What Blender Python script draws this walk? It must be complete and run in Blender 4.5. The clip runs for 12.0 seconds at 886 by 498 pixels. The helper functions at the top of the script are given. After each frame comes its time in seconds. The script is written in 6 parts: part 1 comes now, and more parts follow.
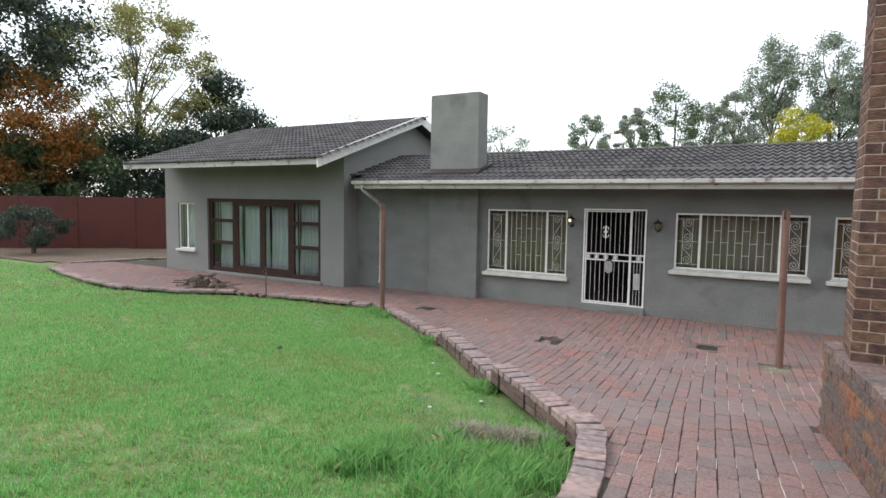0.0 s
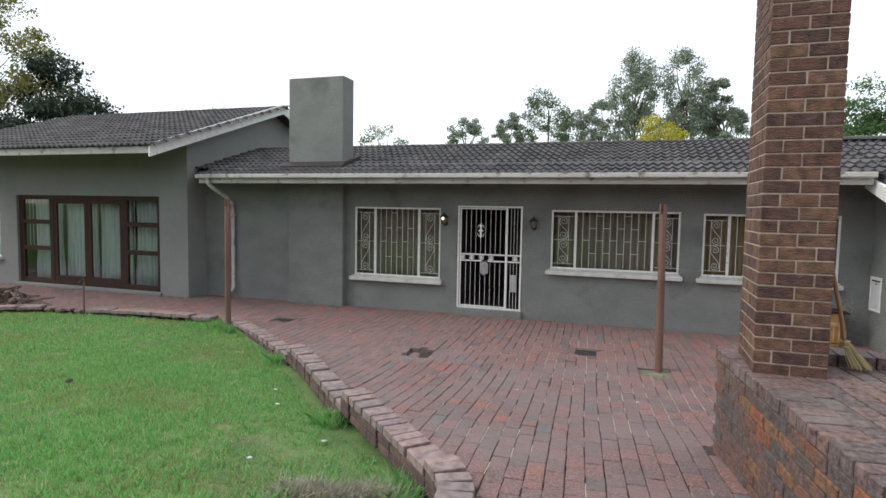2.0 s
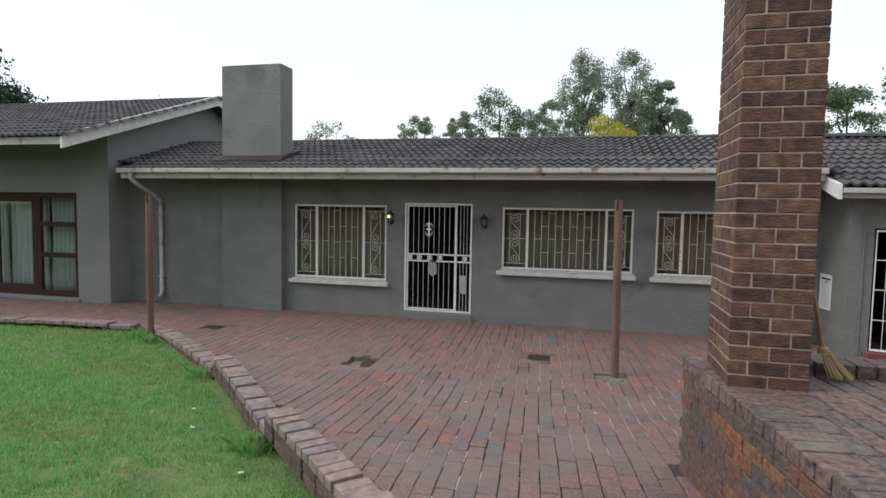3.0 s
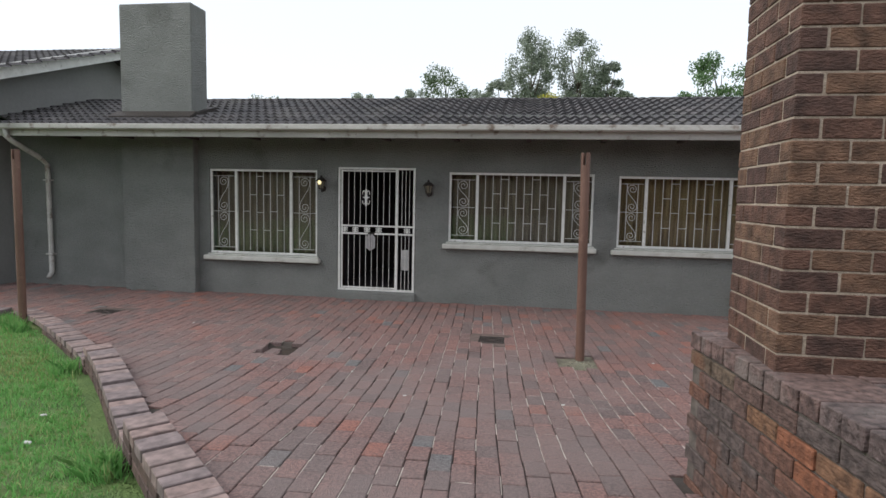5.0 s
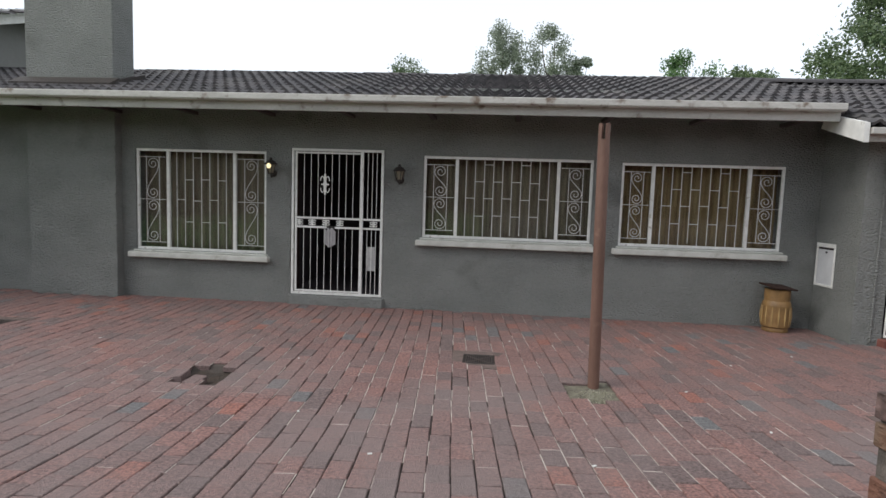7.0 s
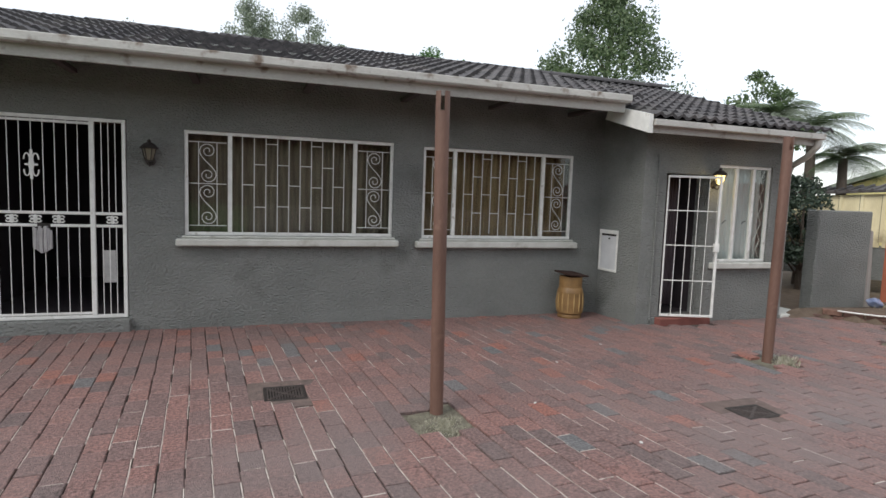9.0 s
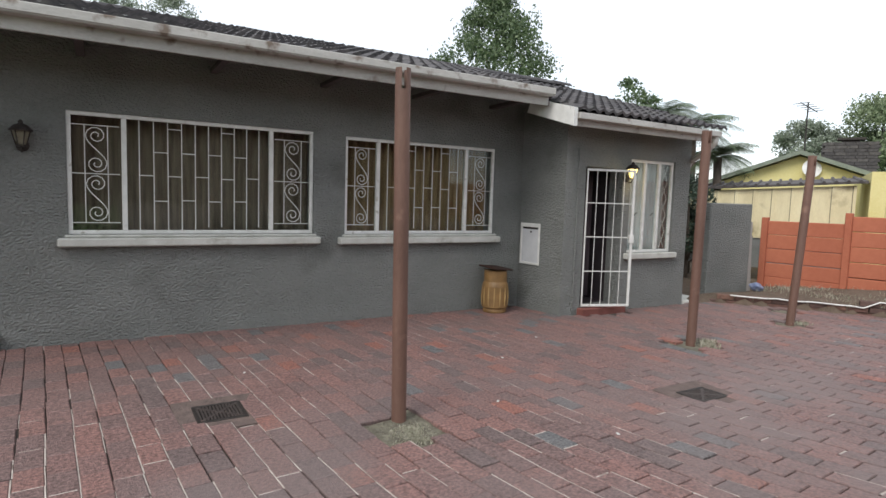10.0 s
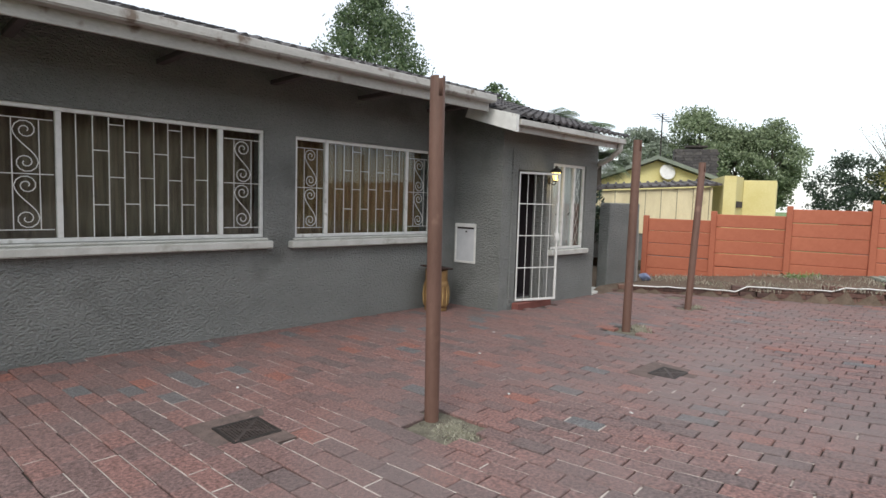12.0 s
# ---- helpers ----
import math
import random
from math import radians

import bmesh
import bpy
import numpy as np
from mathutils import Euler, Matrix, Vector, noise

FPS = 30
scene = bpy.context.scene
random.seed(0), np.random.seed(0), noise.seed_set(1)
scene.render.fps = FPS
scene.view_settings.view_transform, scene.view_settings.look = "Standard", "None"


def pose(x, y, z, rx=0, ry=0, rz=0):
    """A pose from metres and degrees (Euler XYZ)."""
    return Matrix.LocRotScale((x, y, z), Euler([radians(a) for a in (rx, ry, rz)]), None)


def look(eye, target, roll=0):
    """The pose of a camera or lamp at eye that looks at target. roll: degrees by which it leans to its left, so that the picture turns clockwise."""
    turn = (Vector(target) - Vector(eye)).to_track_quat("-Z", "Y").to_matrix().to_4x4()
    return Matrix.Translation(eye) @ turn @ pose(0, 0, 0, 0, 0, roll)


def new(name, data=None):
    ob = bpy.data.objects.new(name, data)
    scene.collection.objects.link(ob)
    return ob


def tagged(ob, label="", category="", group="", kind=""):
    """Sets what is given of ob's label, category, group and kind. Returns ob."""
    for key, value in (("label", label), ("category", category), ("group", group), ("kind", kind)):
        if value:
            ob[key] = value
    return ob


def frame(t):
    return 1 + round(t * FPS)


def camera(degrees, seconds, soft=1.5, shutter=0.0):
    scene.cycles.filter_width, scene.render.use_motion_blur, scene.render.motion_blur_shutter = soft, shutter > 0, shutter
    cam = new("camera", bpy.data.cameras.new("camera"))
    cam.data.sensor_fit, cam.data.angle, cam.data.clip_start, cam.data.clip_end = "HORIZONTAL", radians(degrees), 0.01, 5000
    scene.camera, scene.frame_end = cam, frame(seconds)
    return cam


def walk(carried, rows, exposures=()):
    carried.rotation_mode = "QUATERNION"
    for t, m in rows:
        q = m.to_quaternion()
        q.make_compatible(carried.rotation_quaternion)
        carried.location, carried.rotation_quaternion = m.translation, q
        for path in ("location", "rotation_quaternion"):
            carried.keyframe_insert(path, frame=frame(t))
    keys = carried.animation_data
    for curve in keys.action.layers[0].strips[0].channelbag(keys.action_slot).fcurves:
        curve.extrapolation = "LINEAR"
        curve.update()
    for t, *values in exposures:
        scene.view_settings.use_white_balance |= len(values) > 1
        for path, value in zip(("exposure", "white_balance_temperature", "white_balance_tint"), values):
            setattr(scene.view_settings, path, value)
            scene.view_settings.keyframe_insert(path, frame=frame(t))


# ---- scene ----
cam = camera(75.1, 12.0)
PATH = [
    (0, (1.029, -0.087, 2.18), (0.032, 1.639, 2.021), 0.9),
    (0.5, (0.975, 0.19, 2.13), (0.057, 1.96, 1.974), 1.0),
    (1, (0.904, 0.501, 2.083), (0.099, 2.326, 1.935), 1.0),
    (1.5, (0.86, 0.832, 2.058), (0.145, 2.695, 1.915), 1.0),
    (2, (0.823, 1.163, 2.038), (0.189, 3.054, 1.9), 1.0),
    (2.5, (0.793, 1.471, 2.011), (0.243, 3.389, 1.877), 1.0),
    (3, (0.753, 1.757, 1.992), (0.276, 3.694, 1.857), 1.0),
    (3.5, (0.711, 2.033, 1.901), (0.294, 3.983, 1.754), 1.1),
    (3.7, (0.685, 2.145, 1.868), (0.293, 4.1, 1.72), 1.2),
    (5.5, (0.533, 3.258, 1.608), (0.259, 5.231, 1.42), 1.3),
    (6, (0.448, 3.613, 1.567), (0.194, 5.588, 1.379), 1.5),
    (6.5, (0.38, 3.945, 1.543), (0.152, 5.924, 1.358), 1.6),
    (6.7, (0.346, 4.07, 1.531), (0.132, 6.051, 1.349), 1.7),
    (8.3, (0.064, 5.031, 1.548), (0.344, 7.0, 1.341), 2.4),
    (8.5, (0.023, 5.123, 1.531), (0.418, 7.074, 1.33), 2.3),
    (9, (-0.086, 5.401, 1.478), (0.563, 7.283, 1.291), 2.0),
    (9.5, (-0.212, 5.683, 1.428), (0.616, 7.495, 1.248), 1.9),
    (10, (-0.429, 5.884, 1.383), (0.588, 7.597, 1.209), 1.8),
    (10.5, (-0.675, 6.012, 1.397), (0.491, 7.628, 1.228), 1.8),
    (11, (-0.932, 6.182, 1.39), (0.368, 7.693, 1.224), 1.6),
    (11.5, (-1.172, 6.305, 1.391), (0.193, 7.757, 1.228), 1.7),
    (12, (-1.37, 6.467, 1.39), (0.042, 7.873, 1.225), 1.7),
]
walk(cam, [(t, look(eye, target, roll)) for t, eye, target, roll in PATH], [(0.0, 0.52), (1.0, 0.44), (2.0, 0.24), (3.5, -0.04), (5.5, 0.03), (8.5, 0.09), (10.5, 0.14), (12.0, 0.14)])


# world: bright overcast sky with a weak, wide sun
world = bpy.data.worlds.new("world")
scene.world = world
world.use_nodes = True
wn = world.node_tree.nodes
wl = world.node_tree.links
sky = wn.new("ShaderNodeTexSky")
sky.sky_type, sky.sun_disc = "NISHITA", False
sky.sun_elevation, sky.sun_rotation = radians(45), radians(247.5)
sky_bg, cloud_bg = wn["Background"], wn.new("ShaderNodeBackground")
wl.new(sky.outputs[0], sky_bg.inputs[0])
sky_bg.inputs[1].default_value = 0.06
cloud_bg.inputs[0].default_value = (0.97, 0.985, 1.0, 1)
cloud_bg.inputs[1].default_value = 0.88
both = wn.new("ShaderNodeAddShader")
wl.new(sky_bg.outputs[0], both.inputs[0])
wl.new(cloud_bg.outputs[0], both.inputs[1])
wl.new(both.outputs[0], wn["World Output"].inputs[0])
sun = new("sun", bpy.data.lights.new("sun", "SUN"))
sun.data.energy, sun.data.angle, sun.data.color = 1.9, radians(30), (1.0, 0.97, 0.92)
sun.matrix_world = look((-14.5, -6, 15.8), (0, 0, 0))


# ---- materials ----
def nodes_of(name):
    m = bpy.data.materials.new(name)
    m.use_nodes = True
    return m, m.node_tree.nodes, m.node_tree.links, m.node_tree.nodes["Principled BSDF"]


def surface(name, dark, light, scale=6.0, rough=0.7, metal=0.0, bump=0.0, bump_scale=60.0, vary=0.0, spots=None, spot_scale=3.0,
            spot_amount=0.5, stretch=(1, 1, 1), spec=0.5, coord="Object", detail=6.0, depth=0.01, island=False):
    """A two-scale procedural surface: mottling between two colours, fine grain, optional stains and relief."""
    m, n, l, b = nodes_of(name)
    tc = n.new("ShaderNodeTexCoord")
    mp = n.new("ShaderNodeMapping")
    mp.inputs["Scale"].default_value = stretch
    l.new(tc.outputs[coord], mp.inputs[0])
    big = n.new("ShaderNodeTexNoise")
    big.inputs["Scale"].default_value, big.inputs["Detail"].default_value = scale, detail
    fine = n.new("ShaderNodeTexNoise")
    fine.inputs["Scale"].default_value, fine.inputs["Detail"].default_value = scale * 14, 3.0
    l.new(mp.outputs[0], big.inputs[0])
    l.new(mp.outputs[0], fine.inputs[0])
    mixf = n.new("ShaderNodeMath")
    mixf.operation = "MULTIPLY_ADD"
    mixf.inputs[1].default_value = 0.45
    l.new(fine.outputs[0], mixf.inputs[0])
    l.new(big.outputs[0], mixf.inputs[2])
    ramp = n.new("ShaderNodeMapRange")
    ramp.inputs[1].default_value, ramp.inputs[2].default_value = 0.5, 0.95
    l.new(mixf.outputs[0], ramp.inputs[0])
    mix = n.new("ShaderNodeMix")
    mix.data_type = "RGBA"
    mix.inputs[6].default_value, mix.inputs[7].default_value = (*dark, 1), (*light, 1)
    l.new(ramp.outputs[0], mix.inputs[0])
    colour = mix.outputs[2]
    if spots:
        sp = n.new("ShaderNodeTexNoise")
        sp.inputs["Scale"].default_value, sp.inputs["Detail"].default_value = spot_scale, 8.0
        l.new(tc.outputs[coord], sp.inputs[0])
        sr = n.new("ShaderNodeMapRange")
        sr.inputs[1].default_value, sr.inputs[2].default_value = 0.70 - 0.3 * spot_amount, 0.80 - 0.2 * spot_amount
        l.new(sp.outputs[0], sr.inputs[0])
        m2 = n.new("ShaderNodeMix")
        m2.data_type = "RGBA"
        m2.inputs[7].default_value = (*spots, 1)
        l.new(sr.outputs[0], m2.inputs[0])
        l.new(colour, m2.inputs[6])
        colour = m2.outputs[2]
    if vary:
        if island:
            src = n.new("ShaderNodeNewGeometry").outputs["Random Per Island"]
        else:
            src = n.new("ShaderNodeObjectInfo").outputs["Random"]
        hs = n.new("ShaderNodeHueSaturation")
        vr = n.new("ShaderNodeMapRange")
        vr.inputs[3].default_value, vr.inputs[4].default_value = 1 - vary, 1 + vary
        l.new(src, vr.inputs[0])
        l.new(vr.outputs[0], hs.inputs["Value"])
        l.new(colour, hs.inputs["Color"])
        colour = hs.outputs[0]
    l.new(colour, b.inputs["Base Color"])
    b.inputs["Metallic"].default_value = metal
    b.inputs["Specular IOR Level"].default_value = spec
    rr = n.new("ShaderNodeMapRange")
    rr.inputs[3].default_value, rr.inputs[4].default_value = max(0.05, rough - 0.12), min(1.0, rough + 0.12)
    l.new(big.outputs[0], rr.inputs[0])
    l.new(rr.outputs[0], b.inputs["Roughness"])
    if bump:
        bn = n.new("ShaderNodeTexNoise")
        bn.inputs["Scale"].default_value, bn.inputs["Detail"].default_value = bump_scale, 5.0
        l.new(mp.outputs[0], bn.inputs[0])
        bp = n.new("ShaderNodeBump")
        bp.inputs["Strength"].default_value, bp.inputs["Distance"].default_value = bump, depth
        l.new(bn.outputs[0], bp.inputs["Height"])
        l.new(bp.outputs[0], b.inputs["Normal"])
    return m


def pieces(name, colours, scale=30.0, rough=0.8, bump=0.5, bump_scale=90.0, island=False, stain=None, stain_scale=0.8, depth=0.004, grain=0.35, stain_range=(0.55, 0.75), fade=None, squash=None):
    """Fired clay or concrete pieces: each takes one colour of a ramp by its own random number, with grain, pits and stains."""
    m, n, l, b = nodes_of(name)
    src = n.new("ShaderNodeNewGeometry").outputs["Random Per Island"] if island else n.new("ShaderNodeObjectInfo").outputs["Random"]
    ramp = n.new("ShaderNodeValToRGB")
    ramp.color_ramp.interpolation = "CONSTANT"
    els = ramp.color_ramp.elements
    while len(els) < len(colours):
        els.new(0.5)
    at = 0.0
    for e, (share, c) in zip(els, colours):
        e.position, e.color = at, (*c, 1)
        at += share
    l.new(src, ramp.inputs[0])
    tc = n.new("ShaderNodeNewGeometry")
    big = n.new("ShaderNodeTexNoise")
    big.inputs["Scale"].default_value, big.inputs["Detail"].default_value = scale, 7.0
    l.new(tc.outputs["Position"], big.inputs[0])
    hs = n.new("ShaderNodeHueSaturation")
    vr = n.new("ShaderNodeMapRange")
    vr.inputs[1].default_value, vr.inputs[2].default_value = 0.3, 0.7
    vr.inputs[3].default_value, vr.inputs[4].default_value = 1 - grain, 1 + grain
    l.new(big.outputs[0], vr.inputs[0])
    l.new(vr.outputs[0], hs.inputs["Value"])
    l.new(ramp.outputs[0], hs.inputs["Color"])
    colour = hs.outputs[0]
    if stain:
        sp = n.new("ShaderNodeTexNoise")
        sp.inputs["Scale"].default_value, sp.inputs["Detail"].default_value = stain_scale, 9.0
        l.new(tc.outputs["Position"], sp.inputs[0])
        sr = n.new("ShaderNodeMapRange")
        sr.inputs[1].default_value, sr.inputs[2].default_value = stain_range
        sr.inputs[4].default_value = 0.7
        l.new(sp.outputs[0], sr.inputs[0])
        worn = sr.outputs[0]
        if fade:
            # stain strength, thinning out between two y
            xyz, less, times = n.new("ShaderNodeSeparateXYZ"), n.new("ShaderNodeMapRange"), n.new("ShaderNodeMath")
            l.new(tc.outputs["Position"], xyz.inputs[0])
            less.inputs[1].default_value, less.inputs[2].default_value = fade
            less.inputs[3].default_value, less.inputs[4].default_value = 1.0, 0.3
            l.new(xyz.outputs[1], less.inputs[0])
            times.operation = "MULTIPLY"
            l.new(worn, times.inputs[0])
            l.new(less.outputs[0], times.inputs[1])
            worn = times.outputs[0]
        m2 = n.new("ShaderNodeMix")
        m2.data_type = "RGBA"
        m2.inputs[7].default_value = (*stain, 1)
        l.new(worn, m2.inputs[0])
        l.new(colour, m2.inputs[6])
        colour = m2.outputs[2]
    l.new(colour, b.inputs["Base Color"])
    b.inputs["Roughness"].default_value = rough
    bn = n.new("ShaderNodeTexNoise")
    bn.inputs["Scale"].default_value, bn.inputs["Detail"].default_value = bump_scale, 6.0
    l.new(tc.outputs["Position"], bn.inputs[0])
    if squash:
        sq = n.new("ShaderNodeVectorMath")
        sq.operation, sq.inputs[1].default_value = "MULTIPLY", squash
        l.new(tc.outputs["Position"], sq.inputs[0])
        l.new(sq.outputs[0], bn.inputs[0])
    bp = n.new("ShaderNodeBump")
    bp.inputs["Strength"].default_value, bp.inputs["Distance"].default_value = bump, depth
    l.new(bn.outputs[0], bp.inputs["Height"])
    l.new(bp.outputs[0], b.inputs["Normal"])
    return m


def leafy(name, colours, rough=0.55, through_light=0.25):
    """Leaves: each takes its own tint between the colours, and lets some light through."""
    m, n, l, b = nodes_of(name)
    src = n.new("ShaderNodeNewGeometry")
    ramp = n.new("ShaderNodeValToRGB")
    els = ramp.color_ramp.elements
    while len(els) < len(colours):
        els.new(0.5)
    for i, (e, c) in enumerate(zip(els, colours)):
        e.position, e.color = i / (len(colours) - 1), (*c, 1)
    l.new(src.outputs["Random Per Island"], ramp.inputs[0])
    l.new(ramp.outputs[0], b.inputs["Base Color"])
    b.inputs["Roughness"].default_value = rough
    tr = n.new("ShaderNodeBsdfTranslucent")
    l.new(ramp.outputs[0], tr.inputs[0])
    mx = n.new("ShaderNodeMixShader")
    mx.inputs[0].default_value = through_light
    l.new(b.outputs[0], mx.inputs[1])
    l.new(tr.outputs[0], mx.inputs[2])
    l.new(mx.outputs[0], n["Material Output"].inputs[0])
    return m


def glass(name, tint=(0.9, 0.93, 0.92), rough=0.03):
    m, n, l, b = nodes_of(name)
    gl, tr, mx, lw = n.new("ShaderNodeBsdfGlossy"), n.new("ShaderNodeBsdfTransparent"), n.new("ShaderNodeMixShader"), n.new("ShaderNodeLayerWeight")
    lw.inputs[0].default_value = 0.5
    power = n.new("ShaderNodeMath")
    power.operation, power.inputs[1].default_value = "POWER", 4.0
    fr = n.new("ShaderNodeMath")
    fr.operation, fr.inputs[1].default_value, fr.inputs[2].default_value = "MULTIPLY_ADD", 0.85, 0.035
    l.new(lw.outputs["Facing"], power.inputs[0])
    l.new(power.outputs[0], fr.inputs[0])
    gl.inputs["Roughness"].default_value = rough
    tr.inputs[0].default_value = (*tint, 1)
    l.new(fr.outputs[0], mx.inputs[0])
    l.new(tr.outputs[0], mx.inputs[1])
    l.new(gl.outputs[0], mx.inputs[2])
    l.new(mx.outputs[0], n["Material Output"].inputs[0])
    return m


def lamp_glow(name, colour, strength):
    m, n, l, b = nodes_of(name)
    b.inputs["Base Color"].default_value = (*colour, 1)
    b.inputs["Emission Color"].default_value = (*colour, 1)
    b.inputs["Emission Strength"].default_value = strength
    return m


PLASTER = surface("rough_grey_plaster", (0.203, 0.212, 0.201), (0.268, 0.277, 0.263), 1.6, 0.85, bump=1.0, bump_scale=36, depth=0.06, stretch=(1, 1, 1.6),
                  spots=(0.138, 0.142, 0.13), spot_scale=0.9, spot_amount=0.35)
PLASTER_SMOOTH = surface("smooth_grey_plaster", (0.178, 0.18, 0.175), (0.222, 0.224, 0.216), 1.1, 0.85, bump=0.5, bump_scale=34, depth=0.012)
WHITE = surface("white_gloss_paint", (0.62, 0.62, 0.59), (0.78, 0.78, 0.75), 9, 0.45, bump=0.15, bump_scale=50, depth=0.003, spots=(0.42, 0.40, 0.35), spot_scale=14, spot_amount=0.25)
WHITE_WORN = surface("worn_white_fascia_paint", (0.36, 0.35, 0.325), (0.52, 0.51, 0.48), 5, 0.55, bump=0.3, bump_scale=40, depth=0.004, spots=(0.17, 0.13, 0.10), spot_scale=7, spot_amount=0.42, stretch=(0.35, 1, 1))
SOFFIT = surface("dark_brown_soffit", (0.05, 0.04, 0.04), (0.085, 0.07, 0.068), 2, 0.8, bump=0.2)
SILL = surface("cream_painted_sill", (0.44, 0.44, 0.40), (0.58, 0.58, 0.54), 6, 0.6, bump=0.4, bump_scale=40, depth=0.004, spots=(0.36, 0.35, 0.30), spot_scale=5, spot_amount=0.3)
DARK_TIMBER = surface("dark_brown_timber", (0.026, 0.014, 0.011), (0.052, 0.027, 0.02), 4, 0.75, spec=0.25, bump=0.3, bump_scale=20, stretch=(8, 8, 0.8), depth=0.003)
RUST_POST = surface("red_brown_painted_steel", (0.115, 0.062, 0.045), (0.18, 0.10, 0.074), 5, 0.6, bump=0.35, bump_scale=60, depth=0.003, spots=(0.25, 0.15, 0.11), spot_scale=6, spot_amount=0.35, stretch=(1, 1, 0.25))
IRON = surface("dark_cast_iron", (0.025, 0.022, 0.02), (0.06, 0.05, 0.045), 25, 0.6, metal=0.5, bump=0.5)
SOIL = surface("dry_soil", (0.09, 0.065, 0.045), (0.17, 0.125, 0.09), 8, 0.95, bump=1.0, bump_scale=40, depth=0.03)
LAWN_BASE = surface("lawn_ground", (0.07, 0.135, 0.04), (0.16, 0.24, 0.075), 2.2, 0.95, bump=1.0, bump_scale=45, depth=0.03, spots=(0.24, 0.22, 0.11), spot_scale=0.7, spot_amount=0.4)
SAND = surface("dark_joint_soil", (0.03, 0.025, 0.022), (0.075, 0.06, 0.05), 14, 0.95, bump=0.8, bump_scale=80)
JOINT = surface("pale_joint_mortar", (0.36, 0.31, 0.275), (0.58, 0.52, 0.47), 16, 0.9, bump=0.9, bump_scale=70, spots=(0.16, 0.12, 0.10), spot_scale=5, spot_amount=0.4)
MORTAR = surface("pale_mortar", (0.32, 0.26, 0.20), (0.48, 0.40, 0.32), 20, 0.9, bump=0.8, bump_scale=90)
# near-black stands for unlit rooms: their shade is in the colour
DARK_ROOM = surface("room_shade_dark", (0.035, 0.028, 0.032), (0.055, 0.045, 0.05), 3, 0.8)
CURTAIN_TAN = surface("tan_curtain_cloth", (0.15, 0.115, 0.085), (0.28, 0.228, 0.165), 4, 0.9, bump=0.3, bump_scale=150, stretch=(6, 6, 0.4), depth=0.002)
CURTAIN_GOLD = surface("golden_tan_curtain_cloth", (0.18, 0.115, 0.06), (0.38, 0.27, 0.14), 4, 0.9, bump=0.3, bump_scale=150, stretch=(6, 6, 0.4), depth=0.002)
CURTAIN_GREY = surface("dull_white_curtain", (0.42, 0.45, 0.45), (0.62, 0.66, 0.66), 3, 0.9, stretch=(6, 6, 0.4))
CURTAIN_WHITE = surface("white_net_curtain", (0.62, 0.64, 0.64), (0.80, 0.82, 0.82), 3, 0.9, stretch=(6, 6, 0.4))
PANE = glass("window_glass")
PAVER_COLOURS = [(0.33, (0.208, 0.122, 0.110)), (0.27, (0.180, 0.116, 0.107)), (0.22, (0.235, 0.128, 0.112)), (0.12, (0.150, 0.108, 0.102)), (0.035, (0.270, 0.118, 0.092)), (0.025, (0.138, 0.135, 0.136))]
PAVER_LOOK = dict(scale=55, rough=0.55, bump=1.0, bump_scale=110, depth=0.011, grain=0.6, stain=(0.202, 0.158, 0.150), stain_scale=0.9, stain_range=(0.40, 0.60), fade=(8.4, 9.7))
PAVER = pieces("clay_paver", PAVER_COLOURS, **PAVER_LOOK)
PAVER_JOINED = pieces("clay_paver_joined", PAVER_COLOURS, island=True, **PAVER_LOOK)
BRICK = pieces("brown_face_brick", [(0.4, (0.112, 0.057, 0.040)), (0.3, (0.084, 0.045, 0.035)), (0.3, (0.148, 0.083, 0.052))], scale=14, grain=0.5, rough=0.85, bump=1.0, bump_scale=60, depth=0.016, squash=(0.9, 0.9, 2.4))
BRICK_BLOCK = pieces("weathered_wall_brick", [(0.32, (0.105, 0.066, 0.055)), (0.2, (0.086, 0.066, 0.060)), (0.22, (0.130, 0.066, 0.047)), (0.07, (0.19, 0.075, 0.040)), (0.13, (0.118, 0.085, 0.06)), (0.06, (0.165, 0.088, 0.05))],
                     grain=0.5, stain=(0.20, 0.078, 0.038), stain_scale=2.4, stain_range=(0.55, 0.72), squash=(0.8, 0.8, 1.5), scale=26, rough=0.85, bump=1.0, bump_scale=45, depth=0.012)
TILE = pieces("charcoal_roof_tile", [(0.4, (0.068, 0.064, 0.067)), (0.35, (0.055, 0.052, 0.055)), (0.25, (0.085, 0.078, 0.08))], scale=16, rough=0.8, bump=0.6, bump_scale=60, stain=(0.13, 0.125, 0.115), stain_scale=1.3)
TILE_JOINED = pieces("charcoal_roof_tile_joined", [(0.4, (0.068, 0.064, 0.067)), (0.35, (0.055, 0.052, 0.055)), (0.25, (0.085, 0.078, 0.08))], scale=16, rough=0.8, bump=0.6, bump_scale=60, island=True, stain=(0.13, 0.125, 0.115), stain_scale=1.3)
ORANGE = surface("terracotta_painted_concrete", (0.36, 0.105, 0.055), (0.44, 0.145, 0.08), 1.5, 0.8, bump=0.3, bump_scale=30, depth=0.005, spots=(0.28, 0.085, 0.05), spot_scale=1.2, spot_amount=0.3)
# the trees' shade on the far wall is put into this red
RED_WALL = surface("shade_dark_red_wall", (0.07, 0.016, 0.013), (0.105, 0.026, 0.019), 1.2, 0.8, bump=0.3, bump_scale=25)
YELLOW = surface("pale_yellow_plaster", (0.66, 0.58, 0.24), (0.76, 0.69, 0.34), 1.2, 0.8, bump=0.3, bump_scale=25)
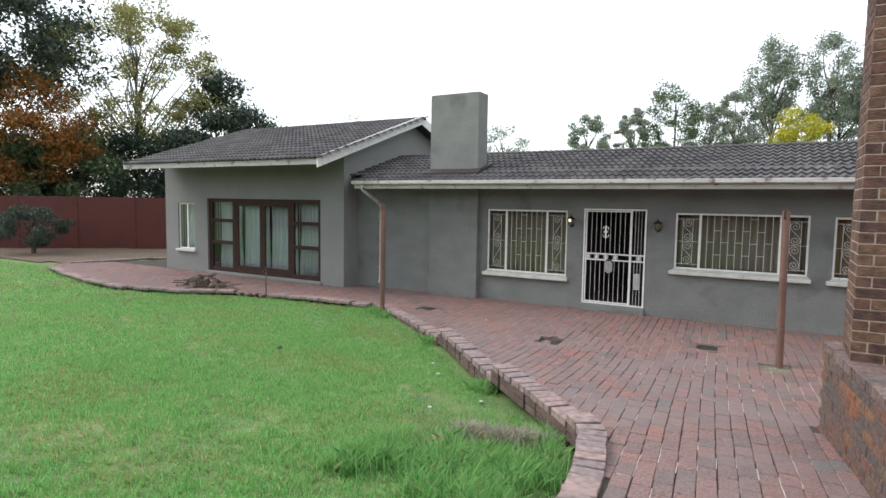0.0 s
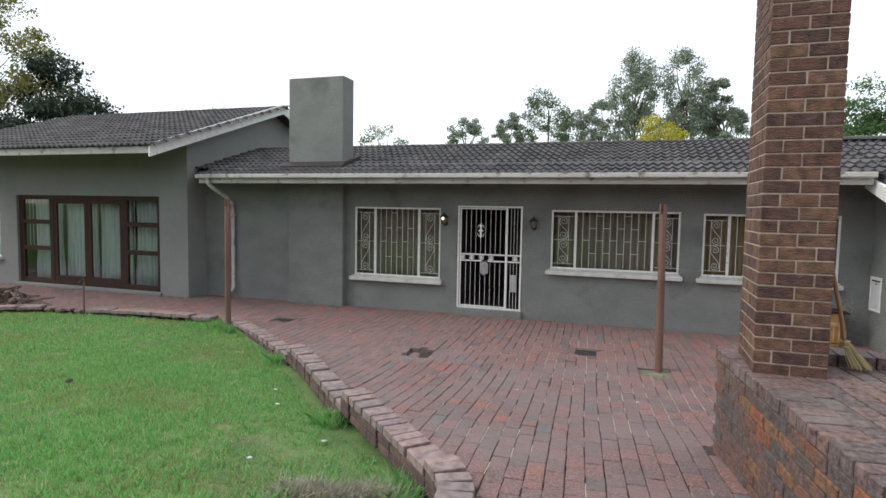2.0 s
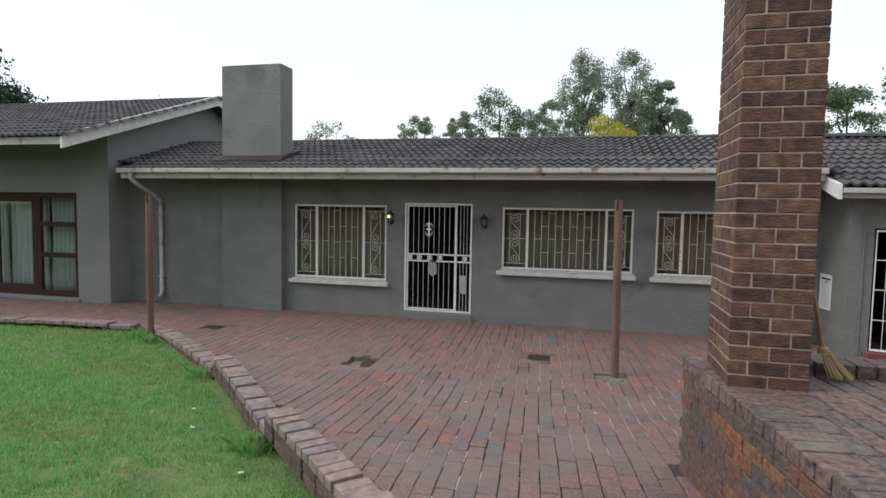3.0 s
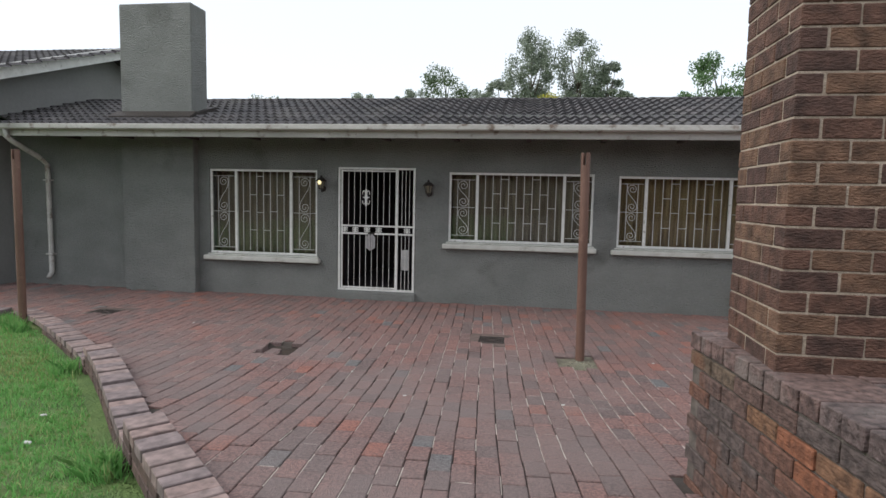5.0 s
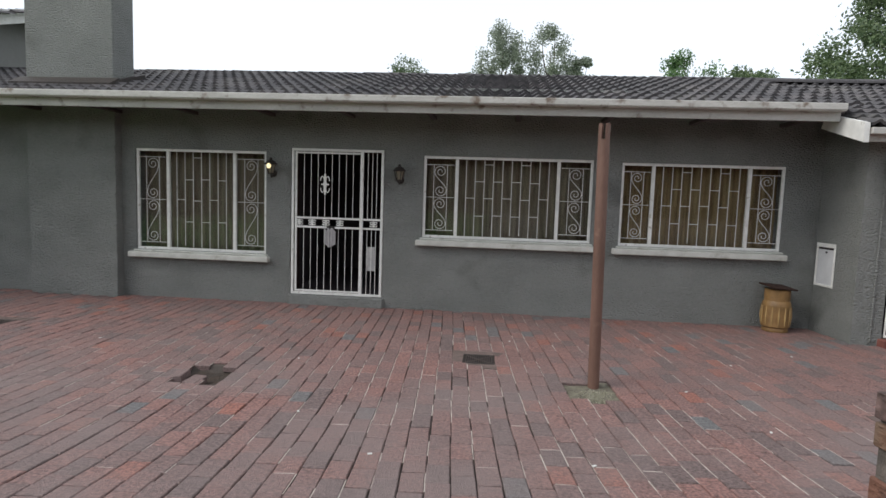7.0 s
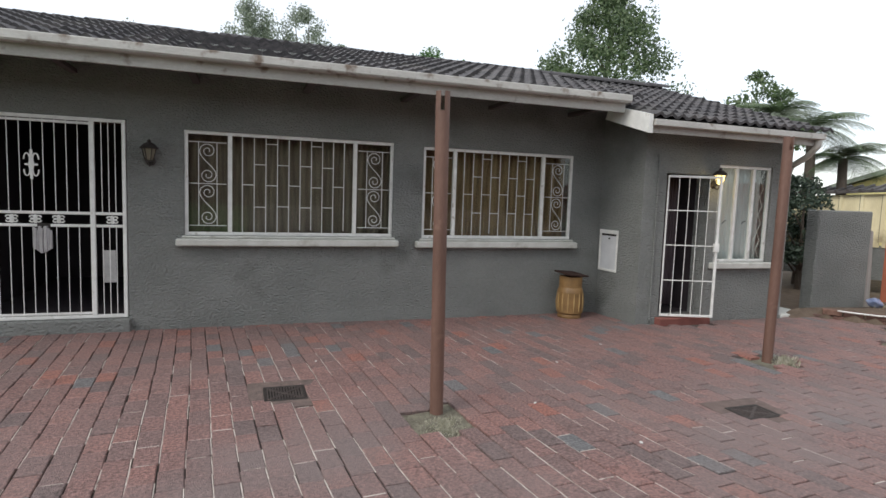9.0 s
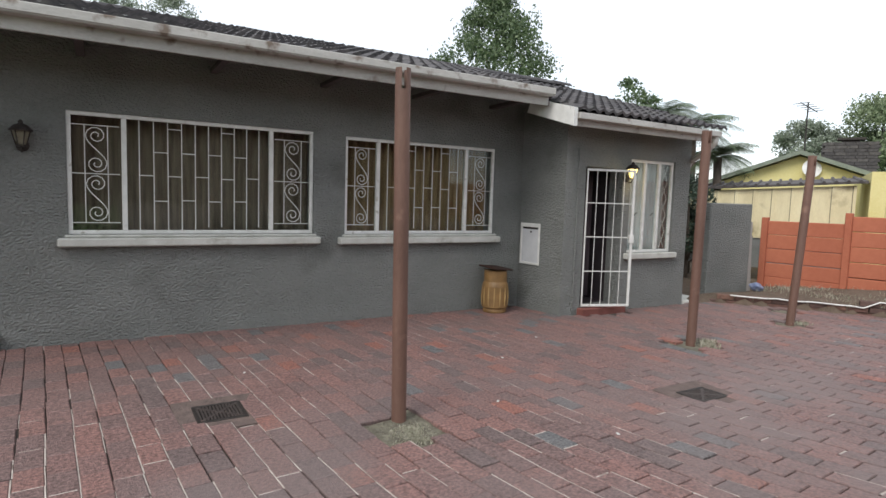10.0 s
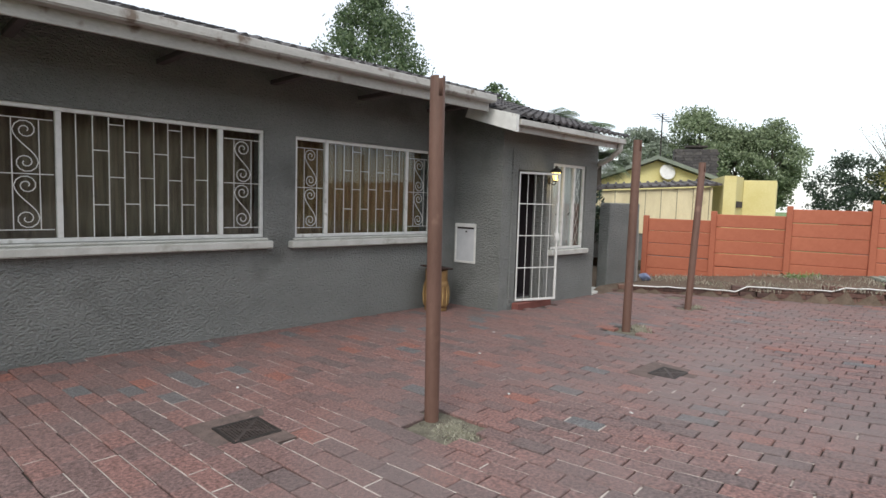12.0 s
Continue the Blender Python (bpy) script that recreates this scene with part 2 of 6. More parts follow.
BARK = surface("grey_brown_bark", (0.07, 0.055, 0.042), (0.15, 0.12, 0.095), 9, 0.9, bump=1.0, bump_scale=25, stretch=(1, 1, 0.3), depth=0.03)


# ---- small building helpers ----
def mesh_of(bm, name):
    me = bpy.data.meshes.new(name)
    bm.to_mesh(me)
    bm.free()
    return me


def part(name, bm, material, parent=None, label="", smooth=False):
    """One mesh object out of a bmesh, under a thing or a part."""
    me = mesh_of(bm, name)
    me.materials.append(material)
    if smooth:
        for p in me.polygons:
            p.use_smooth = True
    ob = new(name, me)
    if parent:
        ob.parent = parent
    if label:
        tagged(ob, label)
    return ob


def thing(name, m, label, category, group=""):
    ob = new(name)
    ob.empty_display_size = 0.1
    ob.matrix_world = m
    return tagged(ob, label, category, group)


def box(bm, x0, x1, y0, y1, z0, z1, bevel=0.0, m=None):
    made = bmesh.ops.create_cube(bm, size=1.0, matrix=Matrix.LocRotScale(((x0 + x1) / 2, (y0 + y1) / 2, (z0 + z1) / 2), None, (x1 - x0, y1 - y0, z1 - z0)))
    vs = made["verts"]
    if bevel:
        es = list({e for v in vs for e in v.link_edges})
        out = bmesh.ops.bevel(bm, geom=es, offset=bevel, segments=1, affect="EDGES", clamp_overlap=True)
        vs = list({v for f in out["faces"] for v in f.verts} | {v for v in vs if v.is_valid})
    if m is not None:
        bmesh.ops.transform(bm, matrix=m, verts=vs)
    return vs


def boxes(rows, bevel=0.0):
    bm = bmesh.new()
    for r in rows:
        box(bm, *r, bevel=bevel)
    return bm


def tube(bm, points, radius, sides=8, caps=True, taper=None):
    """A round bar along points; taper gives the radius at each point."""
    pts = [Vector(p) for p in points]
    rings = []
    side = None
    for i, p in enumerate(pts):
        d = (pts[min(i + 1, len(pts) - 1)] - pts[max(i - 1, 0)]).normalized()
        if side is None:
            side = d.orthogonal().normalized()
        side = (side - d * side.dot(d)).normalized()
        up = d.cross(side)
        r = taper[i] if taper else radius
        rings.append([bm.verts.new(p + (side * math.cos(a) + up * math.sin(a)) * r) for a in (2 * math.pi * k / sides for k in range(sides))])
    for a, b in zip(rings, rings[1:]):
        for k in range(sides):
            bm.faces.new((a[k], a[(k + 1) % sides], b[(k + 1) % sides], b[k]))
    if caps:
        bm.faces.new(rings[0][::-1])
        bm.faces.new(rings[-1])


def lathe(bm, profile, sides=20, centre=(0, 0)):
    rings = [[bm.verts.new((centre[0] + r * math.cos(2 * math.pi * k / sides), centre[1] + r * math.sin(2 * math.pi * k / sides), z)) for k in range(sides)] for r, z in profile]
    for a, b in zip(rings, rings[1:]):
        for k in range(sides):
            bm.faces.new((a[k], a[(k + 1) % sides], b[(k + 1) % sides], b[k]))
    bm.faces.new(rings[0][::-1])
    bm.faces.new(rings[-1])


def prism(bm, outline, direction):
    """A flat outline (3D points) pushed along a vector."""
    lo = [bm.verts.new(p) for p in outline]
    hi = [bm.verts.new(Vector(p) + Vector(direction)) for p in outline]
    bm.faces.new(lo[::-1])
    bm.faces.new(hi)
    for i in range(len(lo)):
        j = (i + 1) % len(lo)
        bm.faces.new((lo[i], lo[j], hi[j], hi[i]))


def joined(name, verts, faces, material, parent=None):
    me = bpy.data.meshes.new(name)
    me.from_pydata(verts, [], faces)
    me.materials.append(material)
    ob = new(name, me)
    if parent:
        ob.parent = parent
    return ob


def slope(y):
    """Height of the paving: level by the house, rising gently away from it."""
    if y > 9.5:
        return -0.012 * (y - 9.5)
    s = max(0.0, 9.0 - y)
    return 0.022 * s * s if s < 3 else 0.198 + 0.07 * (s - 3)


# lawn edge of the paving, from the far patio to behind the start
KERB = [(-6.2, 9.6), (-5.35, 9.1), (-3.55, 7.72), (-1.76, 5.92), (-0.45, 4.65), (-0.2, 4.1), (-0.07, 3.4), (-0.05, 2.6), (-0.05, -4.0)]


def kerb_x(y):
    """x of the lawn edge at y."""
    if y >= KERB[0][1]:
        return KERB[0][0]
    for (xa, ya), (xb, yb) in zip(KERB, KERB[1:]):
        if yb <= y <= ya:
            return xa + (xb - xa) * (ya - y) / (ya - yb)
    return KERB[-1][0]


# ---- ground ----
PAVED = [(-6.2, 9.6), (-5.35, 9.1), (-3.55, 7.72), (-1.76, 5.92), (-0.45, 4.65), (-0.2, 4.1), (-0.07, 3.4), (-0.05, 2.6), (-0.05, -4.0), (10.4, -4.0), (10.4, 5.6),
         (9.35, 7.8), (8.92, 8.68), (8.38, 9.64), (8.02, 10.33), (7.35, 11.16), (6.8, 11.3), (6.8, 12.3), (-8.6, 12.3), (-8.6, 11.6), (-15.9, 11.6),
         (-15.9, 13.0), (-18.4, 13.0), (-19.1, 11.2), (-19.4, 10.0), (-18.6, 9.3), (-14.2, 8.3), (-12.6, 8.22), (-11.3, 8.64), (-10.1, 9.16), (-7.8, 9.6)]


def paved(x, y):
    inside = False
    for (xa, ya), (xb, yb) in zip(PAVED, PAVED[1:] + PAVED[:1]):
        if (ya > y) != (yb > y) and x < xa + (xb - xa) * (y - ya) / (yb - ya):
            inside = not inside
    return inside


def steps(a, b, near, lo, hi):
    """Grid lines from a to b, close together between lo and hi, wide outside."""
    out, v = [], a
    while v < b:
        out.append(v)
        v += near if lo <= v < hi else max(near, min(abs(v - lo), abs(v - hi)) * 0.35 + near)
    return out + [b]


def lawn_z(x, y):
    """Height of the lawn, soil and beds."""
    z = slope(max(y, -4)) if y < 9 else 0.0
    if x < 8.0 and not (x > 6.9 and y > 10.5):
        far = min(1.0, max(0.0, (-x - 4) / 12))
        near = min(1.0, max(0.0, (kerb_x(y) - x) / 1.5))
        deep = 0.08 + 0.17 * min(1.0, max(0.0, (8.8 - y) / 2.6))
        away = 0.09 + 0.05 * min(1.0, max(0.0, (8.8 - y) / 2.6))
        return z * (1 - 0.8 * far) - deep * (1 - near) - away * near + 0.03 * noise.noise((x * 0.6, y * 0.6, 0))
    if y > 11.25 and x < 9.0:
        return -0.06
    by_wall = max(0.06, min(0.25, 0.06 + (9.9 - y) * 0.09))
    by_fence = max(-0.05, min(0.36, 0.05 + (11.2 - y) * 0.1))
    t = max(0.0, min(1.0, (x - 7.42 - (11.1 - y) * 0.6) / 1.3))
    return by_wall + (by_fence - by_wall) * t + 0.02 * noise.noise((x, y, 3))


def ground_z(x, y):
    if x > 6.5 and paved(x - 0.4, y) or paved(x, y) and (x > 6.5 or paved(x - 0.3, y - 0.25)):
        return slope(max(y, -4)) - 0.09
    return lawn_z(x, y)


gx = steps(-900, 900, 0.22, -21, 15)
gy = steps(-900, 900, 0.22, -4, 14)
verts = [(x, y, ground_z(x, y)) for y in gy for x in gx]
nx = len(gx)
faces = [(j * nx + i, j * nx + i + 1, (j + 1) * nx + i + 1, (j + 1) * nx + i) for j in range(len(gy) - 1) for i in range(nx - 1)]
ground = joined("ground", verts, faces, LAWN_BASE)
for p in ground.data.polygons:
    p.use_smooth = True
tagged(ground, "patchy green lawn and soil around the house", "ground", kind="structure")

# squares without pavers: round the posts, and where some are missing
OPEN_SQUARES = [(-2.2, -1.86, 8.6, 8.93), (0.92, 1.34, 8.68, 9.14), (4.5, 4.95, 9.35, 9.6), (6.6, 7.0, 9.55, 9.75), (7.5, 7.8, 10.1, 10.3)]
# sandy bed under the clay pavers
C = 0.1
bm = bmesh.new()
knots = {}


def in_hole(x, y):
    return any(a - 0.06 < x < b + 0.06 and c - 0.06 < y < d + 0.06 for a, b, c, d in OPEN_SQUARES)


def knot(i, k):
    if (i, k) not in knots:
        knots[i, k] = bm.verts.new((i * C, k * C, slope(k * C) - (0.075 if in_hole(i * C, k * C) else 0.016)))
    return knots[i, k]


solid = {(i, k): paved(i * C, k * C) for i in range(-200, 112) for k in range(-42, 136)}
for (i, k), ok in solid.items():
    if ok and all(solid.get(c) for c in ((i + 1, k), (i + 1, k + 1), (i, k + 1))):
        bm.faces.new((knot(i, k), knot(i + 1, k), knot(i + 1, k + 1), knot(i, k + 1)))
pavement = tagged(part("pavement", bm, SAND), "reddish clay brick paving laid in running bond", "pavement", kind="structure")

# dry soil of the bed before the fence
bm = bmesh.new()
knots = {}


def bed_knot(i, k):
    if (i, k) not in knots:
        x, y = i * 0.15, k * 0.15
        knots[i, k] = bm.verts.new((x, y, slope(y) - 0.03 if paved(x, y) else lawn_z(x, y) + 0.02 + 0.02 * noise.noise((x * 3, y * 3, 1))))
    return knots[i, k]


def bed_here(i, k):
    x, y = i * 0.15, k * 0.15
    return x > 6.75 and y < 18.0 and not paved(x, y)


for i in range(45, 128):
    for k in range(32, 120):
        if any(bed_here(i + a, k + b) for a in (0, 1) for b in (0, 1)):
            bm.faces.new((bed_knot(i, k), bed_knot(i + 1, k), bed_knot(i + 1, k + 1), bed_knot(i, k + 1)))
tagged(part("planting_bed", bm, SOIL, smooth=True), "bare dry soil bed before the fence", "bed", kind="structure")


# shaded soil between the far patio and the red wall
bm = bmesh.new()
knots = {}


def far_knot(i, k):
    if (i, k) not in knots:
        x, y = i * 0.4, k * 0.4
        knots[i, k] = bm.verts.new((x, y, lawn_z(x, y) + 0.03 + 0.03 * noise.noise((x * 2, y * 2, 1))))
    return knots[i, k]


for i in range(-84, -38):
    for k in range(24, 52):
        x, y = (i + 0.5) * 0.4, (k + 0.5) * 0.4
        if y > 10.4 + 0.12 * (x + 19) and not (x > -15.9 and y > 11.2) and not any(paved(x + a, y + b) for a in (-0.4, 0.4) for b in (-0.4, 0.4)):
            bm.faces.new((far_knot(i, k), far_knot(i + 1, k), far_knot(i + 1, k + 1), far_knot(i, k + 1)))
tagged(part("garden_soil", bm, SOIL, smooth=True), "bare brown soil before the red wall", "soil", kind="structure")


# ---- house walls ----
def wall_panel(name, x0, x1, y0, y1, z0, z1, holes, material, label):
    """A wall along x with rectangular openings (x0, x1, z0, z1) cut through it."""
    xs = sorted({x0, x1, *[h[0] for h in holes], *[h[1] for h in holes]})
    bm = bmesh.new()
    for a, b in zip(xs, xs[1:]):
        cuts = sorted((h[2], h[3]) for h in holes if h[0] <= a and h[1] >= b)
        z = z0
        for lo, hi in cuts:
            if lo > z:
                box(bm, a, b, y0, y1, z, lo)
            z = hi
        if z < z1:
            box(bm, a, b, y0, y1, z, z1)
    bmesh.ops.remove_doubles(bm, verts=bm.verts, dist=1e-5)
    return tagged(part(name, bm, material), label, "wall", kind="structure")


def roof_z(y):
    return 2.66 + (y - 11.18) * 0.29


def wing_roof_z(y):
    return 3.16 + (y - 10.05) * 0.33


W1, W2, W3 = (-4.77, -2.87, 0.64, 2.06), (-0.69, 1.55, 0.96, 2.06), (1.91, 3.95, 0.95, 2.04)
GATE = (-2.52, -1.22, 0.1, 2.12)
wall_panel("wall_main", -8.6, 4.4, 12.0, 12.23, -0.3, 2.95, [W1, GATE, W2, W3], PLASTER, "rough grey plastered house wall with windows and door")
bm = boxes([(-6.265, -4.965, 11.85, 11.998, -0.3, 2.80)], 0.008)
tagged(part("wall_chimney_breast", bm, PLASTER), "smooth grey plastered chimney breast on the house wall", "wall", kind="structure")

# right wing that steps forward
W4, DOOR2 = (5.56, 6.44, 0.74, 1.98), (4.76, 5.42, 0.06, 1.84)
wall_panel("wall_right_wing", 4.43, 6.76, 11.2, 11.43, -0.3, 2.44, [W4, DOOR2], PLASTER, "rough grey plastered wall of the right wing")
bm = bmesh.new()
prism(bm, [(4.43, 11.432, -0.3), (4.365, 12.3, -0.3), (4.62, 12.3, -0.3), (4.66, 11.432, -0.3)], (0, 0, 2.9))
for v in bm.verts:
    if v.co.z > 1 and v.co.y > 12:
        v.co.z = 2.84
tagged(part("wall_right_wing_side", bm, PLASTER), "grey plastered side wall of the right wing", "wall", kind="structure")
bm = bmesh.new()
prism(bm, [(6.54, 11.432, -0.5), (6.54, 16.8, -0.5), (6.54, 16.8, 2.6), (6.54, 14, 3.32), (6.54, 11.432, 2.52)], (0.22, 0, 0))
tagged(part("wall_east", bm, PLASTER), "grey plastered end wall of the house", "wall", kind="structure")
tagged(part("wall_back", boxes([(-15, 6.8, 16.8, 17.0, -0.5, 2.7)]), PLASTER), "grey plastered back wall of the house", "wall", kind="structure")

# left wing with the tall gable
W0, SLIDER = (-15.24, -14.45, 0.64, 2.06), (-13.86, -9.36, 0.04, 2.21)
wall_panel("wall_left_wing", -15.86, -8.57, 11.43, 11.66, -0.4, 3.52, [W0, SLIDER], PLASTER_SMOOTH, "smooth grey plastered wall of the left wing")
for name, x in (("wall_left_gable_inner", -8.79), ("wall_left_gable_outer", -15.86)):
    bm = bmesh.new()
    prism(bm, [(x, 11.662, -0.4), (x, 17.4, -0.4), (x, 17.4, 3.5), (x, 14.5, 4.53), (x, 11.662, 3.6)], (0.22, 0, 0))
    tagged(part(name, bm, PLASTER_SMOOTH), "smooth grey plastered gable wall of the left wing", "wall", kind="structure")

# chimney above the roof
bm = bmesh.new()
box(bm, -6.265, -4.97, 11.86, 12.32, 2.5, 4.73, bevel=0.018)
chimney = tagged(part("chimney", bm, PLASTER), "square grey plastered chimney rising above the tiled roof", "chimney", kind="structure")
bm = bmesh.new()
prism(bm, [(-6.35, 11.66, roof_z(11.66) + 0.03), (-6.35, 11.66, roof_z(11.66) + 0.085), (-6.35, 11.864, roof_z(11.86) + 0.13), (-6.35, 11.864, roof_z(11.86) + 0.03)], (1.46, 0, 0))
for x in (-6.352, -4.972):
    prism(bm, [(x, 11.75, roof_z(11.75) + 0.03), (x, 11.75, roof_z(11.75) + 0.10), (x, 12.45, roof_z(12.45) + 0.12), (x, 12.45, roof_z(12.45) + 0.03)], (0.085, 0, 0))
part("flashing", bm, IRON, chimney, "black bitumen flashing round the chimney foot")


# ---- roofs ----
def roof_slab(name, outline, thick, label):
    bm = bmesh.new()
    prism(bm, outline, (0, 0, -thick))
    return tagged(part(name, bm, SOFFIT), label, "roof", kind="structure")


main_roof = roof_slab("roof_main", [(-8.04, 11.2, roof_z(11.2) - 0.02), (4.14, 11.2, roof_z(11.2) - 0.02), (4.14, 14, roof_z(14) - 0.02), (-8.56, 14, roof_z(14) - 0.02), (-8.56, 11.72, roof_z(11.72) - 0.02)], 0.06, "charcoal concrete tile roof over the main house")
right_roof = roof_slab("roof_right_wing", [(4.155, 10.85, 2.40), (6.72, 10.85, 2.40), (6.76, 11.3, 2.543), (6.76, 14, 3.40), (4.155, 14, 3.40)], 0.06, "charcoal concrete tile roof over the right wing")
left_roof = roof_slab("roof_left_wing", [(-15.82, 10.1, wing_roof_z(10.1) - 0.02), (-8.21, 10.1, wing_roof_z(10.1) - 0.02), (-8.21, 14.5, wing_roof_z(14.5) - 0.02), (-15.82, 14.5, wing_roof_z(14.5) - 0.02)], 0.06, "charcoal concrete tile roof over the left wing")
roof_slab("roof_back", [(-8.04, 14, 3.47), (6.95, 14, 3.47), (6.95, 17.3, 2.5), (-8.04, 17.3, 2.5)], 0.06, "charcoal tiled back slope of the main roof")
roof_slab("roof_left_back", [(-15.82, 14.5, 4.6), (-8.21, 14.5, 4.6), (-8.21, 18.6, 3.24), (-15.82, 18.6, 3.24)], 0.06, "charcoal tiled back slope of the left wing roof")
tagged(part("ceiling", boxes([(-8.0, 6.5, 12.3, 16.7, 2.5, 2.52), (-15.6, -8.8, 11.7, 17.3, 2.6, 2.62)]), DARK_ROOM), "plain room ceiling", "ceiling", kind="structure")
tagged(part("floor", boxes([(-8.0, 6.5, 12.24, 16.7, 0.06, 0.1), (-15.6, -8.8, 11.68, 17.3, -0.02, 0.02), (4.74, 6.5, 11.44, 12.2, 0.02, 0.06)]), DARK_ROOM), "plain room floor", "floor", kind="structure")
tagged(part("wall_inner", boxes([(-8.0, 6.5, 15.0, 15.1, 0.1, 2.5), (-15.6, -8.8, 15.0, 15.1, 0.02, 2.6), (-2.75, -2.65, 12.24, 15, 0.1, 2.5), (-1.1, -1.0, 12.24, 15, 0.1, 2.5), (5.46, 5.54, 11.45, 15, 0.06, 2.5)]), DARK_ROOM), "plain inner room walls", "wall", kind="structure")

# fascia, gutters and barge boards
tagged(part("fascia_main", boxes([(-8.03, 4.08, 11.17, 11.195, 2.50, 2.64)], 0.004), WHITE_WORN), "worn off-white fascia board under the main eave", "trim", kind="structure")
tagged(part("gutter_main", boxes([(-8.03, 4.085, 11.06, 11.168, 2.60, 2.675), (-8.03, 4.085, 11.05, 11.062, 2.61, 2.685)], 0.006), WHITE_WORN), "off-white metal gutter with peeling paint", "gutter", kind="structure")
tagged(part("fascia_right", boxes([(4.16, 6.70, 10.82, 10.845, 2.25, 2.385)], 0.004), WHITE_WORN), "worn off-white fascia board on the right wing", "trim", kind="structure")
tagged(part("gutter_right", boxes([(4.16, 6.72, 10.72, 10.818, 2.32, 2.39)], 0.006), WHITE_WORN), "off-white gutter on the right wing", "gutter", kind="structure")
tagged(part("fascia_left", boxes([(-15.82, -8.215, 10.055, 10.095, 3.03, 3.165)], 0.004), WHITE_WORN), "off-white fascia board under the left wing eave", "trim", kind="structure")
bm = bmesh.new()
prism(bm, [(-8.205, 10.02, 2.955), (-8.205, 10.02, 3.205), (-8.205, 14.5, wing_roof_z(14.5) + 0.1), (-8.205, 14.5, wing_roof_z(14.5) - 0.15)], (0.035, 0, 0))
prism(bm, [(-8.205, 14.502, wing_roof_z(14.5) - 0.15), (-8.205, 14.502, wing_roof_z(14.5) + 0.1), (-8.205, 18.6, 3.32), (-8.205, 18.6, 3.05)], (0.035, 0, 0))
tagged(part("barge_board_left", bm, WHITE), "white painted barge board along the gable", "trim", kind="structure")
bm = bmesh.new()
prism(bm, [(4.095, 10.75, 2.235), (4.095, 10.75, 2.44), (4.095, 11.5, 2.63), (4.095, 11.58, 2.47)], (0.055, 0, 0))
tagged(part("barge_board_right", bm, WHITE), "white painted short barge board at the roof step", "trim", kind="structure")


# ---- brick pieces ----
def brick_data(l, w, h, b=0.006, name="brick", material=None, open_base=True):
    """Vertices and faces of one brick: top chamfered, resting on z = 0, centred in x and y."""
    x, y = l / 2, w / 2
    vs = [(-x, -y, 0), (x, -y, 0), (x, y, 0), (-x, y, 0), (-x, -y, h - b), (x, -y, h - b), (x, y, h - b), (-x, y, h - b), (-x + b, -y + b, h), (x - b, -y + b, h), (x - b, y - b, h), (-x + b, y - b, h)]
    fs = [(0, 1, 5, 4), (1, 2, 6, 5), (2, 3, 7, 6), (3, 0, 4, 7), (4, 5, 9, 8), (5, 6, 10, 9), (6, 7, 11, 10), (7, 4, 8, 11), (8, 9, 10, 11)]
    if not open_base:
        fs.append((3, 2, 1, 0))
    return vs, fs


def brick_mesh(l, w, h, material, b=0.005):
    bm = bmesh.new()
    box(bm, -l / 2, l / 2, -w / 2, w / 2, 0, h, bevel=b)
    me = mesh_of(bm, "brick")
    me.materials.append(material)
    return me


def set_piece(name, me, parent, m):
    ob = new(name, me)
    ob.parent = parent
    ob.matrix_local = m
    return ob


# ---- brick platform and pillar ----
PLAT = Matrix.Translation((1.45, 6.05, 0)) @ Matrix(((0.138, 0.990, 0, 0), (-0.990, 0.138, 0, 0), (0, 0, 1, 0), (0, 0, 0, 1)))
PLAT_DARK = surface("dark_mortar", (0.07, 0.06, 0.052), (0.17, 0.145, 0.125), 20, 0.9, bump=0.8, bump_scale=90)
platform = thing("brick_platform", PLAT, "weathered brown and orange brick platform beside the paving", "brick platform")
part("core", boxes([(0.012, 4.6, 0.012, 1.9, -0.1, 0.972)]), PLAT_DARK, platform, "mortar and rubble core")
rng = random.Random(5)
long_brick = brick_mesh(0.222, 0.10, 0.075, BRICK_BLOCK)
for c in range(11):
    z = 0.913 - 0.085 * (c + 1)
    off = 0.116 if c % 2 else 0.0
    for i in range(-1, 20):
        x = 0.111 + off + 0.232 * i
        if x < 0.05 or x > 4.4:
            continue
        set_piece("brick", long_brick, platform, pose(x, 0.05 + rng.uniform(-0.003, 0.003), z, 0, rng.uniform(-0.3, 0.3), rng.uniform(-0.4, 0.4)))
    for i in range(4):
        set_piece("brick", long_brick, platform, pose(0.05, 0.22 + off + 0.232 * i, z, 0, 0, 90))
# cap course: bricks end-on along the edge, then flat bricks over the top
CAP = pieces("weathered_cap_brick", [(0.4, (0.135, 0.088, 0.078)), (0.35, (0.108, 0.08, 0.075)), (0.25, (0.155, 0.098, 0.082))], scale=26, grain=0.6, rough=0.7, bump=1.0, bump_scale=60, depth=0.012, stain=(0.19, 0.165, 0.15), stain_scale=3.0)
cap_brick = brick_mesh(0.222, 0.104, 0.082, CAP, 0.004)
flat_brick = brick_mesh(0.220, 0.106, 0.05, CAP, 0.004)
for i in range(39):
    set_piece("cap_brick", cap_brick, platform, pose(0.055 + 0.116 * i, 0.108 + rng.uniform(-0.004, 0.004), 0.917 + rng.uniform(-0.003, 0.003), rng.uniform(-0.6, 0.6), 0, 90 + rng.uniform(-0.6, 0.6)))
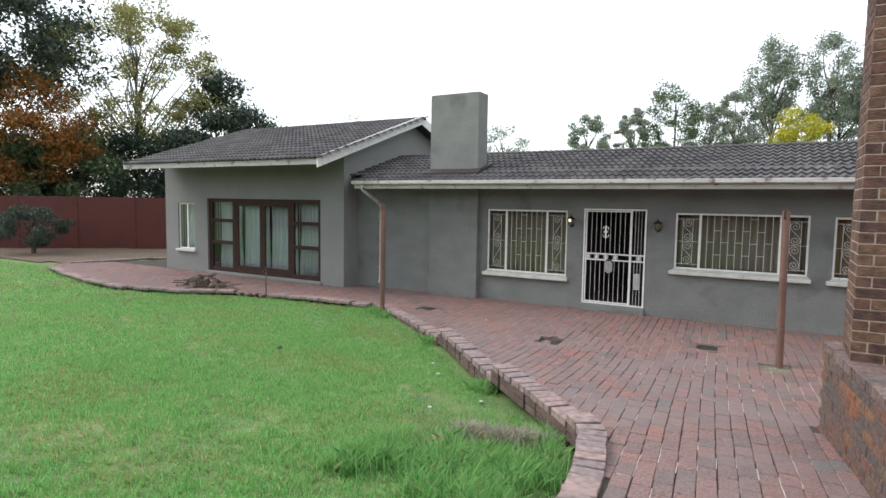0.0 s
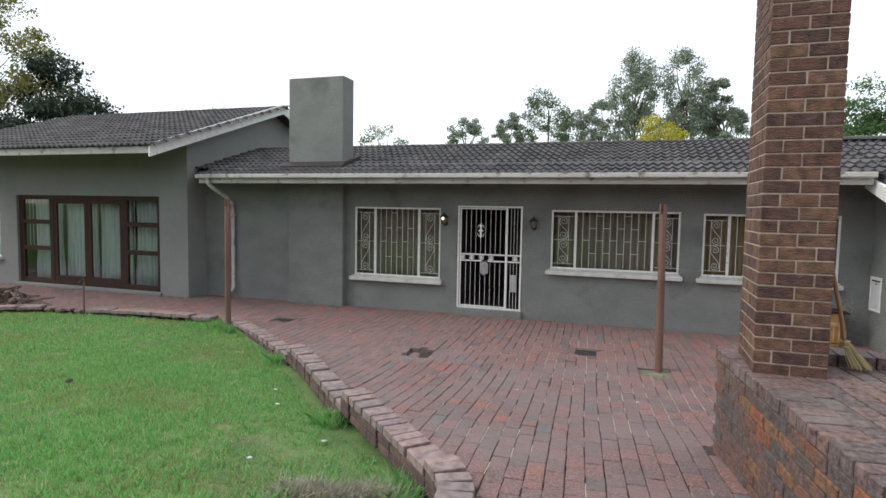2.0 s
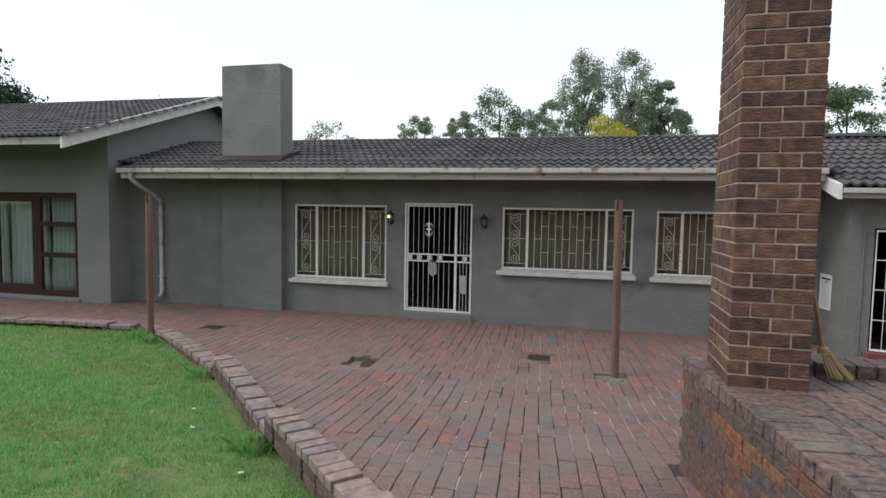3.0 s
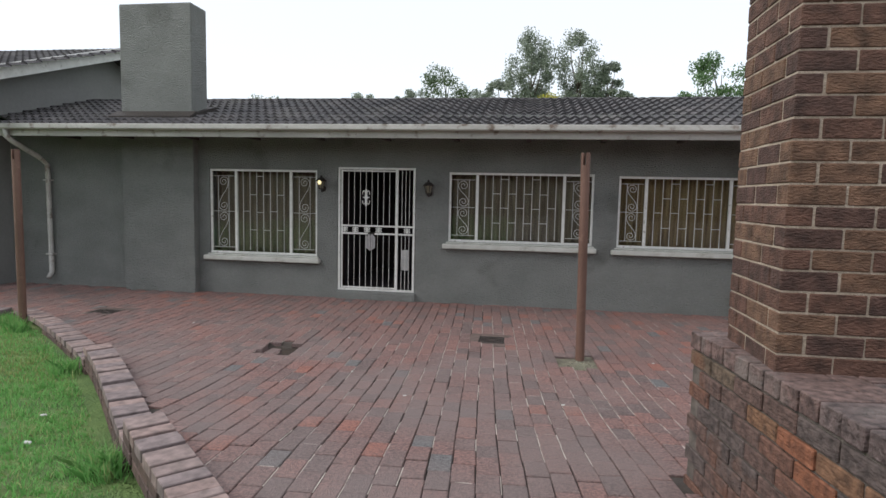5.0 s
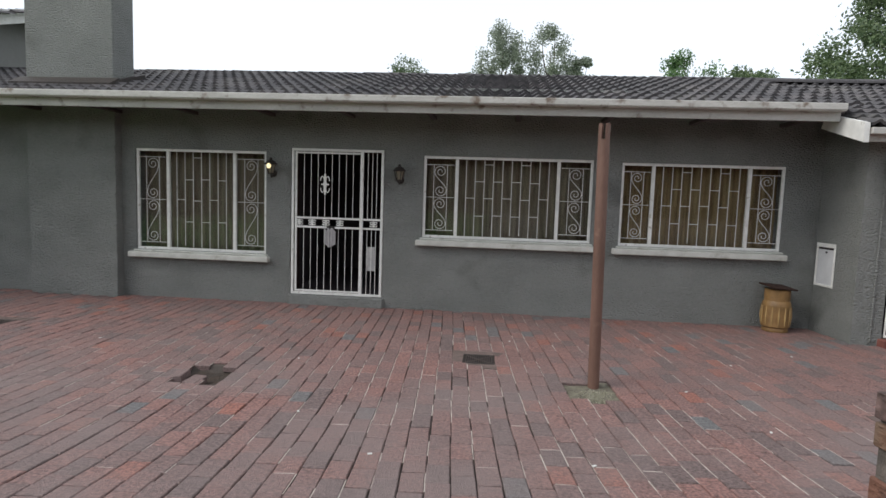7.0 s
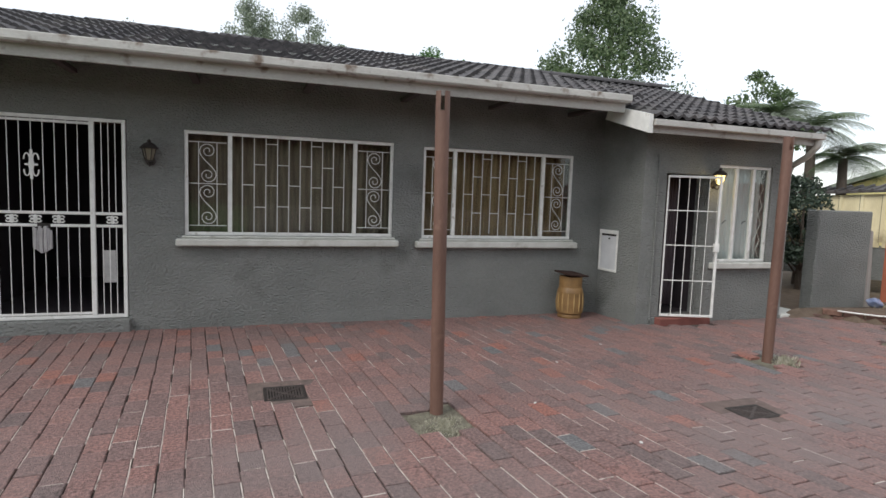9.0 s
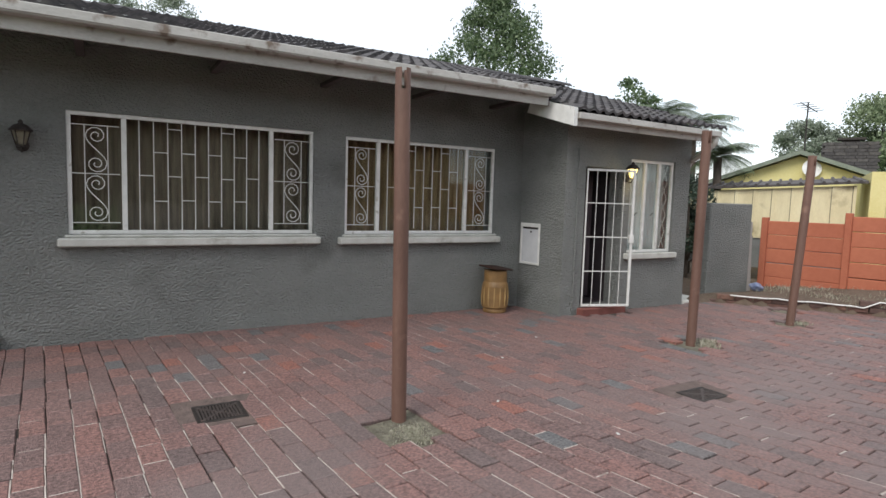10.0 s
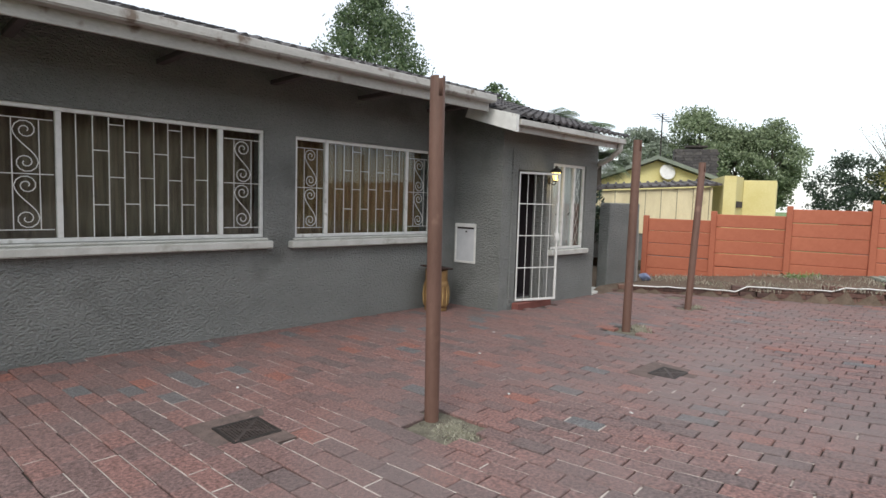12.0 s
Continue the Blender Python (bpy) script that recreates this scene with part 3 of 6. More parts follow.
for r in range(13):
    y = 0.278 + 0.116 * r
    for i in range(-1, 12):
        x = 0.12 + (0.116 if r % 2 else 0) + 0.232 * i
        if x < 0.02:
            continue
        set_piece("brick", flat_brick, platform, pose(x, y, 0.948 + rng.uniform(-0.003, 0.003), rng.uniform(-0.5, 0.5), rng.uniform(-0.5, 0.5), rng.uniform(-0.8, 0.8)))
# raised rim at the far end
for i in range(13):
    set_piece("cap_brick", cap_brick, platform, PLAT.inverted() @ pose(2.125 + 0.114 * i, 5.885, 0.995, 0, rng.uniform(-0.6, 0.6), 90 + rng.uniform(-1, 1)))

pillar = thing("brick_pillar", Matrix.Translation((1.583, 5.93, 0.985)) @ Matrix(((0.0, 0.94, 0, 0), (-1.0, 0.0, 0, 0), (0, 0, 1, 0), (0, 0, 0, 1))), "tall brown face-brick pillar standing on the platform", "pillar")
part("mortar", boxes([(0.005, 0.565, 0.005, 0.449, 0.0, 4.2)]), MORTAR, pillar, "pale recessed mortar joints")
PL, PW, bl, bw, j = 0.570, 0.454, 0.222, 0.106, 0.01
stretcher = brick_mesh(bl, bw, 0.0765, BRICK, 0.004)
later_v, later_f = [], []
for c in range(49):
    z = 0.085 * c + 0.004
    places = []
    ahead = c % 2 == 0
    for i in range(2):
        for y in (bw / 2, PW - bw / 2):
            places.append((bl / 2 + i * (bl + j) + (0.0 if ahead else bw + j), y, 0))
        places.append((PL - bw / 2 if ahead else bw / 2, bl / 2 + i * (bl + j), 90))
    places.append((bw / 2 if ahead else PL - bw / 2, PW / 2, 90))
    for x, y, a in places:
        m = pose(x + rng.uniform(-0.002, 0.002), y + rng.uniform(-0.002, 0.002), z, rng.uniform(-0.4, 0.4), rng.uniform(-0.4, 0.4), a + rng.uniform(-0.4, 0.4))
        if c < 37:
            set_piece("brick", stretcher, pillar, m)
        else:
            o = len(later_v)
            vs, fs = brick_data(bl, bw, 0.0765, open_base=False)
            later_v += [tuple(m @ Vector(v)) for v in vs]
            later_f += [tuple(k + o for k in f) for f in fs]
tagged(joined("upper_bricks", later_v, later_f, BRICK, pillar), kind="stuff")

# grass broom leaning on the pillar
broom = thing("broom", pose(2.21, 5.66, 1.0), "short straw broom with a bamboo handle leaning on the pillar", "broom")
bm = bmesh.new()
tube(bm, [(0.0, 0.09, 0.14), (-0.02, 0.115, 0.32), (-0.10, 0.19, 0.78)], 0.014, 8)
part("handle", bm, surface("bamboo", (0.16, 0.085, 0.04), (0.27, 0.155, 0.075), 12, 0.6, stretch=(1, 1, 0.2)), broom, "brown bamboo handle")
STRAW = leafy("dry_straw", [(0.36, 0.28, 0.13), (0.5, 0.41, 0.22), (0.28, 0.21, 0.1)], 0.8, 0.1)
bm = bmesh.new()
for k in range(70):
    a, r = rng.uniform(0, 6.28), rng.random() ** 0.6
    fx, fy = 0.05 + 0.075 * r * math.cos(a), 0.045 * r * math.sin(a)
    tube(bm, [(0.2 * fx, 0.09 + 0.1 * fy, 0.18), (0.7 * fx, 0.06 + 0.5 * fy, 0.1), (0.02 + fx, fy, 0.012 + 0.02 * rng.random())], 0.0025, 4)
part("bristles", bm, STRAW, broom, "splayed dry straw bristles")
bm = bmesh.new()
for k in range(4):
    tube(bm, [(0.0 + 0.026 * math.cos(t), 0.092 + 0.028 * math.sin(t), 0.145 + 0.012 * k) for t in (i * 0.63 for i in range(11))], 0.006, 5)
part("binding", bm, STRAW, broom, "straw twine binding")


# ---- steel posts ----
def steel_post(x, y, h, lean, turn, label):
    po = thing("steel_post", pose(x, y, slope(y) - 0.06, 0, 0, turn), label, "post", "steel posts")
    bm = bmesh.new()
    tube(bm, [(0, 0, 0), (lean * (h - 0.1) / h, 0, h - 0.1)], 0.047, 20, caps=False)
    part("pipe", bm, RUST_POST, po, smooth=True)
    bm = bmesh.new()
    n = 20
    for i in range(n):
        top_z = h - 0.085 if i in (3, 4, 13, 14) else h + 0.04
        a, b = 2 * math.pi * i / n, 2 * math.pi * (i + 1) / n
        lo = lean * (h - 0.1) / h
        ring = [(lo + r * math.cos(t), r * math.sin(t)) for r in (0.047, 0.042) for t in (a, b)]
        v = [bm.verts.new((px, py, z)) for z in (h - 0.1, top_z) for px, py in ring]
        for q in ((0, 1, 5, 4), (3, 2, 6, 7), (4, 5, 7, 6), (0, 4, 6, 2), (1, 3, 7, 5)):
            bm.faces.new([v[k] for k in q])
    bmesh.ops.remove_doubles(bm, verts=bm.verts, dist=0.0005)
    part("slotted_end", bm, RUST_POST, po, "open pipe end with two cut slots")
    return po


steel_post(1.165, 9.05, 2.17, -0.03, 0, "red-brown steel post in an open square of soil")
steel_post(4.69, 9.53, 2.15, 0.03, 0, "red-brown painted steel post standing in the paving")
steel_post(6.78, 9.68, 2.06, 0.20, 0, "leaning red-brown painted steel post in the paving")
steel_post(-5.85, 9.38, 2.17, 0.0, 30, "red-brown painted steel post at the lawn edge")

# ---- clay pavers ----
HOLES = OPEN_SQUARES + [(0.02, 0.36, 9.46, 9.80), (3.20, 3.52, 8.35, 8.56), (4.7, 5.5, 11.1, 11.5), (-5.35, -4.95, 9.85, 10.15)]


def blocked(x, y):
    if y > 12.0 and -6.4 > x or y > 12.05 and x > -4.9:
        return True
    if -6.28 < x < -4.95 and y > 11.84 or x > 4.42 and y > 11.22 or x < -8.52 and y > 11.38:
        return True
    lx, ly = (x - 1.45) * 0.138 - (y - 6.05) * 0.990, (x - 1.45) * 0.990 + (y - 6.05) * 0.138
    if lx > 0.0 and 0.0 < ly < 1.95:
        return True
    return any(a - 0.02 < x < b + 0.02 and c - 0.05 < y < d + 0.05 for a, b, c, d in HOLES)


def from_kerb(x, y):
    """Distance to the lawn edge."""
    best = 9.0
    for (xa, ya), (xb, yb) in zip(KERB, KERB[1:]):
        dx, dy = xb - xa, yb - ya
        t = max(0, min(1, ((x - xa) * dx + (y - ya) * dy) / (dx * dx + dy * dy)))
        best = min(best, math.hypot(x - xa - t * dx, y - ya - t * dy))
    return best


PV, PF = brick_data(0.2282, 0.1252, 0.045, 0.005)
paver_me = bpy.data.meshes.new("paver")
paver_me.from_pydata(PV, [], PF)
paver_me.materials.append(PAVER)
rng = random.Random(11)
vs, fs, jv, jf = [], [], [], []
PVN = np.array(PV)


def mortared(x, y):
    """Share of the joints that still hold pale mortar."""
    k = 0.5 + 0.9 * noise.noise((x * 0.55, y * 0.55, 7))
    if -4.0 < x < 0.7 and 8.0 < y < 10.8:
        k += 0.45
    if 0.6 < x < 2.4 and 6.2 < y < 8.6:
        k += 0.3
    return k - 0.35


def mortar_strip(m, x, y, long, wide):
    o = len(jv)
    e = rng.uniform(0.6, 1.0) * wide / 2
    for a, b in ((-long / 2, -e), (long / 2, -e), (long / 2, e), (-long / 2, e)):
        jv.append(tuple(m @ Vector((a + x, b + y, 0.0415 + rng.uniform(-0.0015, 0.0015)))))
    jf.append((o, o + 1, o + 2, o + 3))


for ix in range(-152, 90):
    x = ix * 0.132
    shift = (0.118 if ix % 2 else 0.0) + rng.uniform(-0.02, 0.02)
    drift = 0.02 * math.sin(ix * 0.3)
    y = -4.2 + shift + drift
    while y < 13.0:
        y += 0.2365 + rng.uniform(-0.001, 0.001)
        wave = x - 0.08 * (y - 8) + 0.02 * math.sin(y * 0.7 + x * 0.2) + rng.uniform(-0.003, 0.003)
        if not paved(wave, y) or blocked(wave, y) or (from_kerb(wave, y) < 0.225 and y < 9.7) or (x < -6.5 and y < 8.3):
            continue
        sink = -0.005 * max(0.0, noise.noise((x * 1.3, y * 1.3, 5))) + rng.uniform(-0.0025, 0.0025)
        m = Matrix.Translation((wave, y, slope(y) - 0.045 + sink)) @ Euler((rng.uniform(-0.012, 0.012) - (0.07 if y < 6 else 0.044 * max(0, 9 - y)), rng.uniform(-0.014, 0.014), radians(94.6) + rng.uniform(-0.014, 0.014)), "ZYX").to_matrix().to_4x4()
        if rng.random() < mortared(wave, y) and not blocked(wave + 0.066, y) and from_kerb(wave + 0.066, y) > 0.225:
            mortar_strip(m, 0.0, -0.066, 0.2365, 0.0075)
        if rng.random() < 0.3 * mortared(wave, y + 0.3) and not blocked(wave, y + 0.118):
            mortar_strip(m, 0.118, 0.0, 0.0125, 0.122)
        if 0.0 < wave < 3.1 and 7.15 < y < 9.25:
            set_piece("paver", paver_me, pavement, m)
        else:
            o = len(vs)
            mm = np.array(m)
            vs += (PVN @ mm[:3, :3].T + mm[:3, 3]).tolist()
            fs += [tuple(k + o for k in f) for f in PF]
tagged(joined("pavers", vs, fs, PAVER_JOINED, pavement), kind="stuff")
tagged(joined("joint_mortar", jv, jf, JOINT, pavement), "pale mortar left in the joints", kind="stuff")

# ---- brick edging between paving and lawn, in level stretches that step up ----
EDGE = pieces("edging_brick", [(0.4, (0.225, 0.17, 0.16)), (0.3, (0.19, 0.15, 0.148)), (0.3, (0.25, 0.18, 0.165))], scale=16, rough=0.8, bump=0.7, bump_scale=70, stain=(0.17, 0.13, 0.12), stain_scale=2.0)
# lower courses take darker bricks than the head course
EDGE_LOW = pieces("edging_brick_low_dark", [(0.5, (0.085, 0.055, 0.05)), (0.5, (0.11, 0.07, 0.06))], scale=16, rough=0.85, bump=0.9, bump_scale=50, depth=0.008)
kerb = thing("brick_kerb", pose(0, 0, 0), "curved edging of clay bricks stepping along the lawn", "kerb")
tagged(kerb, kind="structure")
head_me = brick_mesh(0.222, 0.106, 0.072, EDGE, 0.005)
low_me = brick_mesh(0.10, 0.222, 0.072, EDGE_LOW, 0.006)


def edge_walk(points, step):
    """Points at even steps along a smoothed line, with the direction at each."""
    pts = [Vector((x, y, 0)) for x, y in points]
    fine = []
    for i in range(len(pts) - 1):
        p0, p1, p2, p3 = pts[max(i - 1, 0)], pts[i], pts[i + 1], pts[min(i + 2, len(pts) - 1)]
        for k in range(30):
            t = k / 30
            fine.append(0.5 * (2 * p1 + (p2 - p0) * t + (2 * p0 - 5 * p1 + 4 * p2 - p3) * t * t + (3 * p1 - p0 - 3 * p2 + p3) * t ** 3))
    out, gone = [], 0.0
    for a, b in zip(fine, fine[1:]):
        gone += (b - a).length
        if gone >= step:
            gone -= step
            out.append((b, (b - a).normalized()))
    return out


def edge_top(y):
    """Top of the edging: level stretches, each set to the paving at its higher end."""
    for far, top in ((7.72, 0.035), (5.87, 0.175), (4.65, 0.325)):
        if y > far:
            return top
    return max(slope(y) + 0.014, 0.385)


for p, d in edge_walk(KERB, 0.114):
    if p.y < 1.0:
        break
    n = Vector((-d.y, d.x, 0))
    a = math.degrees(math.atan2(n.y, n.x))
    q = p + n * 0.111
    set_piece("brick", head_me, kerb, pose(q.x, q.y, edge_top(p.y) - 0.072 + rng.uniform(-0.004, 0.004), rng.uniform(-1.2, 1.2), rng.uniform(-1, 1), a + rng.uniform(-1.5, 1.5)))
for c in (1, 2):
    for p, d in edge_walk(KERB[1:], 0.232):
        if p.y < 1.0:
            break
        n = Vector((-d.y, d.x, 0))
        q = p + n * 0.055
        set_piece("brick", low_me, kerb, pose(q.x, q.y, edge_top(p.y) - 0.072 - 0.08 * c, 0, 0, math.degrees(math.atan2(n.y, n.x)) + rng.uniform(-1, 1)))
# flat slabs along the far patio edge
slab_me = brick_mesh(0.42, 0.22, 0.07, EDGE, 0.01)
patio_edge = thing("patio_edging", pose(0, 0, 0), "uneven pale slabs edging the far patio", "edging")
tagged(patio_edge, kind="structure")
for line in ([(-18.6, 9.3), (-16.4, 8.72), (-14.2, 8.3), (-12.9, 8.2)], [(-12.7, 8.2), (-11.3, 8.6), (-10.2, 9.14)], [(-9.2, 9.35), (-7.8, 9.58), (-6.4, 9.62)], [(-19.4, 10.0), (-19.0, 11.2), (-18.4, 13.0), (-16.0, 13.4)]):
    for p, d in edge_walk(line, 0.44):
        set_piece("slab", slab_me, patio_edge, pose(p.x, p.y, -0.035 + rng.uniform(-0.012, 0.012), rng.uniform(-2, 2), rng.uniform(-2, 2), math.degrees(math.atan2(d.y, d.x)) + rng.uniform(-5, 5)))


# ---- drains, lifted pavers and soil squares ----
DRAIN_RIM = surface("dirty_mortar", (0.085, 0.062, 0.055), (0.165, 0.12, 0.105), 14, 0.9, bump=0.8, bump_scale=60)


RUSTY_IRON = surface("worn_rusty_iron", (0.04, 0.032, 0.03), (0.095, 0.075, 0.068), 25, 0.6, metal=0.3, bump=0.5)


def drain(x0, x1, y0, y1):
    w, h = x1 - x0, y1 - y0
    dr = thing("drain_grate", pose((x0 + x1) / 2, (y0 + y1) / 2, slope(y0)), "square cast iron drain grate set in the paving", "drain", "drain grates")
    part("grate_frame", boxes([(-w / 2, w / 2, -h / 2, -h / 2 + 0.025, -0.03, 0.002), (-w / 2, w / 2, h / 2 - 0.025, h / 2, -0.03, 0.002), (-w / 2, -w / 2 + 0.025, -h / 2, h / 2, -0.03, 0.001), (w / 2 - 0.025, w / 2, -h / 2, h / 2, -0.03, 0.001)], 0.004), IRON, dr)
    # shallow plate below the slats, painted black for the shade of a pit
    part("pit", boxes([(-w / 2, w / 2, -h / 2, h / 2, -0.03, -0.0115)]), surface("drain_shade_black", (0.008, 0.008, 0.008), (0.02, 0.018, 0.015), 10, 0.9) if "drain_shade_black" not in bpy.data.materials else bpy.data.materials["drain_shade_black"], dr, "near-black plate standing for the pit's shade")
    part("surround", boxes([(-w / 2 - 0.11, w / 2 + 0.11, -h / 2 - 0.13, -h / 2, -0.03, -0.0045), (-w / 2 - 0.11, w / 2 + 0.11, h / 2, h / 2 + 0.13, -0.03, -0.0045), (-w / 2 - 0.11, -w / 2, -h / 2, h / 2, -0.03, -0.005), (w / 2, w / 2 + 0.11, -h / 2, h / 2, -0.03, -0.005)]), DRAIN_RIM, dr, "mortar surround")
    for i in range(-6, 7):
        x = (w / 2 - 0.02) * i / 6.5
        part("slat", boxes([(x - 0.0055, x + 0.0055, -h / 2 + 0.02, h / 2 - 0.02, -0.0112, -0.002)]), RUSTY_IRON, dr)
    bm = bmesh.new()
    a = math.degrees(math.atan2(h, w))
    for s in (-1, 1):
        box(bm, -math.hypot(w, h) / 2 + 0.03, math.hypot(w, h) / 2 - 0.03, -0.009, 0.009, -0.0112, -0.001 - 0.0004 * (s + 1), m=Matrix.Rotation(radians(s * a), 4, "Z"))
    part("cross_bar", bm, RUSTY_IRON, dr)


drain(0.04, 0.34, 9.48, 9.78)
drain(3.21, 3.51, 8.34, 8.57)
drain(-5.33, -4.97, 9.86, 10.14)
# soil blackened so that the hole's shade sits in its colour
HOLE_SOIL = surface("hole_soil_shade", (0.022, 0.016, 0.012), (0.06, 0.042, 0.03), 12, 0.95, bump=1.0, bump_scale=40, depth=0.03)


POST_SOIL = surface("pale_dry_turf", (0.10, 0.088, 0.065), (0.24, 0.225, 0.165), 18, 0.95, bump=1.0, bump_scale=60, depth=0.03)


def soil_square(x0, x1, y0, y1, depth, label):
    x0, x1, y0, y1, depth = x0 - 0.05, x1 + 0.05, y0 - 0.06, y1 + 0.06, depth + 0.002
    bm = bmesh.new()
    n = 9
    grid = [[bm.verts.new((x0 + (x1 - x0) * i / n, y0 + (y1 - y0) * k / n, slope(y0) - depth + 0.012 * noise.noise((x0 + i * 0.7, y0 + k * 0.7, 2)))) for i in range(n + 1)] for k in range(n + 1)]
    for k in range(n):
        for i in range(n):
            bm.faces.new((grid[k][i], grid[k][i + 1], grid[k + 1][i + 1], grid[k + 1][i]))
    return tagged(part("soil_patch", bm, HOLE_SOIL if depth > 0.05 else POST_SOIL, smooth=True), label, "soil", "open squares in the paving")


soil_square(0.9, 1.36, 8.64, 9.18, 0.024, "open square of soil and dry grass round a post")
soil_square(4.48, 4.97, 9.32, 9.63, 0.024, "open square of soil round a post")
soil_square(6.58, 7.02, 9.52, 9.78, 0.024, "open square of soil round a leaning post")
soil_square(7.48, 7.82, 10.08, 10.32, 0.024, "small open square of soil in the paving")
soil_square(-2.24, -1.82, 8.54, 9.0, 0.06, "hole of bare soil where pavers are missing")
loose_me = brick_mesh(0.222, 0.108, 0.06, PAVER, 0.006)
for x, y, z, a, ti in ((-2.05, 8.56, -0.052, 92, 4), (-2.24, 8.68, -0.05, 100, -6), (1.0, 9.12, -0.05, 8, 7)):
    ob = new("loose_paver", loose_me)
    ob.matrix_world = pose(x, y, slope(y) + z, ti, 3, a)
    tagged(ob, "tilted loose clay paver beside an open hole", "paver", "loose pavers")


# ---- windows ----
def spiral(cx, cz, r, turn, start, flip):
    out = []
    for i in range(19):
        k = i / 18
        a = start + flip * turn * k
        out.append((cx + r * (1 - 0.82 * k) * math.cos(a), 0.0, cz + r * (1 - 0.82 * k) * math.sin(a)))
    return out


def s_scroll(bm, cx, z0, z1, r, flip, rad=0.0044):
    """One S of bent flat bar between z0 and z1, with a curl at both ends."""
    top = spiral(cx, z1 - r, r, 3.2 * math.pi, 0 if flip > 0 else math.pi, flip)
    low = spiral(cx, z0 + r, r, 3.2 * math.pi, math.pi if flip > 0 else 0, flip)
    sweep = [(cx + flip * r * math.cos(math.pi * k / 8), 0.0, (z1 - r) + (z0 - z1 + 2 * r) * k / 8) for k in range(1, 8)]
    tube(bm, top[::-1] + sweep + low, rad, 5, caps=False)


def scroll_panel(parent, x0, x1, z0, z1, flip, label):
    bm = bmesh.new()
    w = x1 - x0
    a, b = x0 + w * 0.27, x0 + w * 0.75
    for z in (z0 + 0.07, (z0 + z1) / 2, z1 - 0.08):
        tube(bm, [(x0, 0, z), (x1, 0, z)], 0.0042, 5)
    for x in (a, b):
        tube(bm, [(x, 0, z0 + 0.07), (x, 0, z1 - 0.08)], 0.0042, 5)
    mid, r = (z0 + z1) / 2, (b - a) / 2 - 0.008
    s_scroll(bm, (a + b) / 2, mid + 0.008, z1 - 0.088, r, flip)
    s_scroll(bm, (a + b) / 2, z0 + 0.078, mid - 0.008, r, flip)
    return part("scroll_panel", bm, WHITE, parent, label)


def bar_panel(parent, x0, x1, z0, z1, count, rng):
    bm = bmesh.new()
    xs = [x0 + (x1 - x0) * (i + 0.7) / (count + 0.4) for i in range(count)]
    for x in xs:
        tube(bm, [(x, 0, z0 + rng.choice((0.0, 0.0, 0.03))), (x, 0, z1)], 0.0045, 5)
    h = z1 - z0
    for i, (a, b) in enumerate(zip(xs, xs[1:])):
        for k in ((0.27, 0.71) if i % 2 else (0.49, 0.93) if i % 4 else (0.50,)):
            z = z0 + h * (k + 0.012 * rng.random())
            tube(bm, [(a, 0, z), (b, 0, z)], 0.0045, 5)
    return part("burglar_bars", bm, WHITE, parent, "white brick-pattern burglar bars")


def curtain(name, x0, x1, y, z0, z1, material, label, folds=14, depth=0.03, gather=0.0, seed=0, tag="curtain"):
    rng = random.Random(seed)
    bm = bmesh.new()
    n = folds * 6
    ph = [rng.uniform(-0.6, 0.6) for _ in range(folds + 2)]
    cols = []
    for i in range(n + 1):
        k = i / n
        f = k * folds
        wob = ph[int(f)] * (1 - f % 1) + ph[int(f) + 1] * (f % 1)
        col = []
        for j in range(7):
            v = j / 6
            pull = 1 - gather * math.sin(math.pi * min(1, v * 1.2))
            x = (x0 + x1) / 2 + (k - 0.5) * (x1 - x0) * pull
            col.append(bm.verts.new((x + 0.004 * wob, y + depth * math.sin(f * 2 * math.pi + wob) * (0.7 + 0.3 * v), z1 + (z0 - z1) * v)))
        cols.append(col)
    for a, b in zip(cols, cols[1:]):
        for j in range(6):
            bm.faces.new((a[j], b[j], b[j + 1], a[j + 1]))
    ob = part(name, bm, material, smooth=True)
    sol = ob.modifiers.new("thickness", "SOLIDIFY")
    sol.thickness = 0.003
    return tagged(ob, label, tag, "curtains")


def steel_window(name, hole, splits, bars, wall_y, seed, label):
    x0, x1, z0, z1 = hole
    y = wall_y + 0.035
    win = thing(name, Matrix.Translation((x0, y, z0)), label, "window")
    tagged(win, kind="structure")
    w, h, t = x1 - x0, z1 - z0, 0.036
    xs = [0.0, *[w * s for s in splits], w]
    rows = [(0, w, -0.012, 0.03, 0, t), (0, w, -0.012, 0.03, h - t, h), (0, t, -0.012, 0.03, t, h - t), (w - t, w, -0.012, 0.03, t, h - t)]
    part("window_frame", boxes(rows, 0.004), WHITE, win)
    for s in xs[1:-1]:
        part("mullion", boxes([(s - 0.022, s + 0.022, -0.016, 0.03, t, h - t)], 0.004), WHITE, win)
    for a, b in zip(xs, xs[1:]):
        pane = part("pane", boxes([(a + 0.01, b - 0.01, 0.012, 0.016, 0.01, h - 0.01)]), PANE, win)
        pane.visible_shadow = False
    rng = random.Random(seed)
    for k, (a, b) in enumerate(zip(xs, xs[1:])):
        if k == 1:
            p = bar_panel(win, a + 0.04, b - 0.04, t, h - t, bars, rng)
        else:
            p = scroll_panel(win, a + t, b - t, t, h - t, 1 if seed % 2 else -1, "white wrought iron S-scroll burglar guard")
        p.location = (0, 0.0, 0)
    part("window_sill", boxes([(-0.08, w + 0.06, -0.13, 0.02, -0.108, -0.03), (-0.03, w + 0.03, -0.075, 0.02, -0.03, -0.002)], 0.012), SILL, win, "cream painted plaster sill")
    return win


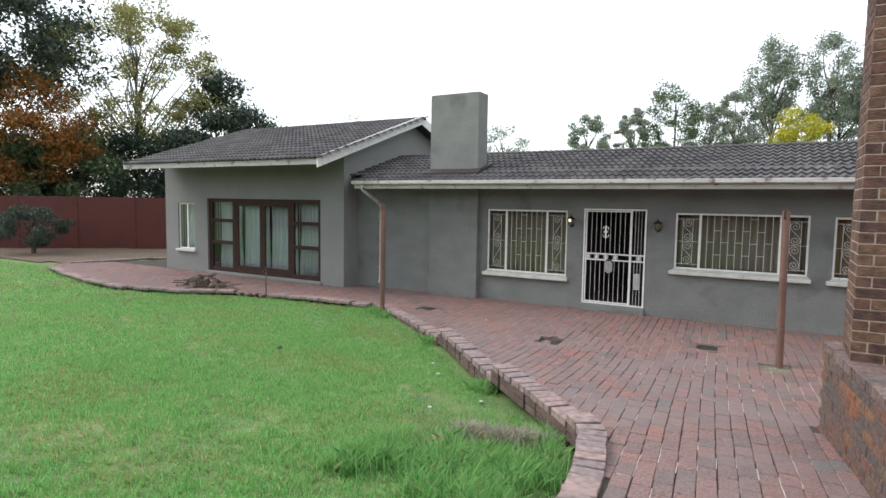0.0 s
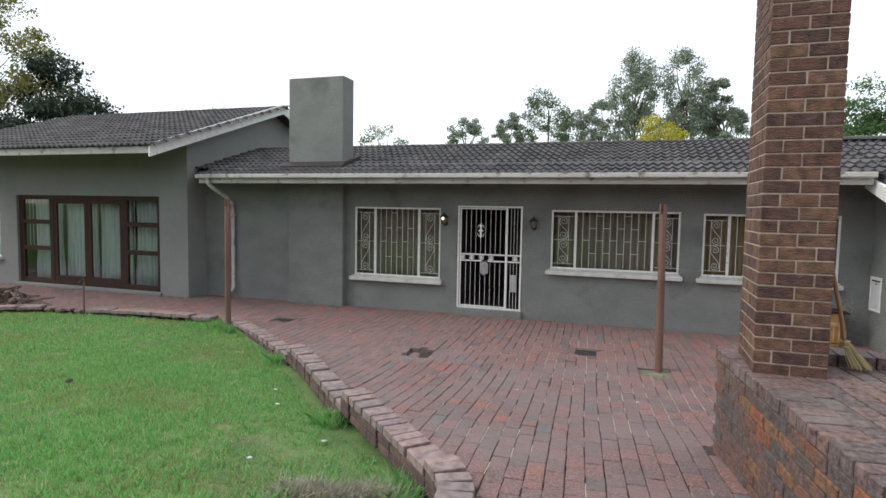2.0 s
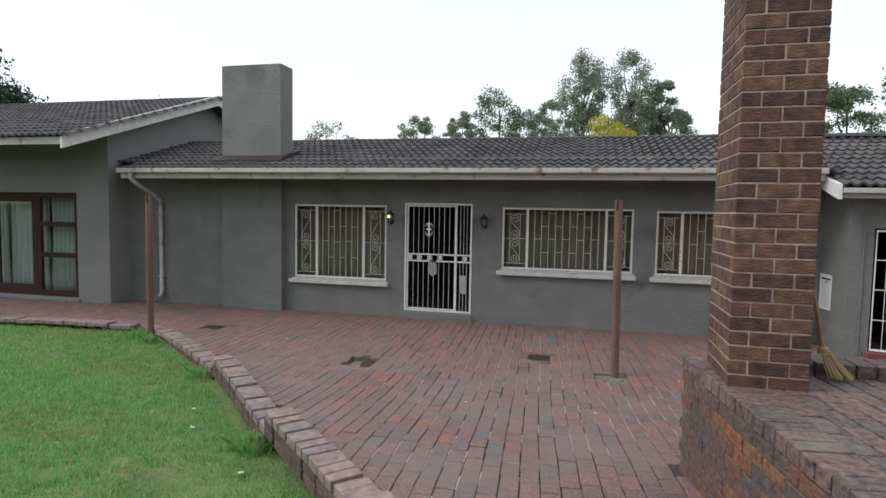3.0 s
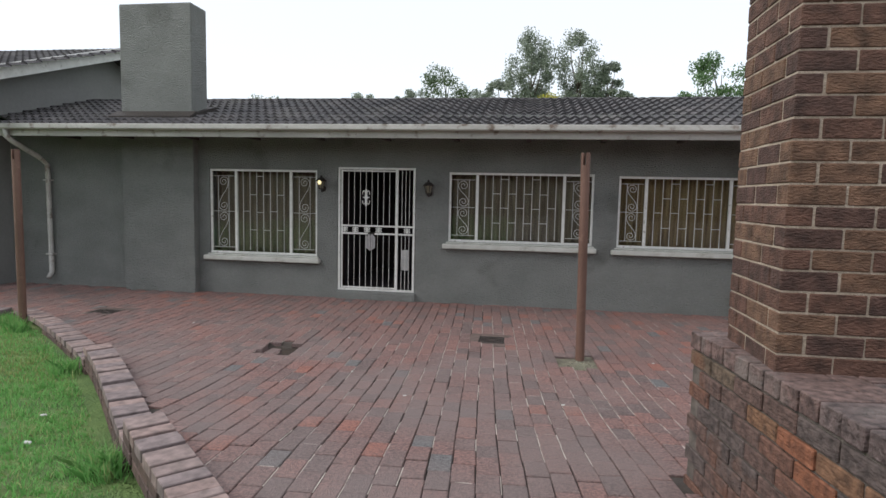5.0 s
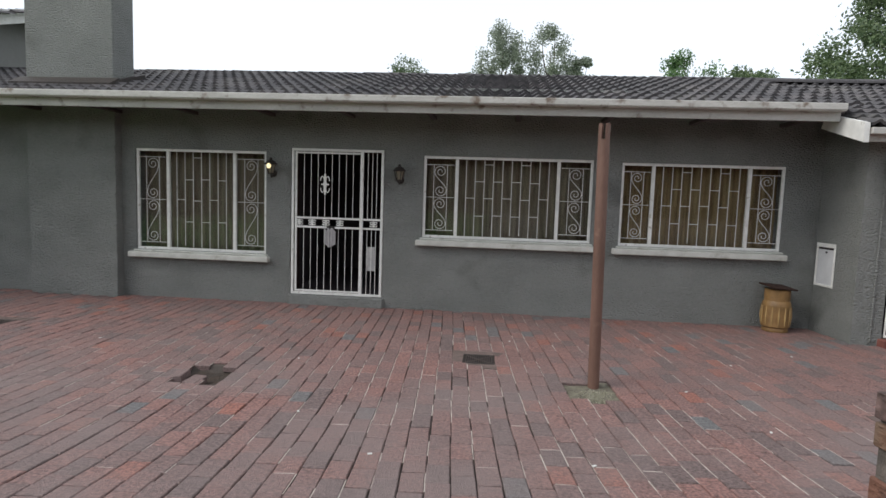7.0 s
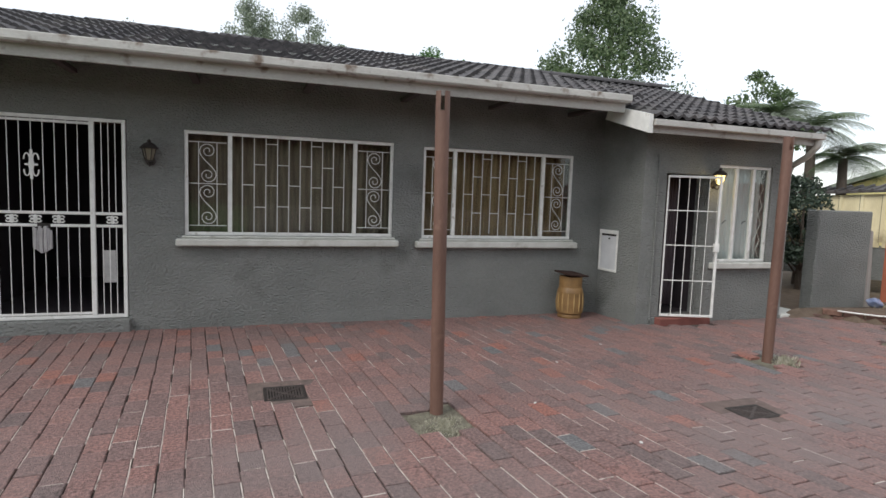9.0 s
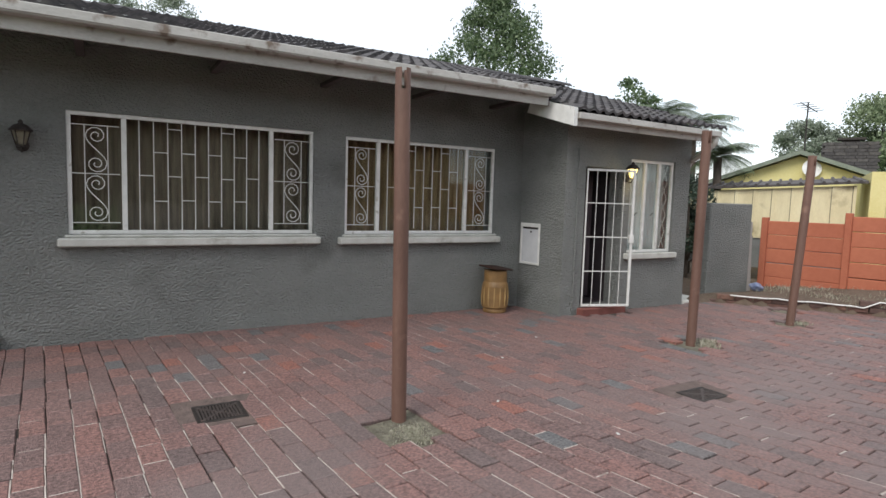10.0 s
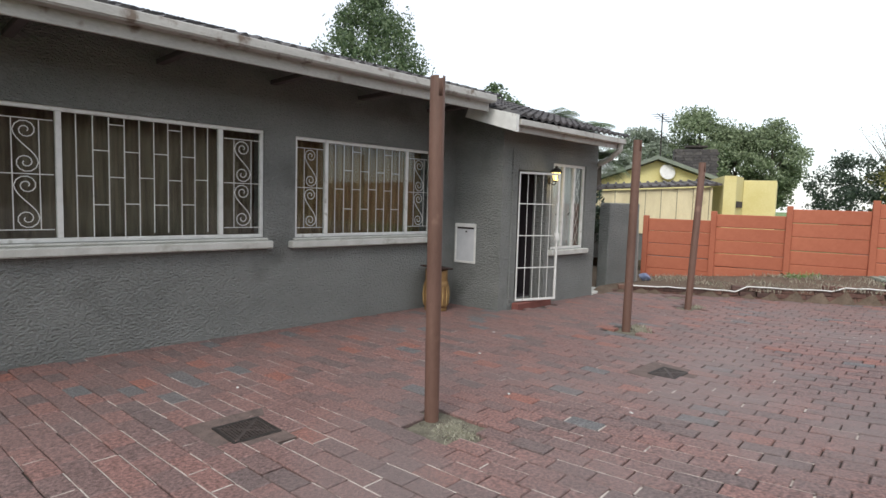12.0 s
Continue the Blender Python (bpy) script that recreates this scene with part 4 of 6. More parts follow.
steel_window("window_1", W1, (0.245, 0.755), 7, 12.0, 1, "white steel window with scroll burglar guards")
steel_window("window_2", W2, (0.2, 0.8), 10, 12.0, 2, "wide white steel window with burglar bars")
steel_window("window_3", W3, (0.2, 0.79), 9, 12.0, 4, "white steel window with tan curtains behind bars")
curtain("curtain", W1[0] - 0.05, W1[1] + 0.05, 12.30, 0.55, 2.15, CURTAIN_TAN, "tan striped curtain drawn behind the window bars", 13, 0.035, seed=1)
curtain("curtain", W2[0] - 0.05, W2[1] + 0.05, 12.32, 0.85, 2.15, CURTAIN_TAN, "tan curtain drawn behind the wide window", 14, 0.035, seed=2)
curtain("curtain", W3[0] - 0.05, W3[1] + 0.05, 12.30, 0.85, 2.15, CURTAIN_GOLD, "brown and tan curtain drawn behind bars", 15, 0.04, seed=3)

# narrow window of the left wing
w0 = thing("window_4", Matrix.Translation((W0[0], 11.47, W0[2])), "narrow white window with inner bars", "window")
tagged(w0, kind="structure")
ww, wh = W0[1] - W0[0], W0[3] - W0[2]
part("window_frame", boxes([(0, ww, 0, 0.04, 0, 0.04), (0, ww, 0, 0.04, wh - 0.04, wh), (0, 0.04, 0, 0.04, 0.04, wh - 0.04), (ww - 0.04, ww, 0, 0.04, 0.04, wh - 0.04)], 0.004), WHITE, w0)
part("mullion", boxes([(ww * 0.52 - 0.03, ww * 0.52 + 0.03, -0.006, 0.04, 0.04, wh - 0.04)], 0.004), WHITE, w0)
for a, b in ((0.01, ww * 0.52), (ww * 0.52, ww - 0.01)):
    part("pane", boxes([(a, b, 0.018, 0.022, 0.01, wh - 0.01)]), PANE, w0).visible_shadow = False
bm = bmesh.new()
for i in range(6):
    x = 0.08 + (ww - 0.16) * i / 5
    tube(bm, [(x, 0.06, 0), (x, 0.06, wh)], 0.006, 5)
part("burglar_bars", bm, WHITE, w0)
part("window_sill", boxes([(-0.06, ww + 0.06, -0.12, 0.02, -0.08, -0.002)], 0.01), SILL, w0, "cream painted plaster sill")
curtain("curtain", W0[0] - 0.03, W0[1] + 0.03, 11.75, 0.5, 2.2, CURTAIN_WHITE, "pale curtain behind the narrow window", 6, 0.03, seed=5)

# timber sliding door of the left wing: side lights of three panes and two door leaves
sx0, sx1, sz0, sz1 = SLIDER
slider = thing("door_1", Matrix.Translation((sx0, 11.49, sz0)), "dark timber glazed door with side lights, closed", "door")
tagged(slider, kind="structure")
sw, sh = sx1 - sx0, sz1 - sz0
part("door_frame", boxes([(0, sw, 0, 0.09, sh - 0.1, sh), (0, 0.09, 0, 0.09, 0, sh - 0.1), (sw - 0.09, sw, 0, 0.09, 0, sh - 0.1), (0.09, sw - 0.09, 0, 0.09, 0, 0.07)], 0.006), DARK_TIMBER, slider)
cuts = [0.09, sw * 0.255, sw * 0.5, sw * 0.745, sw - 0.09]
for k in (0, 3):
    a, b = cuts[k], cuts[k + 1]
    rows = [(a, a + 0.05, 0.01, 0.08, 0.07, sh - 0.1), (b - 0.13, b, 0.01, 0.08, 0.07, sh - 0.1)] if k == 0 else [(a, a + 0.13, 0.01, 0.08, 0.07, sh - 0.1), (b - 0.05, b, 0.01, 0.08, 0.07, sh - 0.1)]
    side = part("side_light", boxes(rows + [(a + 0.05, b - 0.05, 0.012, 0.078, sh * f - 0.05, sh * f + 0.05) for f in (0.40, 0.70)] + [(a + 0.05, b - 0.05, 0.012, 0.078, 0.07, 0.12)], 0.005), DARK_TIMBER, slider)
    for lo, hi in ((0.12, sh * 0.4), (sh * 0.4, sh * 0.7), (sh * 0.7, sh - 0.1)):
        part("pane", boxes([(a + 0.05, b - 0.05, 0.04, 0.045, lo, hi)]), PANE, side).visible_shadow = False
    bm = bmesh.new()
    for i in range(8):
        x = a + 0.12 + (b - a - 0.24) * i / 7
        tube(bm, [(x, 0.12, sh * 0.4), (x, 0.12, sh - 0.1)], 0.007, 5)
    part("burglar_bars", bm, WHITE, side)
for k in (1, 2):
    a, b = cuts[k], cuts[k + 1]
    leaf = part("door_leaf", boxes([(a, a + 0.11, 0.02, 0.07, 0.07, sh - 0.1), (b - 0.11, b, 0.02, 0.07, 0.07, sh - 0.1), (a + 0.11, b - 0.11, 0.02, 0.07, sh - 0.2, sh - 0.1), (a + 0.11, b - 0.11, 0.02, 0.07, 0.07, 0.22)], 0.006), DARK_TIMBER, slider)
    part("pane", boxes([(a + 0.1, b - 0.1, 0.042, 0.047, 0.2, sh - 0.19)]), PANE, leaf).visible_shadow = False
part("threshold", boxes([(-0.05, sw + 0.05, -0.12, 0.1, -0.13, -0.004)], 0.01), PLASTER_SMOOTH, slider, "grey plaster step under the door")
for i, (a, b) in enumerate(((0.02, 0.25), (0.255, 0.49), (0.5, 0.73), (0.74, 0.98))):
    curtain("curtain", sx0 + sw * a, sx0 + sw * b, 11.83 + 0.02 * i, 0.05, 2.26, CURTAIN_GREY, "long white curtain hanging behind the glazed door", 9, 0.045, gather=0.12 if i in (0, 3) else 0.04, seed=10 + i)

# ---- white security gate at the front door ----
gx0, gx1, gz0, gz1 = GATE
gate = thing("security_gate", Matrix.Translation((gx0 + 0.01, 11.995, gz0 + 0.005)), "white steel security gate, closed, in front of a dark doorway", "security gate")
gw, gh = gx1 - gx0 - 0.02, gz1 - gz0 - 0.01
ml = gw * 0.765
part("gate_frame", boxes([(0, gw, 0, 0.035, gh - 0.035, gh), (0, 0.035, 0, 0.035, 0, gh - 0.035), (gw - 0.035, gw, 0, 0.035, 0, gh - 0.035), (0.035, gw - 0.035, 0, 0.035, 0, 0.035), (ml - 0.022, ml + 0.022, -0.004, 0.035, 0.035, gh - 0.035)], 0.004), WHITE, gate)
za, zb = gh * 0.468, gh * 0.53
for z in (za, zb):
    part("rail", boxes([(0.076, ml - 0.022, 0.004, 0.03, z - 0.014, z + 0.014)], 0.003), WHITE, gate)
    part("rail", boxes([(ml + 0.022, gw - 0.035, 0.004, 0.03, z - 0.014, z + 0.014)], 0.003), WHITE, gate)
part("leaf_stile", boxes([(0.05, 0.075, 0.004, 0.032, 0.04, gh - 0.04)], 0.003), WHITE, gate)
for lo, hi in ((gh - 0.068, gh - 0.044), (0.042, 0.064)):
    part("leaf_rail", boxes([(0.076, ml - 0.024, 0.006, 0.03, lo, hi)], 0.003), WHITE, gate)
bar_x = [0.075 + (ml - 0.1) * (i + 1) / 9 for i in range(8)] + [ml + 0.022 + (gw - 0.057 - ml) * (i + 1) / 4 for i in range(3)]
for x in bar_x:
    bm = bmesh.new()
    tube(bm, [(x, 0.017, 0.035), (x, 0.017, za - 0.014)], 0.0045, 6)
    tube(bm, [(x, 0.017, zb + 0.014), (x, 0.017, gh - 0.036)], 0.0045, 6)
    part("bar", bm, WHITE, gate)


def scroll_cross(cx, cz, sx, sz):
    """A cast ornament: four pairs of curls round a boss."""
    bm = bmesh.new()
    box(bm, cx - 0.012, cx + 0.012, 0.006, 0.03, cz - 1.5 * sz, cz + 1.5 * sz, bevel=0.004)
    box(bm, cx - 1.2 * sx, cx + 1.2 * sx, 0.006, 0.03, cz - 0.01, cz + 0.01, bevel=0.004)
    for ix in (-1, 1):
        for iz in (-1, 1):
            pts = [(cx + ix * (0.9 * sx - 0.6 * sx * math.cos(a)) * 0.9, 0.015, cz + iz * (0.55 * sz + 0.6 * sz * math.sin(a))) for a in (k * 0.5 - 0.8 for k in range(9))]
            tube(bm, pts, 0.0075, 6)
    return bm


part("ornament", scroll_cross(bar_x[3], gh * 0.76, 0.045, 0.095), WHITE, gate, "white cast scroll ornament")
for x in (0.09, bar_x[1], bar_x[3], bar_x[5], ml + 0.15):
    part("rosette", scroll_cross(x + 0.02, (za + zb) / 2, 0.036, 0.028), WHITE, gate)
part("lock_box", boxes([(bar_x[4] - 0.06, bar_x[4] + 0.05, -0.006, 0.04, za - 0.05, za + 0.02)], 0.004), IRON, gate, "dark steel lock box")
# cloth bag hanging from the lock, paper behind the side bars
bm = bmesh.new()
for k in range(9):
    a, r = k / 8, 0.012 + 0.02 * math.sin(k * 1.9) ** 2
    box(bm, -0.075 + 0.016 * k, -0.055 + 0.018 * k, -0.012 - r, 0.0, -0.27 + 0.1 * abs(a - 0.55), 0.0 - 0.02 * (k % 3), bevel=0.006)
bag = tagged(part("cloth_bag", bm, surface("grey_cloth", (0.30, 0.29, 0.29), (0.42, 0.41, 0.41), 12, 0.9, bump=0.6, bump_scale=40)), "crumpled grey cloth bag hanging on the gate lock", "bag")
bag.location = (gx0 + bar_x[4] - 0.005, 11.975, gz0 + za - 0.0)
bm = bmesh.new()
box(bm, -0.055, 0.055, 0.0, 0.004, -0.34, 0.0, bevel=0.001)
for k in range(7):
    box(bm, -0.04, 0.03 - 0.01 * (k % 3), -0.0015, 0.0, -0.05 - 0.035 * k, -0.043 - 0.035 * k)
paper = tagged(part("paper_notice", bm, surface("creased_paper", (0.45, 0.45, 0.44), (0.60, 0.60, 0.58), 14, 0.9)), "pale paper notice fixed behind the gate bars", "paper")
paper.matrix_world = pose(gx0 + ml + 0.14, 12.06, gz0 + gh * 0.345, 6, 0, 3)
tagged(part("door_step", boxes([(gx0 - 0.02, gx1 + 0.02, 11.93, 12.24, -0.05, gz0)], 0.012), PLASTER), "grey plastered door step under the gate", "step", kind="structure")
# dark inner doorway jambs
tagged(part("door_frame", boxes([(gx0, gx0 + 0.05, 12.12, 12.2, gz0, gz1), (gx1 - 0.05, gx1, 12.12, 12.2, gz0, gz1), (gx0 + 0.05, gx1 - 0.05, 12.12, 12.2, gz1 - 0.05, gz1)], 0.004), DARK_TIMBER), "dark timber frame of the front doorway", "door frame", kind="structure")

# ---- side gate of the right wing, standing a little open ----
ang = math.degrees(math.atan2(10.97 - 11.19, 5.40 - 4.77))
gate2 = thing("security_gate", pose(4.775, 11.185, 0.075, 0, 0, ang), "narrow white barred security gate, standing slightly open", "security gate")
g2w, g2h = 0.66, 1.74
part("gate_frame", boxes([(0, g2w, 0, 0.02, g2h - 0.028, g2h), (0, 0.016, 0, 0.02, 0.03, g2h - 0.028), (g2w - 0.03, g2w, 0, 0.024, 0.03, g2h - 0.028), (0, g2w, 0, 0.02, 0, 0.03)], 0.003), WHITE, gate2)
for i in range(4):
    bm = bmesh.new()
    x = 0.016 + (g2w - 0.046) * (i + 1) / 5
    tube(bm, [(x, 0.01, 0.03), (x, 0.01, g2h - 0.028)], 0.0042, 6)
    part("bar", bm, WHITE, gate2)
for f in (0.26, 0.51, 0.755):
    part("rail", boxes([(0.01, g2w - 0.02, 0.002, 0.012, g2h * f - 0.006, g2h * f + 0.006)]), WHITE, gate2)
part("latch", boxes([(g2w - 0.05, g2w + 0.012, -0.012, 0.03, g2h * 0.47, g2h * 0.53)], 0.003), WHITE, gate2)
tagged(part("door_step", boxes([(4.72, 5.5, 11.1, 11.4, -0.05, 0.06)], 0.01), surface("red_painted_step", (0.14, 0.045, 0.035), (0.21, 0.075, 0.06), 8, 0.7, bump=0.4)), "worn red painted door step", "step", kind="structure")
# open inner door leaf and pale curtain in the side doorway
curtain("curtain", 5.2, 5.42, 11.75, 0.1, 1.84, surface("mauve_net_curtain", (0.09, 0.068, 0.078), (0.15, 0.118, 0.128), 4, 0.9, stretch=(6, 6, 0.4)), "dull mauve curtain half across the side doorway", 5, 0.03, seed=21)

# right wing window
w5 = thing("window_5", Matrix.Translation((W4[0], 11.24, W4[2])), "white steel window with net curtain and diamond bars", "window")
tagged(w5, kind="structure")
ww, wh = W4[1] - W4[0], W4[3] - W4[2]
part("window_frame", boxes([(0, ww, -0.012, 0.03, 0, 0.036), (0, ww, -0.012, 0.03, wh - 0.036, wh), (0, 0.036, -0.012, 0.03, 0.036, wh - 0.036), (ww - 0.036, ww, -0.012, 0.03, 0.036, wh - 0.036)], 0.004), WHITE, w5)
for s in (0.36, 0.68):
    part("mullion", boxes([(ww * s - 0.022, ww * s + 0.022, -0.016, 0.03, 0.036, wh - 0.036)], 0.004), WHITE, w5)
for a, b in ((0.01, ww * 0.36), (ww * 0.36, ww * 0.68), (ww * 0.68, ww - 0.01)):
    part("pane", boxes([(a, b, 0.012, 0.016, 0.01, wh - 0.01)]), PANE, w5).visible_shadow = False
bm = bmesh.new()
for k in range(5):
    za_, zb_ = 0.05 + (wh - 0.1) * k / 5, 0.05 + (wh - 0.1) * (k + 1) / 5
    for (xa, xb) in ((ww * 0.70, ww * 0.83), (ww * 0.83, ww * 0.95)):
        tube(bm, [(xa, 0.05, za_), (xb, 0.05, zb_)], 0.005, 5)
        tube(bm, [(xb, 0.05, za_), (xa, 0.05, zb_)], 0.005, 5)
part("diamond_bars", bm, WHITE, w5, "thin white crossed burglar bars")
for s in (0.14, 0.5):
    bm = bmesh.new()
    tube(bm, [(ww * s, -0.02, wh * 0.4), (ww * s + 0.02, -0.035, wh * 0.43), (ww * s + 0.05, -0.03, wh * 0.43)], 0.006, 6)
    part("handle", bm, IRON, w5, "dark window catch")
part("window_sill", boxes([(-0.06, ww + 0.06, -0.11, 0.02, -0.08, -0.002)], 0.01), SILL, w5, "cream painted plaster sill")
curtain("curtain", W4[0] - 0.02, W4[1] + 0.02, 11.4, 0.66, 2.04, CURTAIN_WHITE, "white net curtain hanging in the wing window", 10, 0.018, seed=30)

# ---- wall lanterns ----
GLOW = lamp_glow("warm_lit_lamp_glass", (1.0, 0.78, 0.30), 2.2)
SMOKED = surface("dull_brass_glass", (0.10, 0.09, 0.06), (0.2, 0.18, 0.13), 10, 0.3)


def lantern(x, y, z, lit, label):
    lan = thing("wall_lantern", pose(x, y, z), label, "wall lamp", "wall lanterns")
    bm = bmesh.new()
    lathe(bm, [(0.045, -0.0), (0.05, 0.012), (0.03, 0.02)], 14)
    bmesh.ops.rotate(bm, verts=bm.verts, cent=(0, 0, 0), matrix=Matrix.Rotation(radians(90), 3, "X"))
    part("wall_plate", bm, IRON, lan, smooth=False)
    bm = bmesh.new()
    tube(bm, [(0, -0.01, 0), (0, -0.05, -0.05), (0, -0.09, -0.055), (0, -0.11, -0.03), (0, -0.11, 0.0)], 0.008, 8)
    part("arm", bm, IRON, lan)
    bm = bmesh.new()
    lathe(bm, [(0.028, 0.0), (0.036, 0.01), (0.062, 0.115), (0.058, 0.12)], 6, (0, -0.11))
    part("glass_shade", bm, GLOW if lit else SMOKED, lan, "glowing yellow glass" if lit else "dull unlit glass")
    bm = bmesh.new()
    for k in range(6):
        a = 2 * math.pi * k / 6
        tube(bm, [(0.037 * math.cos(a), -0.11 + 0.037 * math.sin(a), 0.0), (0.066 * math.cos(a), -0.11 + 0.066 * math.sin(a), 0.12)], 0.005, 5)
    lathe(bm, [(0.04, -0.012), (0.04, 0.002)], 12, (0, -0.11))
    lathe(bm, [(0.085, 0.115), (0.088, 0.125), (0.05, 0.165), (0.018, 0.18), (0.02, 0.195), (0.006, 0.21)], 12, (0, -0.11))
    part("cage", bm, IRON, lan, "dark metal cage and cap")
    return lan


lantern(-2.76, 11.995, 1.76, False, "small dark metal wall lantern beside the front gate")
lantern(-1.0, 11.995, 1.72, False, "unlit dark metal wall lantern on the grey wall")
lit = lantern(5.46, 11.195, 1.72, True, "lit wall lantern with yellow glass beside the side gate")
bulb = new("lantern_light", bpy.data.lights.new("lantern_light", "POINT"))
bulb.data.energy, bulb.data.color, bulb.data.shadow_soft_size = 2.0, (1.0, 0.75, 0.35), 0.05
bulb.location = (5.46, 11.02, 1.70)
# bulb set before the cage; its added glow makes the lantern's bright spot
bm = bmesh.new()
lathe(bm, [(0.016, 0.035), (0.03, 0.06), (0.03, 0.08), (0.014, 0.1)], 12, (0, -0.11))
lamp0 = part("bulb", bm, lamp_glow("bulb_bright_spot", (1.0, 0.86, 0.5), 0.9), None)
lamp0.parent = bpy.data.objects["wall_lantern"]
lamp0.location = (0, -0.075, 0.03)

# ---- letter box in the side wall ----
box_m = pose(4.384, 11.96, 0.84, 0, 0, -85.7)
letter = thing("letter_box", box_m, "white painted metal letter box set in the grey wall", "letter box")
part("frame", boxes([(0.0, 0.36, -0.014, 0.0, 0.21, 0.26), (0.0, 0.36, -0.014, 0.0, -0.28, -0.25), (0.0, 0.03, -0.014, 0.0, -0.25, 0.21), (0.33, 0.36, -0.014, 0.0, -0.25, 0.21)], 0.003), WHITE, letter)
part("door", boxes([(0.03, 0.33, -0.008, 0.0, -0.25, 0.185)], 0.002), surface("pale_grey_metal", (0.5, 0.51, 0.52), (0.6, 0.61, 0.62), 6, 0.5), letter, "pale grey flap")
part("slot", boxes([(0.05, 0.31, -0.012, 0.0, 0.185, 0.21)]), IRON, letter, "dark letter slot")
bm = bmesh.new()
lathe(bm, [(0.012, 0), (0.012, 0.012)], 10)
bmesh.ops.rotate(bm, verts=bm.verts, cent=(0, 0, 0), matrix=Matrix.Rotation(radians(90), 3, "X"))
k = part("keyhole", bm, IRON, letter)
k.location = (0.2, -0.008, 0.15)

# ---- carved drum bin in the corner ----
CLAY = surface("ochre_glazed_clay", (0.15, 0.085, 0.03), (0.27, 0.155, 0.055), 9, 0.5, bump=0.4, bump_scale=30)
drum = thing("drum_stand", pose(3.86, 11.78, -0.027), "ochre carved drum-shaped stand with a dark lid", "drum stand")
bm = bmesh.new()
lathe(bm, [(0.145, 0.0), (0.15, 0.02), (0.145, 0.05), (0.165, 0.07), (0.165, 0.33), (0.158, 0.36), (0.145, 0.39), (0.145, 0.52), (0.15, 0.53)], 28)
part("body", bm, CLAY, drum, smooth=False)
for k in range(14):
    bm = bmesh.new()
    a = 2 * math.pi * k / 14
    tube(bm, [(0.165 * math.cos(a), 0.165 * math.sin(a), 0.09), (0.168 * math.cos(a), 0.168 * math.sin(a), 0.2), (0.165 * math.cos(a), 0.165 * math.sin(a), 0.32)], 0.014, 6, taper=[0.004, 0.012, 0.004])
    part("carved_rib", bm, surface("pale_ochre_rib", (0.33, 0.21, 0.085), (0.44, 0.30, 0.13), 9, 0.5) if k == 0 else bpy.data.materials["pale_ochre_rib"], drum)
bm = boxes([(-0.155, 0.165, -0.15, 0.16, 0.0, 0.02)], 0.006)
lid = part("lid", bm, DARK_TIMBER, drum, "dark square board lid")
lid.matrix_basis = pose(0, 0, 0.55, 4, 5, 12)

# ---- rainwater pipes ----
bm = bmesh.new()
tube(bm, [(-7.75, 11.12, 2.6), (-7.75, 11.12, 2.5), (-7.72, 11.2, 2.42), (-7.76, 11.75, 2.2), (-7.77, 11.93, 2.08), (-7.77, 11.94, 0.2), (-7.77, 11.86, 0.1)], 0.042, 12)
pipe = thing("downpipe", pose(0, 0, 0), "off-white rainwater downpipe bent under the eave", "downpipe")
part("pipe", bm, WHITE_WORN, pipe, smooth=True)
for z in (0.5, 1.8):
    part("bracket", boxes([(-7.83, -7.71, 11.88, 11.998, z, z + 0.03)], 0.004), WHITE_WORN, pipe)
bm = bmesh.new()
tube(bm, [(6.66, 10.77, 2.36), (6.66, 10.78, 2.24), (6.7, 10.95, 2.12), (6.81, 11.25, 2.02), (6.82, 11.3, 1.9), (6.82, 11.3, 0.1)], 0.04, 12)
pipe2 = thing("downpipe", pose(0, 0, 0), "off-white rainwater downpipe at the wing corner", "downpipe")
part("pipe", bm, WHITE_WORN, pipe2, smooth=True)
bm = bmesh.new()
tube(bm, [(4.63, 11.19, 0.02), (4.63, 11.19, 2.1)], 0.011, 8)
conduit = tagged(part("conduit", bm, PLASTER), "thin grey painted conduit up the wing wall", "conduit")


# ---- roof tiles: double roll, lapped in courses ----
def tile_mesh():
    prof = [(x, 0.036 * (0.5 - 0.5 * math.cos(2 * math.pi * x / 0.15)) ** 1.3) for x in (0.002, 0.03, 0.06, 0.075, 0.09, 0.12, 0.15, 0.18, 0.21, 0.225, 0.24, 0.27, 0.298)]
    vs, fs = [], []
    for x, h in prof:
        vs += [(x, 0.0, h + 0.004), (x, 0.0, h + 0.038), (x, 0.34, h + 0.002)]
    for i in range(len(prof) - 1):
        a, b = 3 * i, 3 * i + 3
        fs += [(a, b, b + 1, a + 1), (a + 1, b + 1, b + 2, a + 2)]
    me = bpy.data.meshes.new("tile")
    me.from_pydata(vs, [], fs)
    me.materials.append(TILE)
    return me, vs, fs


TILE_MESH, TILE_V, TILE_F = tile_mesh()


